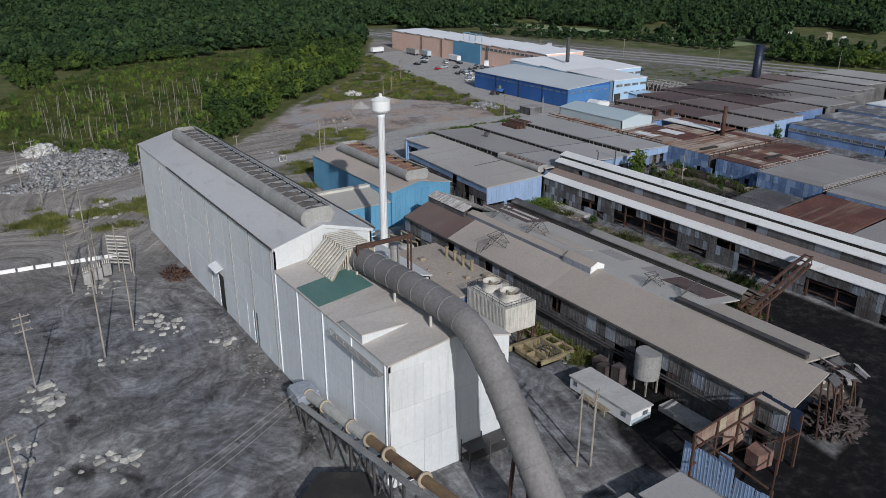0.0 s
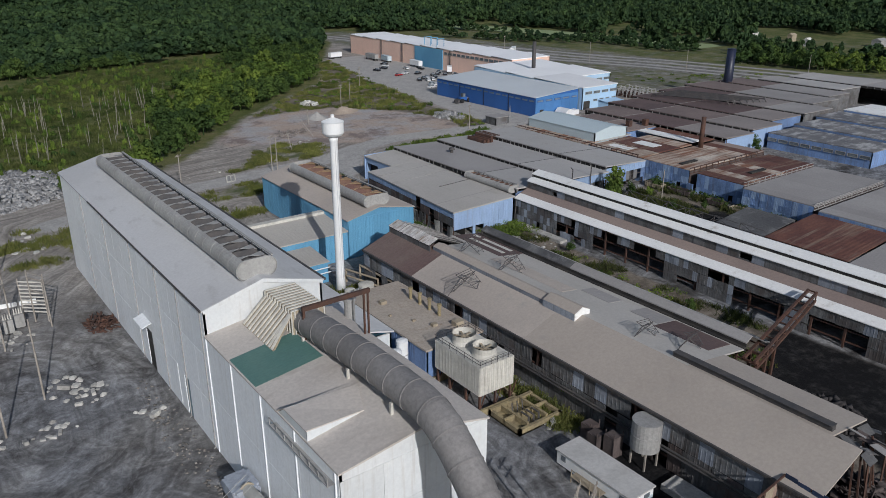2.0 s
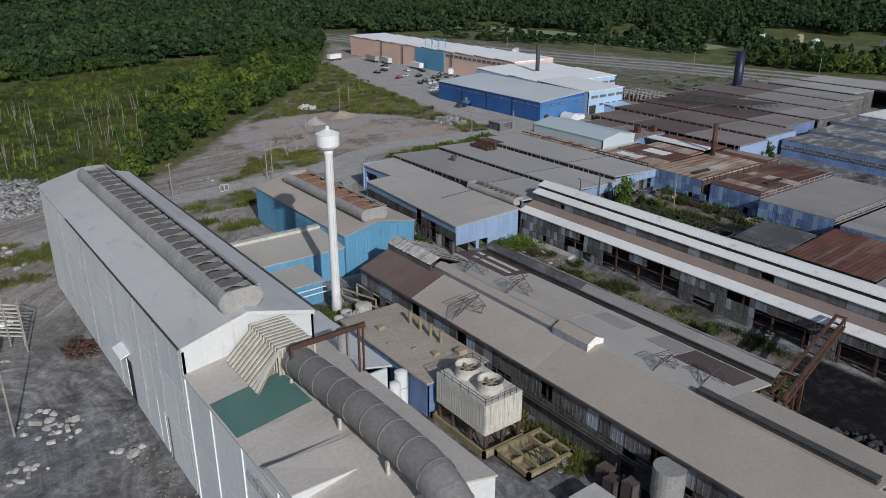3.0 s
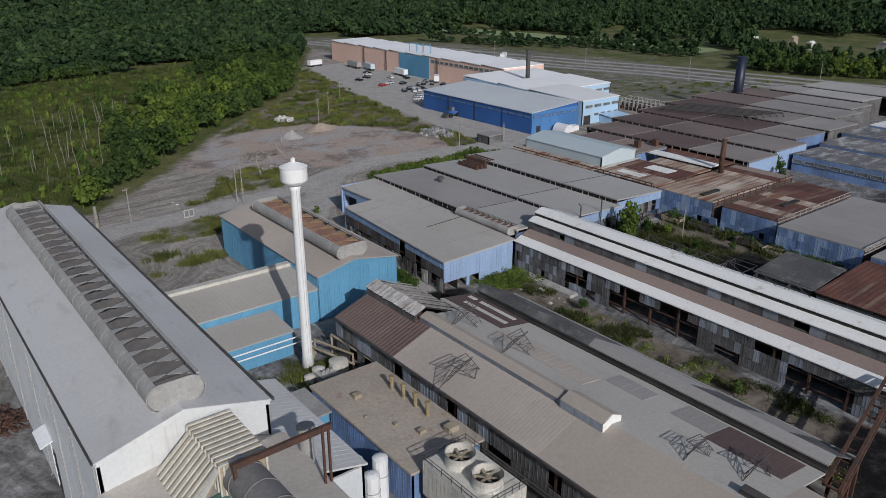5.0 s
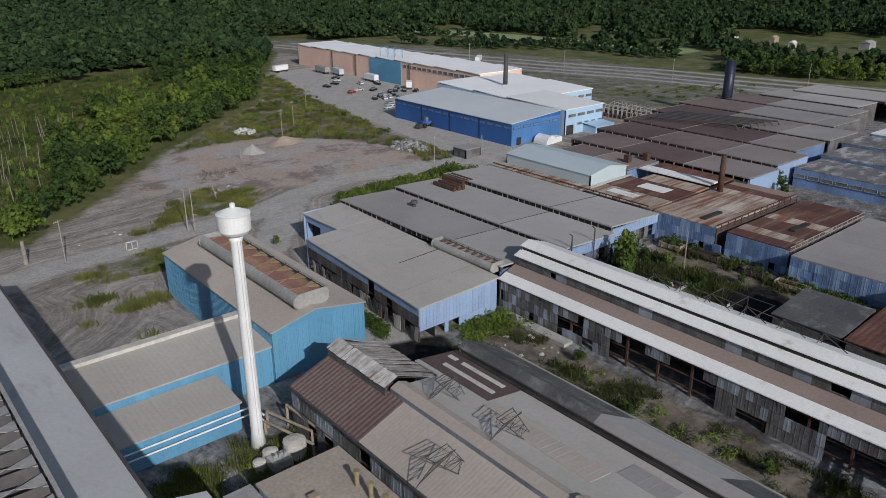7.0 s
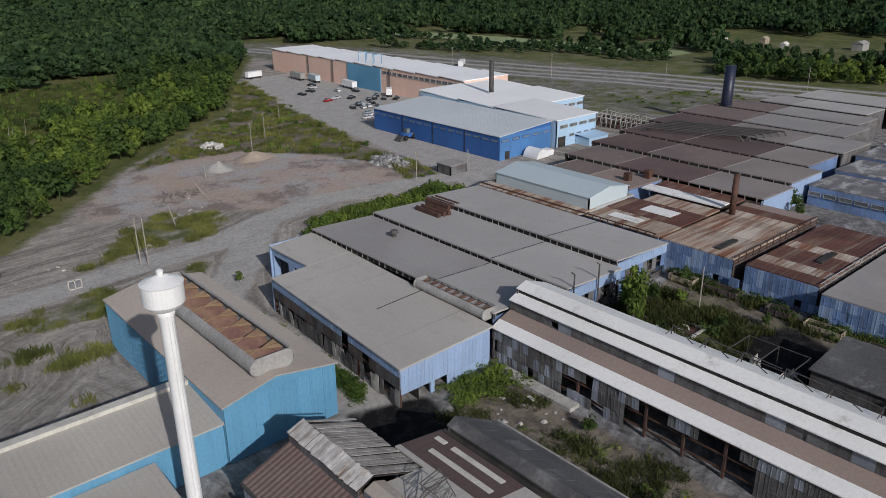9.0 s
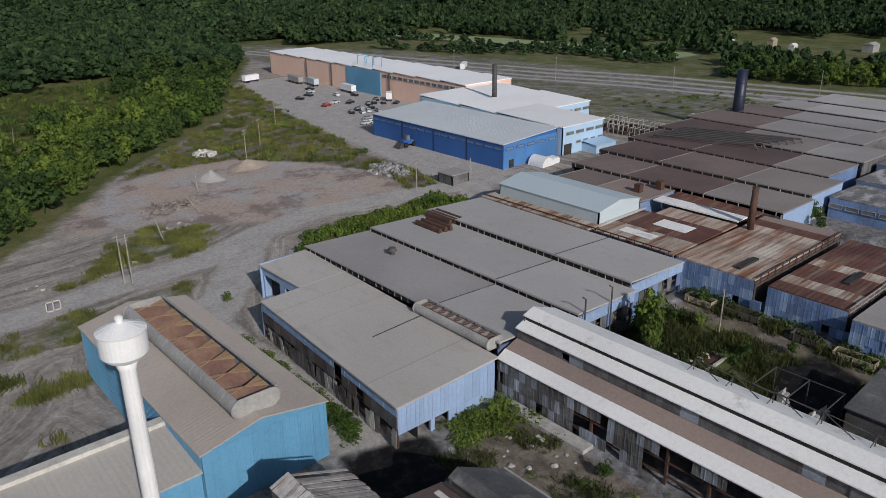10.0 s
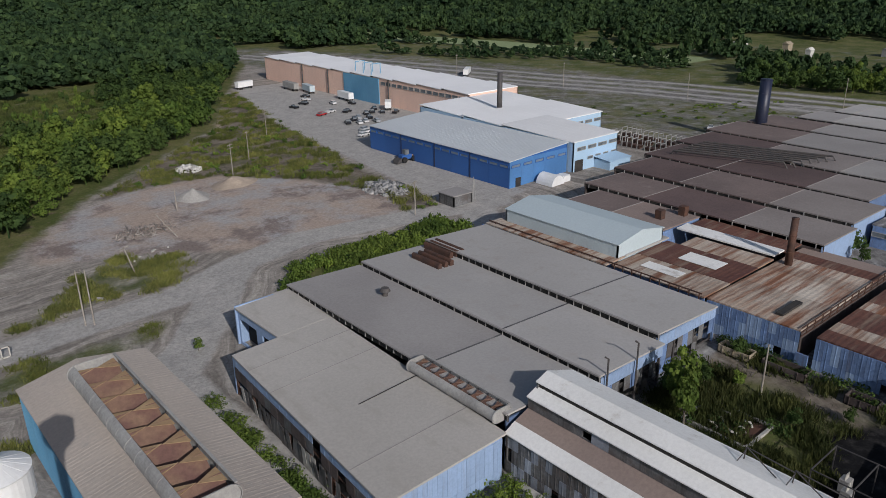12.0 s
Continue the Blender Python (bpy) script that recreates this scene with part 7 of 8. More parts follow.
for (a, b) in (((17, 153), (18.5, 163)), ((21, 150.5), (24, 166)), ((27.5, 160), (29.5, 156)), ((18.5, 163), (24, 166))):
    for z in (6.5, 9.0, 10.0):
        bm = bmesh.new()
        beam(bm, (*a, z), (*b, z), 0.16)
        part("crossarm", bm, WOODPOLE, sub)
for x, y in ((20.5, 156), (22.8, 157.5), (24.8, 159)):
    bm = bmesh.new()
    box(bm, x - .8, x + .8, y - .7, y + .7, 0.3, 2.8)
    bmesh.ops.bevel(bm, geom=bm.edges[:], offset=0.12, segments=1)
    tr = part("transformer", bm, VENT, sub)
    for k in range(4):
        bm = bmesh.new()
        tube(bm, [(x - .6 + .4 * k, y, 2.8), (x - .6 + .4 * k, y, 3.9)], [.14, .07], 8)
        part("bushing", bm, CREAM, tr)
for k in range(9):
    bm = bmesh.new()
    z = 2.0 + k * 0.75
    beam(bm, (26.0, 161.5, z), (29.5, 158.5, z), 0.22)
    part("rack_rung", bm, CREAM, sub)
for x, y in ((26.0, 161.5), (29.5, 158.5)):
    bm = bmesh.new()
    beam(bm, (x, y, 0), (x, y, 8.6), 0.2)
    part("rack_post", bm, WOODPOLE, sub)

# white barrier row
bmw = bmesh.new()
prism(bmw, [(-1.5, -.28, 0), (-1.5, .28, 0), (-1.5, .12, .8), (-1.5, -.12, .8)], (3.0, 0, 0))
bmesh.ops.recalc_face_normals(bmw, faces=bmw.faces)
bmesh.ops.bevel(bmw, geom=bmw.edges[:], offset=0.04, segments=1)
barm = bpy.data.meshes.new("barrier")
bmw.to_mesh(barm)
bmw.free()
barm.materials.append(ROOF_WHITE)
for i in range(8):
    ob = tagged(new("concrete_barrier", barm), "white concrete road barrier on gravel", "barrier", "barriers")
    ob.location = (4.0 + i * 3.4, 172.6 - i * 0.45, 0.0)
    ob.rotation_euler = (0, 0, -0.13 + 0.03 * (i % 3))

# broken concrete blocks
blocks = []
for k in range(6):
    q = random.Random(100 + k)
    bm = bmesh.new()
    bmesh.ops.create_icosphere(bm, subdivisions=1, radius=0.6)
    for v in bm.verts:
        v.co = Vector((v.co.x * 1.3, v.co.y, v.co.z * 0.6)) * q.uniform(0.7, 1.25)
        v.co.z = max(v.co.z, -0.2)
    me = bpy.data.meshes.new("concrete_block")
    bm.to_mesh(me)
    bm.free()
    me.materials.append(CONCRETE)
    blocks.append(me)
for k in range(2):
    bm = bmesh.new()
    box(bm, -.8, .8, -.35, .35, -.05, .55)
    bmesh.ops.bevel(bm, geom=bm.edges[:], offset=0.06, segments=1)
    me = bpy.data.meshes.new("concrete_block")
    bm.to_mesh(me)
    bm.free()
    me.materials.append(CONCRETE)
    blocks.append(me)


def strew(cx, cy, rx, ry, n, lo, hi, seed, label="pale broken concrete block lying on grey ground", group="concrete blocks"):
    q = random.Random(seed)
    for i in range(n):
        a, r = q.uniform(0, math.tau), math.sqrt(q.random())
        x, y = cx + rx * r * math.cos(a), cy + ry * r * math.sin(a)
        ob = tagged(new("concrete_block", q.choice(blocks)), label, "concrete block", group)
        s = q.uniform(lo, hi)
        ob.location = (x, y, gz(x) + 0.05)
        ob.rotation_euler = (q.gauss(0, .1), q.gauss(0, .1), q.uniform(0, 6.3))
        ob.scale = (s, s, s)


strew(6.3, 113.5, 3.2, 5.5, 26, 0.5, 1.5, 1)
strew(20, 120, 6, 3, 16, 0.4, 1.0, 2)
strew(28, 130, 4.5, 5.5, 34, 0.4, 1.2, 3)
strew(10, 91, 6, 4.5, 18, 0.5, 1.3, 4)
strew(2, 98, 2.5, 5, 14, 0.6, 1.6, 5)
strew(35, 117, 2.5, 2.0, 5, 0.5, 1.2, 6)
strew(23, 153, 4, 4, 14, 0.4, 1.0, 7)
strew(32, 205, 10, 10, 22, 0.5, 1.4, 8)
strew(128, 134, 5, 8, 14, 0.3, 0.9, 9)
strew(130, 256, 6, 4, 8, 0.5, 1.1, 10)
strew(82, 79, 3, 2.0, 9, 0.4, 1.2, 11)
strew(70, 132, 4, 4, 10, 0.3, 0.8, 12)
strew(110, 52, 8, 6, 20, 0.3, 1.0, 13)
strew(100, 240, 22, 3, 10, 0.3, 0.8, 14)

# big rubble heaps
def heap(name, label, cx, cy, rx, ry, h, n, material, seed, size, shape=(0.9, 0.7, 0.45)):
    q = np.random.RandomState(seed)
    base = np.array([(x, y, z) for x in (-1, 1) for y in (-1, 1) for z in (-1, 1)], float)
    tri_ = np.array([(0, 1, 3, 2), (4, 6, 7, 5), (0, 4, 5, 1), (2, 3, 7, 6), (0, 2, 6, 4), (1, 5, 7, 3)])
    vs, fs = [], []
    for i in range(n):
        a, r = q.uniform(0, 6.283), math.sqrt(q.uniform(0, 1))
        x, y = cx + rx * r * math.cos(a), cy + ry * r * math.sin(a)
        z = gz(x) + h * max(0.0, (1 - r * r)) * (0.45 + 0.55 * (0.5 + 0.5 * noise.noise((x * .15, y * .15, seed)))) - 0.1
        s = size * q.uniform(0.4, 1.4)
        m = np.array(Euler((q.normal(0, .5), q.normal(0, .5), q.uniform(0, 6.3))).to_matrix())
        dims = np.array(shape) * s * q.uniform(0.6, 1.4, 3)
        vs.append((base * q.uniform(0.6, 1.15, (len(base), 3)) * dims) @ m.T + (x, y, z))
        fs.append(tri_ + i * len(base))
    me = fast_mesh(name, np.concatenate(vs), np.concatenate(fs))
    me.materials.append(material)
    tagged(new(name, me), label, "rubble", kind="stuff")


RUBBLE = M("grey slag rubble", (0.32, 0.32, 0.32), (0.23, 0.228, 0.225), 0.4, 0.95, fine=0.4, vary=0.4, island=True)
PALE_RUBBLE = M("pale rubble", (0.62, 0.61, 0.58), (0.45, 0.44, 0.42), 0.4, 0.95, fine=0.3, vary=0.2, island=True)
heap("rubble_heap", "long heap of grey broken slag and concrete", 38, 258, 17, 22, 2.6, 1900, RUBBLE, 3, 0.75)
heap("pale_rubble_heap", "heap of pale crushed stone", 29, 283, 6, 7, 3.5, 260, PALE_RUBBLE, 4, 0.8)
heap("small_pale_heap", "low heap of pale stone", 20, 262, 4, 4, 2.0, 120, PALE_RUBBLE, 5, 0.6)
heap("rubble_low", "low spread of grey rubble", 25, 240, 14, 8, 1.0, 500, RUBBLE, 6, 0.6)
heap("wall_foot_debris", "low grey tan debris along the foot of a white wall", 36.6, 104, 2.2, 24, 0.12, 240, M("tan grey debris", (0.25, 0.232, 0.21), (0.16, 0.145, 0.13), 0.4, 0.95, fine=0.4, vary=0.35, island=True), 13, 0.24)
heap("dirt_pile", "small pale dirt pile on bare ground", 166, 317, 4, 4, 2.2, 120, PALE_RUBBLE, 7, 0.6)
def mound(name, label, cx, cy, rx, ry, h, material, seed):
    """A low uneven heap of loose earth."""
    n, rings = 36, 9
    vs = [(cx, cy, gz(cx) + h)]
    for k in range(1, rings + 1):
        f = k / rings
        for i in range(n):
            a = i * math.tau / n
            w = 1 + 0.22 * noise.noise((math.cos(a) * 1.5, math.sin(a) * 1.5, seed))
            x, y = cx + rx * f * w * math.cos(a), cy + ry * f * w * math.sin(a)
            top = h * (1 - f) ** 1.2 * (1 + 0.35 * noise.noise((x * .5, y * .5, seed)))
            vs.append((x, y, gz(x) + top - 0.15 * (k == rings)))
    fs = [(0, 1 + i, 1 + (i + 1) % n) for i in range(n)]
    for k in range(rings - 1):
        for i in range(n):
            a, b = 1 + k * n + i, 1 + k * n + (i + 1) % n
            fs.append((a, a + n, b + n, b))
    me = bpy.data.meshes.new(name)
    me.from_pydata(vs, [], fs)
    for p in me.polygons:
        p.use_smooth = True
    me.materials.append(material)
    tagged(new(name, me), label, "earth heap")


EARTH = M("loose tan earth", (0.42, 0.345, 0.275), (0.34, 0.28, 0.225), 0.15, 0.95, fine=0.3, bump=0.4)
EARTH_GREY = M("loose grey gravel", (0.40, 0.385, 0.36), (0.32, 0.305, 0.285), 0.15, 0.95, fine=0.3, bump=0.4)
mound("gravel_mound", "grey gravel heap on bare dirt", 155.5, 290, 5.0, 5.5, 2.6, EARTH_GREY, 3)
mound("earth_mound", "tan earth heap on bare dirt", 169.5, 293, 8, 5, 2.4, EARTH, 5)
heap("rusty_scrap", "scatter of rusty red scrap by a wall", 37.3, 151.5, 2.8, 4.2, 0.6, 150, STEEL_RUST, 8, 0.6, (1.4, 0.3, 0.15))
heap("brush_pile", "pale scatter of broken timber on bare ground", 135, 272, 8, 5, 0.8, 170, M("grey timber debris", (0.36, 0.33, 0.3), (0.26, 0.22, 0.2), 0.4, 0.95, vary=0.3, island=True), 9, 0.7, (1.8, 0.15, 0.12))
heap("grey_mound", "mound of grey gravel among weeds", 198, 256, 6, 8, 1.6, 260, RUBBLE, 10, 0.7)
heap("collapse_debris", "collapsed sheet and steel debris", 100, 42.5, 5, 3.5, 3.2, 300, SHEET_RUST, 11, 0.9, (1.6, 0.35, 0.06))
heap("yard_dark_heap", "spread of dark slag along a yard", 113, 56, 7, 7, 0.8, 200, M("dark slag", (0.05, 0.045, 0.045), None, 0.4, 0.95, vary=0.3, island=True), 12, 0.6)

# site office trailer
tr = thing("office_trailer", "long white site office trailer with small dark windows", "trailer", at=(77.3, 65, 0))
bm = bmesh.new()
box(bm, 75.2, 79.4, 58.6, 71.2, 0.35, 2.35)
bmesh.ops.bevel(bm, geom=bm.edges[:], offset=0.06, segments=1)
part("body", bm, TANKWHITE, tr)
bm = bmesh.new()
box(bm, 75.0, 79.6, 58.4, 71.4, 2.35, 2.55)
part("roof", bm, M("trailer roof", (0.55, 0.54, 0.52), (0.47, 0.46, 0.44), 0.3, 0.7, fine=0.2), tr)
bm = bmesh.new()
box(bm, 75.3, 79.3, 58.52, 58.6, 0.35, 1.3)
part("end_band", bm, ROOF_PALEBLUE, tr)
for y in (59.6, 69.6):
    bm = bmesh.new()
    box(bm, 75.13, 75.2, y, y + .8, 1.2, 1.95)
    part("window", bm, GLASS, tr)
bm = bmesh.new()
box(bm, 77.6, 78.6, 58.5, 58.6, 1.3, 1.95)
part("window", bm, GLASS, tr)
for y in (61, 66, 70):
    bm = bmesh.new()
    box(bm, 75.6, 79.0, y - .3, y + .3, -.05, 0.36)
    part("support", bm, DARK, tr)
bm = bmesh.new()
box(bm, 73.9, 75.1, 62.5, 67.5, 0.9, 1.0)
for y in (62.6, 64.2, 65.8, 67.4):
    for x in (74.0,):
        beam(bm, (x, y, 0), (x, y, 2.0), 0.1)
beam(bm, (74, 62.6, 1.9), (74, 67.4, 1.9), 0.08)
part("ramp", bm, TAN, tr)

# round tank on legs
tk = thing("storage_tank", "weathered pale cylindrical tank on steel legs", "tank", at=(84.6, 64.3, 0))
bm = bmesh.new()
tube(bm, [(84.6, 64.3, 2.8), (84.6, 64.3, 7.0), (84.6, 64.3, 7.02), (84.6, 64.3, 6.7)], [2.0, 2.0, 1.85, 1.85], 24)
part("drum", bm, VENT, tk)
# near-black disc paints the dark inside of the open drum
bm = bmesh.new()
tube(bm, [(84.6, 64.3, 6.72), (84.6, 64.3, 6.8)], 1.84, 20)
part("sunken_top", bm, DARK, tk)
bm = bmesh.new()
tube(bm, [(84.6, 64.3, 4.9), (84.6, 64.3, 5.0)], 2.05, 24)
part("hoop", bm, VENT, tk)
for a in (0.7, 2.3, 3.9, 5.4):
    bm = bmesh.new()
    beam(bm, (84.6 + 1.7 * math.cos(a), 64.3 + 1.7 * math.sin(a), 0), (84.6 + 1.7 * math.cos(a), 64.3 + 1.7 * math.sin(a), 3), 0.22)
    part("leg", bm, WOODPOLE, tk)
for x, y, h in ((82, 70.5, 2.6), (83.5, 73.0, 2.2), (82.8, 68.2, 3.2)):
    t = thing("scrap_box", "stained steel box of abandoned plant", "steel box", "scrap boxes", at=(x, y, 0))
    bm = bmesh.new()
    box(bm, x - .9, x + .9, y - .9, y + .9, 0, h)
    for k in (-.9, .9):
        beam(bm, (x + k, y - .9, 0), (x + k, y - .9, h + .7), 0.12)
    part("body", bm, SHEET_RUST, t)
for i, (x, y) in enumerate(((89.0, 60.5),)):
    t = thing("concrete_slab", "pale concrete slab beside a worn shed wall", "slab", at=(84, 55, 0))
    bm = bmesh.new()
    box(bm, 82.2, 85.2, 49.0, 59.5, -.05, 0.9)
    bmesh.ops.bevel(bm, geom=bm.edges[:], offset=0.05, segments=1)
    part("slab", bm, CONCRETE, t)

# collapsed rusty frame shed
rf = thing("rusty_frame_shed", "half collapsed rusty steel frame shed with torn sheets", "shed", at=(82, 45, 0))
for x, y, h in ((72.5, 46.0, 7.3), (77.5, 46.3, 7.5), (82.5, 46.5, 7.7), (87.0, 46.6, 8.0), (83.2, 40.6, 6.5), (86.6, 40.4, 8.0), (74.4, 36.0, 4.5)):
    bm = bmesh.new()
    beam(bm, (x, y, 0), (x, y, h), 0.3)
    part("column", bm, STEEL_RUST, rf)
for a, b in (((72.3, 46.0, 7.4), (87.0, 46.6, 8.1)), ((72.5, 46.0, 5.0), (87.0, 46.6, 5.4)), ((72.5, 46.0, 2.6), (82.5, 46.5, 2.6)), ((87.0, 46.6, 8.0), (86.6, 40.4, 8.1)), ((87.0, 46.6, 5.3), (86.6, 40.4, 5.3)), ((87.0, 46.6, 2.4), (86.6, 40.4, 2.8)), ((83.2, 40.6, 5.2), (86.6, 40.4, 5.3)), ((82.5, 46.5, 5.2), (83.2, 40.6, 5.2)), ((72.5, 46.0, 7.2), (74.2, 36.4, 4.6)), ((87.0, 46.6, 5.2), (86.6, 40.4, 2.9)), ((77.5, 46.3, 5.0), (82.5, 46.5, 2.6)), ((74.4, 36.0, 3.0), (83.2, 40.6, 2.2)), ((82.5, 46.5, 0.3), (86.6, 40.4, 5.2))):
    bm = bmesh.new()
    beam(bm, a, b, 0.2)
    part("girder", bm, STEEL_RUST, rf)
FADED = M("faded brown sheet", (0.30, 0.22, 0.18), (0.2, 0.13, 0.10), 0.4, 0.85, vary=0.25, streaks=.4)
panels(rf, (72.4, 46.3), (87.0, 46.9), 5.1, 7.3, 1.8, 2.2, FADED, gaps=0.08, tilt=0.02, seed=61, alt=TAN)
panels(rf, (79.5, 46.6), (86.6, 46.9), 0.4, 5.0, 1.6, 2.3, FADED, gaps=0.3, tilt=0.03, seed=65, alt=SHEET_RUST)
panels(rf, (73.6, 48.2), (74.0, 40.8), 0.1, 4.9, 0.95, 4.8, PALE, ribs=2, tilt=0.012, seed=62)
panels(rf, (74.0, 40.8), (74.3, 33.0), 0.1, 3.6, 0.95, 3.5, PALE, ribs=2, tilt=0.02, gaps=0.04, seed=63)
panels(rf, (73.7, 43.0), (73.8, 41.2), 4.9, 6.2, 0.9, 1.3, PALE, ribs=2, tilt=0.03, seed=66)
panels(rf, (86.8, 46.4), (86.5, 40.2), 5.5, 8.5, 1.5, 3.0, M("dark blue torn sheet", (0.03, 0.055, 0.12), None, 0.4, 0.7, vary=0.2, streaks=.3), gaps=0.05, tilt=0.03, seed=64)
bm = bmesh.new()
prism(bm, [(81.6, 42.4, 0.1), (84.4, 42.0, 0.1), (84.2, 44.6, 0.3), (81.8, 44.4, 0.2)], (0, 0, 2.3))
bmesh.ops.recalc_face_normals(bm, faces=bm.faces)
part("brick_pier", bm, M("old red brick", (0.17, 0.095, 0.075), (0.24, 0.15, 0.125), 0.6, 0.9, fine=0.4), rf)
for (xa, xb, ya, yb, z) in ((62.0, 69.0, 37.0, 45.0, 3.6), (58.0, 61.5, 42, 46.5, 2.8)):
    t = thing("grey_hut", "small hut with flat grey roof", "hut", "small huts", at=(xa, ya, 0))
    for a, b in (((xa, ya), (xb, ya)), ((xb, ya), (xb, yb)), ((xb, yb), (xa, yb)), ((xa, yb), (xa, ya))):
        wall(t, a, b, -.1, z, SHEET_WORN, th=0.15)
    roof(t, [(xa - .2, ya - .2, z + .3), (xb + .2, ya - .2, z + .3), (xb + .2, yb + .2, z), (xa - .2, yb + .2, z)], ROOF_GREY, 0.15, 1.1)

# crane runway between sheds
cr = thing("crane_runway", "rusty steel crane runway spanning two sheds", "gantry", at=(125, 66, 1))
for (a, b) in (((109, 64.2, 7.2), (136, 69.5, 9.4)), ((109, 66.0, 7.2), (136, 71.0, 9.4)), ((109, 64.2, 5.6), (136, 69.5, 7.8))):
    bm = bmesh.new()
    beam(bm, a, b, 0.4, 0.5)
    part("girder", bm, STEEL_RUST, cr)
for k in range(11):
    bm = bmesh.new()
    f = k / 10
    p, q = Vector((109, 64.2, 7.2)).lerp(Vector((136, 69.5, 9.4)), f), Vector((109, 66, 7.2)).lerp(Vector((136, 71, 9.4)), f)
    beam(bm, p, q, 0.2)
    beam(bm, p, Vector((109, 64.2, 5.6)).lerp(Vector((136, 69.5, 7.8)), min(1, f + .1)), 0.16)
    part("tie", bm, STEEL_RUST, cr)
for x, y in ((110.5, 64.6), (114.5, 65.4), (111.5, 66.4), (118.5, 66.3)):
    bm = bmesh.new()
    beam(bm, (x, y, 0.3), (x, y, 7.6), 0.4)
    part("leg", bm, STEEL_RUST, cr)

# pipe trestle along the front wing
pt = thing("pipe_trestle", "stained tan gas pipe on a steel trestle beside the wing", "pipe", at=(37.6, 70, 0))
pp = [(37.9, 86.0, 4.2), (37.7, 80, 5.6), (37.6, 72, 7.0), (37.5, 67, 8.0), (37.3, 62, 9.0), (37.2, 54, 10.6), (37.2, 46, 12.0)]
for k, (a, b) in enumerate(zip(pp, pp[1:])):
    bm = bmesh.new()
    tube(bm, [a, b], 0.75 if k < 3 else 0.62, 14)
    part("pipe_section", bm, CREAM if k < 3 else M("rust stained pipe %d" % k, (0.28, 0.19, 0.10), (0.18, 0.10, 0.06), 0.4, 0.7, fine=0.3), pt)
    bm = bmesh.new()
    d = (Vector(b) - Vector(a)).normalized()
    tube(bm, [Vector(a) - d * .1, Vector(a) + d * .1], 0.95, 14)
    part("flange", bm, TAN, pt)
for y, z in ((84, 4.0), (76, 5.6), (70, 6.6), (64, 7.8), (57, 9.2)):
    bm = bmesh.new()
    for x in (36.3, 38.6):
        beam(bm, (x, y, 0), (x, y, z), 0.28)
    beam(bm, (36.3, y, z - .3), (38.6, y, z - .3), 0.25)
    beam(bm, (36.3, y, 0.4), (38.6, y, z - .6), 0.15)
    part("trestle", bm, STEEL_DARK, pt)
bm = bmesh.new()
beam(bm, (36.0, 85, 4.0), (36.0, 50, 10.6), 0.9, 0.15)
part("walkway", bm, VENT, pt)
hp = thing("blue_hopper", "blue grey hopper at the wall foot", "hopper", at=(37.6, 87, 0))
bm = bmesh.new()
prism(bm, [(36.0, 85.6, 3.0), (39.4, 85.6, 3.0), (39.4, 89.6, 3.0), (36.0, 89.6, 3.0)], (0, 0, 1.6))
bmesh.ops.bevel(bm, geom=bm.edges[:], offset=0.4, segments=2)
part("hood", bm, SHEET_BLUEGREY, hp)
for x in (36.3, 39.1):
    for y in (86, 89.2):
        bm = bmesh.new()
        beam(bm, (x, y, 0), (x, y, 3.2), 0.25)
        part("leg", bm, STEEL_DARK, hp)
tp = thing("black_roofed_hut", "low hut with black roof near the pipe trestle", "hut", at=(33, 66, 0))
for a, b in (((28.5, 62), (37.0, 60.5)), ((37.0, 60.5), (37.4, 68)), ((37.4, 68), (32.5, 71)), ((32.5, 71), (28.5, 68)), ((28.5, 68), (28.5, 62))):
    wall(tp, a, b, -.1, 1.8, SHEET_WORN, th=0.12)
bm = bmesh.new()
prism(bm, [(28.2, 61.8, 1.8), (37.3, 60.2, 1.8), (37.6, 68.2, 2.2), (32.5, 71.4, 2.2), (28.2, 68.2, 2.0)], (0, 0, 0.2))
bmesh.ops.recalc_face_normals(bm, faces=bm.faces)
part("roof", bm, DARK, tp)

# yard behind the tower foot
for x, y, r, h in ((80.0, 134.0, 1.1, 1.8), (83.2, 133.0, 1.6, 2.6), (78.0, 133.4, 0.9, 1.4), (71.8, 103.2, 1.0, 6.2), (69.4, 101.4, 1.0, 5.8), (69.4, 105.2, 1.0, 5.8)):
    t = thing("process_tank", "small stained %s tank" % ("white" if h > 5 else "cream"), "tank", "process tanks", at=(x, y, 0))
    bm = bmesh.new()
    tube(bm, [(x, y, -.05), (x, y, h), (x, y, h + .25)], [r, r, r * .4], 14)
    part("drum", bm, TANKWHITE if h > 5 else CREAM, t)
    bm = bmesh.new()
    tube(bm, [(x, y, h * .6), (x, y, h * .6 + .1)], r + .06, 14)
    part("hoop", bm, VENT, t)
pb = thing("water_pump", "water pump on a stained pale concrete block with pipe stubs", "pump", at=(80.4, 131.8, 0))
bm = bmesh.new()
box(bm, 78.8, 81.6, 130.6, 132.9, -.05, 2.0)
bmesh.ops.bevel(bm, geom=bm.edges[:], offset=0.12, segments=2)
part("block", bm, CONCRETE, pb)
for k in range(3):
    bm = bmesh.new()
    tube(bm, [(79.4 + k * .8, 131.6, 1.95), (79.4 + k * .8, 131.6, 2.7), (79.4 + k * .8, 131.0, 2.9)], .16, 8)
    part("pipe_stub", bm, VENT, pb)
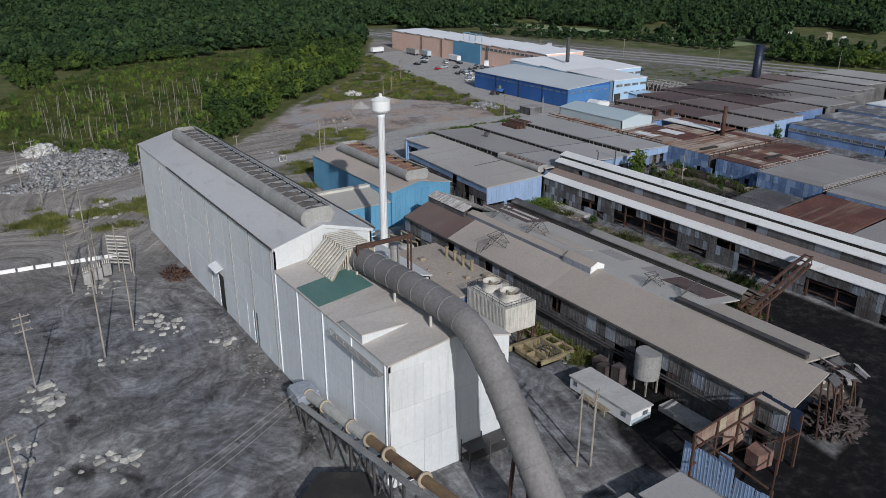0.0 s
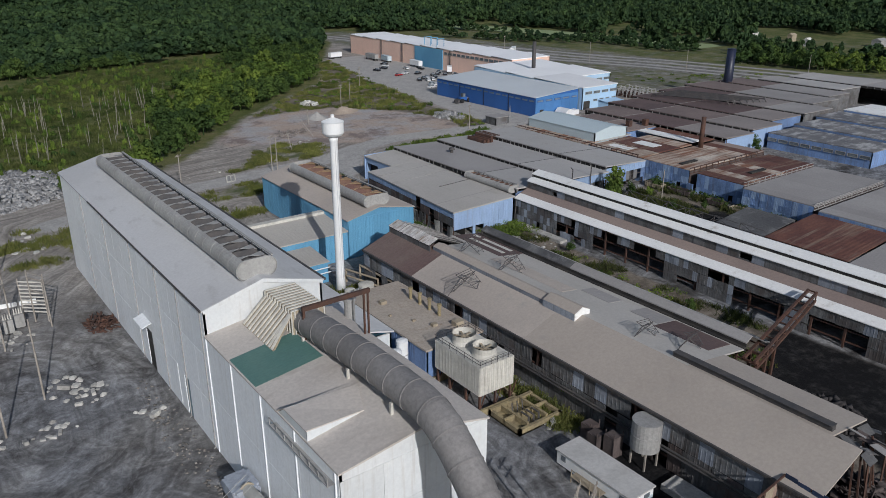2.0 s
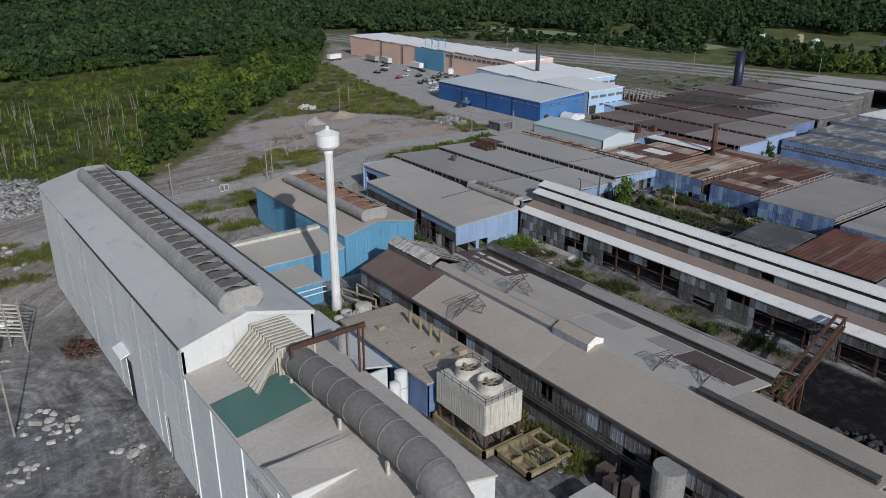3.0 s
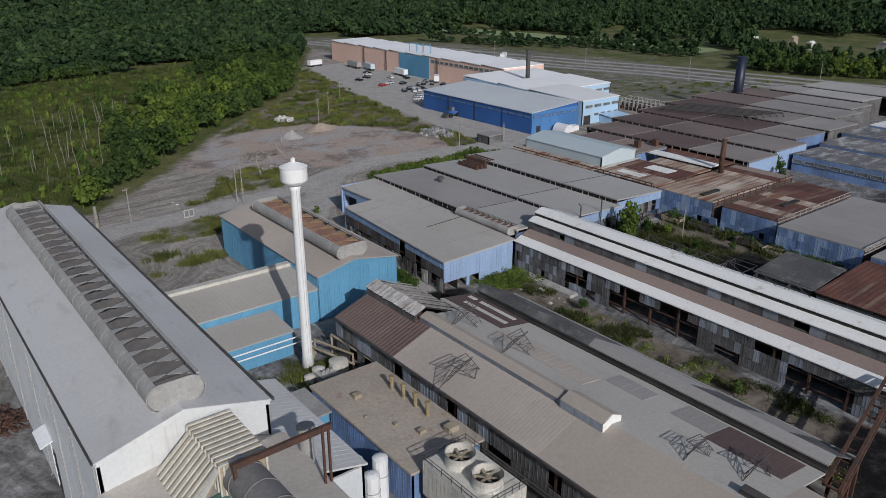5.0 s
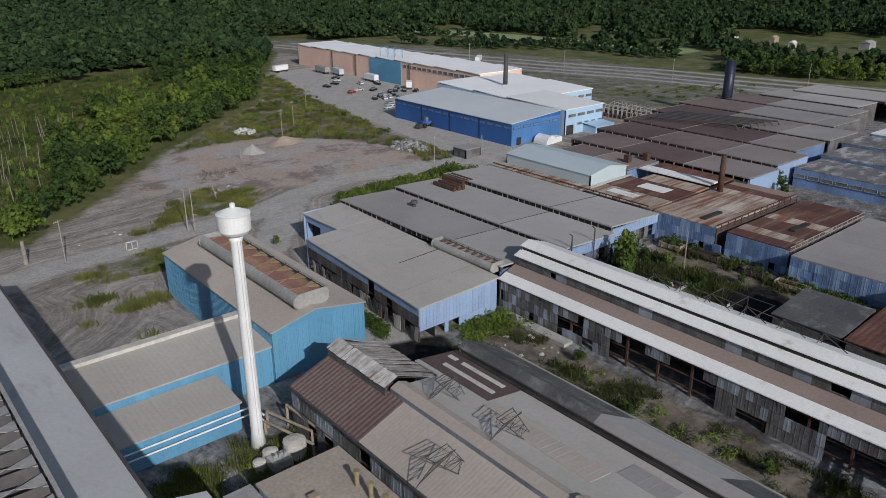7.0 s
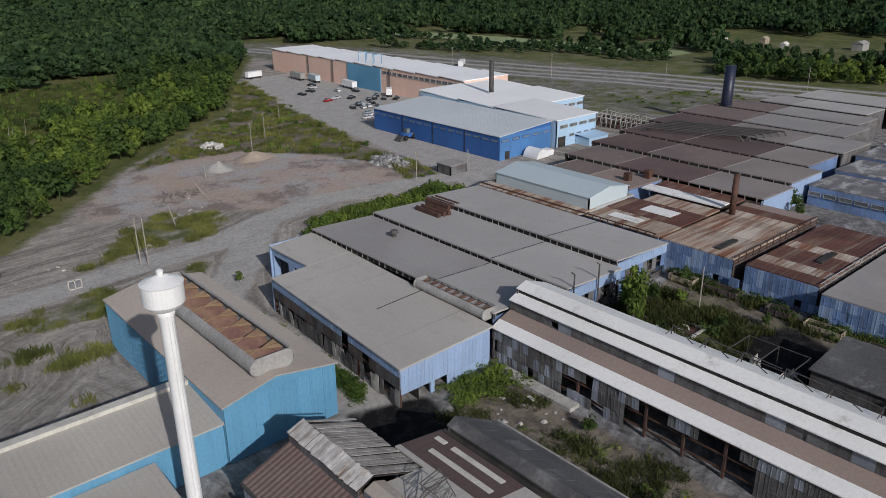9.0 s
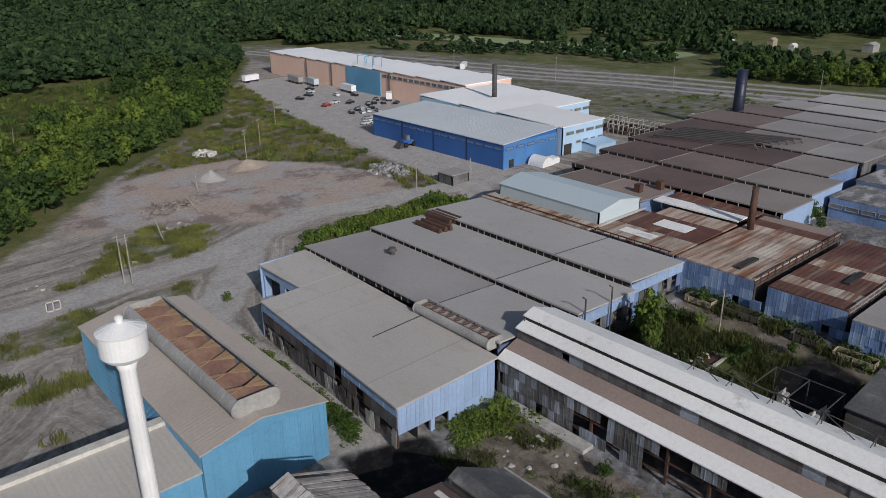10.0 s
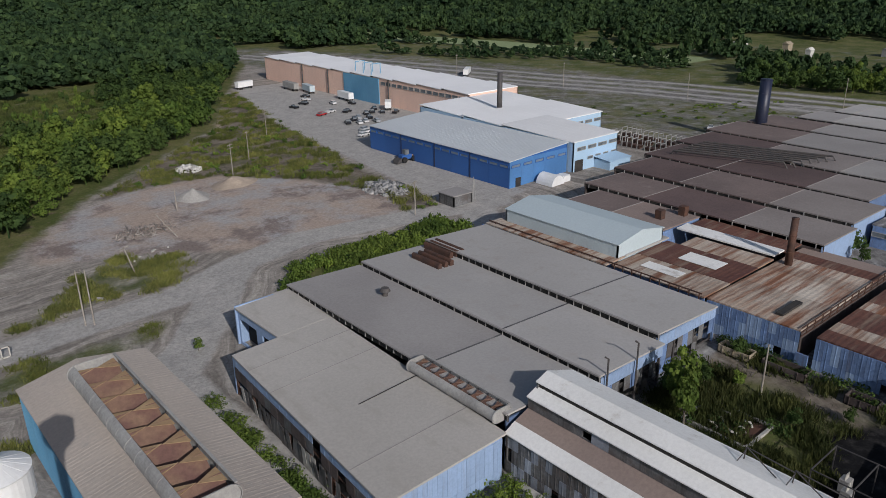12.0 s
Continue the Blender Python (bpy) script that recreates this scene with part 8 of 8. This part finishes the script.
for i in range(7):
    x, y = 72.4 - 0.25 * i, 117.2 - 0.9 * i
    t = thing("oil_drum", "%s steel drum standing by a wall" % ("green" if i % 2 else "grey white"), "drum", "oil drums", at=(x, y, 0))
    bm = bmesh.new()
    tube(bm, [(x, y, 0), (x, y, .3), (x, y, .32), (x, y, .6), (x, y, .62), (x, y, .95)], [.4, .4, .43, .43, .4, .4], 12)
    part("drum", bm, GREEN_PAINT if i % 2 else VENT, t)
for x0, y0, x1, y1, z in ((83.5, 141.5, 86.0, 133, 2.8), (82.5, 140.3, 85.0, 131, 2.2), (86, 140, 86.6, 128, 3.6)):
    t = thing("yard_pipe", "stained pipe on low supports", "pipe", "yard pipes", at=(x0, y0, 0))
    bm = bmesh.new()
    tube(bm, [(x0, y0, 0), (x0, y0, z), (x1, y1, z), (x1, y1, 0)], .22, 8)
    part("pipe", bm, TAN, t)
sm = thing("annex_hut", "small hut with pale roof beside the pump house", "hut", at=(71.8, 122, 0))
for a, b in (((69.8, 117.8), (73.0, 117.8)), ((73.0, 117.8), (73.0, 125.4)), ((73.0, 125.4), (69.8, 125.4)), ((69.8, 125.4), (69.8, 117.8))):
    wall(sm, a, b, -.1, 4.6, BLUE, th=.15)
roof(sm, [(69.6, 117.6, 4.9), (73.2, 117.6, 4.9), (73.2, 125.6, 4.9), (69.6, 125.6, 4.9)], VENT, .25, 1.0)

# wooden frame standing by the track
wf = thing("timber_frame", "pale timber frame standing beside a track", "frame", at=(93.3, 227.5, 0))
for x in (92.0, 93.3, 94.6):
    bm = bmesh.new()
    beam(bm, (x, 227.5, 0), (x, 227.5, 2.2), .2)
    part("post", bm, CREAM, wf)
for z in (0.2, 2.1):
    bm = bmesh.new()
    beam(bm, (91.9, 227.5, z), (94.7, 227.5, z), .2)
    part("rail", bm, CREAM, wf)

# switch yard between the warehouse and black shed
sy = thing("switch_yard", "rusty steel switch yard rack with transformers", "substation", at=(162, 113, 2))
for x in (158.5, 165.5):
    for y in (108, 113, 118):
        bm = bmesh.new()
        beam(bm, (x, y, 2), (x, y, 6.6), .13)
        part("post", bm, STEEL_DARK, sy)
for y in (108, 113, 118):
    bm = bmesh.new()
    beam(bm, (158.5, y, 6.5), (165.5, y, 6.5), .13)
    part("crossbeam", bm, STEEL_DARK, sy)
for x in (158.5, 165.5):
    bm = bmesh.new()
    beam(bm, (x, 108, 6.5), (x, 118, 6.5), .13)
    part("runner", bm, STEEL_DARK, sy)
for x, y in ((161, 110), (163.2, 109.5), (161.4, 114.5), (163.5, 115.5)):
    bm = bmesh.new()
    box(bm, x - .7, x + .7, y - .6, y + .6, 2.0, 4.0)
    bmesh.ops.bevel(bm, geom=bm.edges[:], offset=0.1, segments=1)
    trf = part("transformer", bm, VENT, sy)
    for k in range(3):
        bm = bmesh.new()
        tube(bm, [(x - .4 + .4 * k, y, 4.0), (x - .4 + .4 * k, y, 4.8)], [.11, .06], 6)
        part("bushing", bm, CREAM, trf)
pit = thing("sunken_pit", "dark rectangular concrete pit with pipes", "pit", at=(165.8, 132.5, 2))
for x0, x1, y0, y1 in ((161.8, 169.6, 127.6, 128.0), (161.8, 169.6, 137.2, 137.6), (161.8, 162.2, 128, 137.2), (169.2, 169.6, 128, 137.2)):
    bm = bmesh.new()
    box(bm, x0, x1, y0, y1, 1.9, 2.75)
    part("kerb", bm, CONCRETE, pit)
bm = bmesh.new()
box(bm, 162.2, 169.2, 128.0, 137.2, 2.0, 2.4)
part("floor", bm, STEEL_RUST, pit)
for k in range(6):
    bm = bmesh.new()
    x, y = 163.4 + (k % 3) * 1.9, 129.6 + (k // 3) * 3.2
    tube(bm, [(x, y, 2.5), (x + .5, y + .6, 2.8), (x + .2, y + 1.2, 2.9), (x + .8, y + 1.9, 2.6)], .17, 6)
    part("pipe", bm, CREAM, pit)

# skips and platforms before the rusty sheds
for x, y, l, mt, lb in ((184.0, 141.5, 5.5, TAN, "tan"), (184.6, 133.5, 7, SHEET_RUST, "rusty brown"), (183.6, 121.5, 4.5, SHEET_RUST, "rusty brown"), (182.6, 113, 6.5, TAN, "tan"), (181.5, 103, 5, SHEET_RUST, "rusty brown")):
    t = thing("scrap_container", "open %s steel container beside a shed wall" % lb, "container", "containers", at=(x, y, gz(x)))
    z = gz(x)
    bm = bmesh.new()
    for a in ((x - 1.2, x + 1.2, y - l / 2, y + l / 2, z, z + .2), (x - 1.2, x - 1.1, y - l / 2, y + l / 2, z, z + 1.4), (x + 1.1, x + 1.2, y - l / 2, y + l / 2, z, z + 1.4), (x - 1.2, x + 1.2, y - l / 2, y - l / 2 + .1, z, z + 1.4), (x - 1.2, x + 1.2, y + l / 2 - .1, y + l / 2, z, z + 1.4)):
        box(bm, *a)
    part("body", bm, mt, t)
    for s in (-1, 0, 1):
        bm = bmesh.new()
        beam(bm, (x - 1.24, y + s * l / 3, z + .05), (x - 1.24, y + s * l / 3, z + 1.4), .1)
        part("rib", bm, mt, t)


# ---- parking area ----
def car(x, y, rot, paint, tone, pickup=False):
    t = thing("car", "%s %s parked on worn asphalt" % (tone, "pickup truck" if pickup else "car"), "car", "parked cars", at=(x, y, gz(x)))
    made = CARS.get((tone, pickup))
    if made is None:
        made = []
        bm = bmesh.new()
        prism(bm, [(-2.3, -.9, .35), (2.3, -.9, .35), (2.35, -.9, .75), (1.2, -.9, .98), (-2.3, -.9, .98)], (0, 1.8, 0))
        bmesh.ops.recalc_face_normals(bm, faces=bm.faces)
        bmesh.ops.bevel(bm, geom=bm.edges[:], offset=.08, segments=2)
        made.append(("body", bm, paint))
        bm = bmesh.new()
        a = (-.2, 1.2) if pickup else (-1.9, 1.2)
        prism(bm, [(a[0], -.8, .95), (a[1], -.8, .95), (a[1] - .6, -.72, 1.5), (a[0] + .4, -.72, 1.5)], (0, 1.5, 0))
        bmesh.ops.recalc_face_normals(bm, faces=bm.faces)
        bmesh.ops.bevel(bm, geom=bm.edges[:], offset=.06, segments=1)
        made.append(("glazing", bm, GLASS))
        bm = bmesh.new()
        box(bm, a[0] + .4, a[1] - .6, -.7, .7, 1.49, 1.56)
        made.append(("roof", bm, paint))
        for wx in (-1.4, 1.4):
            for wy in (-.88, .88):
                bm = bmesh.new()
                tube(bm, [(wx, wy - .1, .33), (wx, wy + .1, .33)], .33, 12)
                made.append(("wheel", bm, RUBBER))
        out = []
        for nm, bm, mt in made:
            me = bpy.data.meshes.new(nm)
            bm.to_mesh(me)
            bm.free()
            me.materials.append(mt)
            out.append((nm, me))
        made = CARS[(tone, pickup)] = out
    for nm, me in made:
        hang(nm, me, t, at=t.location)
    t.rotation_euler = (0, 0, rot)


CARS = {}
PAINTS = {"white": WHITE_CAR, "black": BLACK_CAR, "red": RED_CAR, "silver": SILVER_CAR}
for x, y, r, c, pk in ((238.5, 353.3, .3, "red", 0), (244.7, 356.2, .3, "white", 1), (250, 352, .4, "black", 0), (242.4, 336.0, 1.2, "black", 0), (246, 338, 1.2, "silver", 1), (249.5, 335.5, 1.2, "black", 1), (240.6, 329.6, 1.2, "white", 0), (244, 330.5, 1.2, "white", 0), (247.5, 328, 1.3, "silver", 0), (237.3, 332.8, 1.2, "black", 1), (238.5, 375.2, 1.8, "black", 1), (233, 315.2, .2, "white", 0), (235.5, 319, .2, "silver", 0), (239, 318, .2, "white", 1), (230, 312, .2, "white", 0), (253, 342.8, 1.1, "black", 0), (257, 344, 1.1, "black", 1), (261.7, 349, 1.1, "black", 0), (260, 341, 1.0, "black", 0), (263.8, 337, .6, "black", 1), (246, 380, 2.0, "black", 0), (252, 388, 1.9, "white", 1), (256, 395, 1.9, "black", 0), (256, 372, 1.4, "white", 0), (262, 366, 1.5, "black", 0), (328.5, 232.7, .4, "white", 1), (332, 230, .5, "black", 0)):
    car(x, y, r, PAINTS[c], c, bool(pk))


def trailer(x, y, rot, l, mt, tone):
    t = thing("box_trailer", "%s box trailer parked near a long hall" % tone, "trailer", "box trailers", at=(x, y, gz(x)))
    for nm, b, m in (("box", (-l / 2, l / 2, -1.3, 1.3, 1.1, 3.8), mt), ("chassis", (-l / 2, l / 2, -.5, .5, .75, 1.1), STEEL_DARK)):
        bm = bmesh.new()
        box(bm, *b)
        bmesh.ops.bevel(bm, geom=bm.edges[:], offset=.06, segments=1)
        me = bpy.data.meshes.new(nm)
        bm.to_mesh(me)
        bm.free()
        me.materials.append(m)
        hang(nm, me, t, at=t.location)
    for wx in (-l / 2 + 1.2, -l / 2 + 2.3, l / 2 - 1):
        for wy in (-1.1, 1.1):
            bm = bmesh.new()
            tube(bm, [(wx, wy - .15, .5), (wx, wy + .15, .5)], .5, 12)
            me = bpy.data.meshes.new("wheel")
            bm.to_mesh(me)
            bm.free()
            me.materials.append(RUBBER)
            hang("wheel", me, t, at=t.location)
    t.rotation_euler = (0, 0, rot)


trailer(247, 437, .2, 9, TANKWHITE, "white")
trailer(262, 418, 1.5, 12, VENT, "grey")
trailer(264, 405, 1.4, 10, ROOF_PALEBLUE, "pale blue")
trailer(265.5, 376, 1.5, 10, TANKWHITE, "white")
trailer(266, 345, .9, 6, TANKWHITE, "white")
trailer(355, 393, .7, 12, TANKWHITE, "white")

# blue loader, white tent, scrap racks, gatehouse
ld = thing("wheel_loader", "blue and yellow wheel loader parked beside a blue hall", "loader", at=(219.5, 274, 3.9))
for nm, b, m in (("body", (217.2, 221.0, 273, 275, 4.9, 6.3), NAVY), ("cab", (218.6, 220.0, 273.2, 274.8, 6.3, 7.8), GLASS), ("engine_hood", (221.0, 223.0, 273.1, 274.9, 5.0, 6.0), BAFFLE_TAN)):
    bm = bmesh.new()
    box(bm, *b)
    bmesh.ops.bevel(bm, geom=bm.edges[:], offset=.12, segments=1)
    part(nm, bm, m, ld)
bm = bmesh.new()
prism(bm, [(215.0, 272.6, 4.1), (216.6, 272.6, 4.2), (216.8, 272.6, 5.6), (215.6, 272.6, 5.2)], (0, 2.8, 0))
bmesh.ops.recalc_face_normals(bm, faces=bm.faces)
part("bucket", bm, STEEL_DARK, ld)
for x in (217.9, 221.6):
    for y in (272.7, 275.3):
        bm = bmesh.new()
        tube(bm, [(x, y - .35, 4.85), (x, y + .35, 4.85)], .9, 14)
        part("wheel", bm, RUBBER, ld)
tn = thing("white_tent", "white arched storage tent beside a blue hall", "tent", at=(233.5, 225.5, 4.2))
bm = bmesh.new()
prism(bm, [(230.8 + 2.6 + 2.6 * math.cos(a), 223.0, 4.1 + 3.0 * math.sin(a)) for a in [math.pi * k / 10 for k in range(11)]], (0, 6, 0))
bmesh.ops.recalc_face_normals(bm, faces=bm.faces)
part("cover", bm, TANKWHITE, tn)
bm = bmesh.new()
box(bm, 236.2, 239.2, 223.5, 226.5, 4.2, 6.2)
bmesh.ops.bevel(bm, geom=bm.edges[:], offset=.3, segments=2)
part("side_tank", bm, TANKWHITE, tn)
gh_ = thing("gatehouse_ruin", "ruined grey concrete gatehouse with mast", "hut", at=(203.5, 233, 3.4))
for a, b in (((200.5, 230), (207, 230)), ((207, 230), (207, 236)), ((207, 236), (200.5, 236)), ((200.5, 236), (200.5, 230))):
    wall(gh_, a, b, 3.0, 6.2, SHEET_WORN)
roof(gh_, [(200.3, 229.8, 6.4), (207.2, 229.8, 6.4), (207.2, 236.2, 6.4), (200.3, 236.2, 6.4)], ROOF_DARK, .25)
bm = bmesh.new()
for x, y in ((207.5, 230), (208.3, 230), (207.5, 231)):
    beam(bm, (x, y, 3.4), (207.8, 230.3, 10.2), .12)
part("mast", bm, VENT, gh_)
for i in range(9):
    x, y = 284 + (i % 3) * 6.0, 224 + (i // 3) * 9.0
    t = thing("storage_rack", "pale steel stock rack in a gravel yard", "rack", "stock racks", at=(x, y, 4.4))
    for k in range(4):
        bm = bmesh.new()
        beam(bm, (x, y + k * 2, 4.4), (x, y + k * 2, 7.6), .2)
        beam(bm, (x + 3, y + k * 2, 4.4), (x + 3, y + k * 2, 7.6), .2)
        beam(bm, (x, y + k * 2, 7.5), (x + 3, y + k * 2, 7.5), .2)
        part("portal", bm, VENT, t)
    bm = bmesh.new()
    box(bm, x + .4, x + 2.6, y - .5, y + 6.5, 4.4, 5.4)
    part("stock", bm, STEEL_RUST, t)
for x, y, s, mt in ((565, 352, 9, PALE_RUBBLE), (590, 268, 10, VENT), (552, 300, 5, PALE_RUBBLE), (575, 325, 6, TAN)):
    z = float(terrain(x, y))
    t = thing("quarry_shed", "small pale building on a cleared slope", "building", "slope buildings", at=(x, y, z))
    bm = bmesh.new()
    box(bm, x - s / 2, x + s / 2, y - s / 3, y + s / 3, z - 1, z + 4.5)
    prism(bm, [(x - s / 2 - .3, y - s / 3 - .3, z + 4.5), (x - s / 2 - .3, y + s / 3 + .3, z + 4.5), (x - s / 2 - .3, y, z + 6)], (s + .6, 0, 0))
    bmesh.ops.recalc_face_normals(bm, faces=bm.faces)
    part("body", bm, mt, t)
hx = thing("rooftop_frame", "steel frame on the pink hall roof", "frame", at=(274, 372, 16))
for y in (366, 372, 378):
    bm = bmesh.new()
    beam(bm, (273, y, 16), (273, y, 20.5), .25)
    beam(bm, (273, y, 20.5), (278, y, 20.5), .25)
    beam(bm, (278, y, 16), (278, y, 20.5), .25)
    part("portal", bm, BLUE, hx)
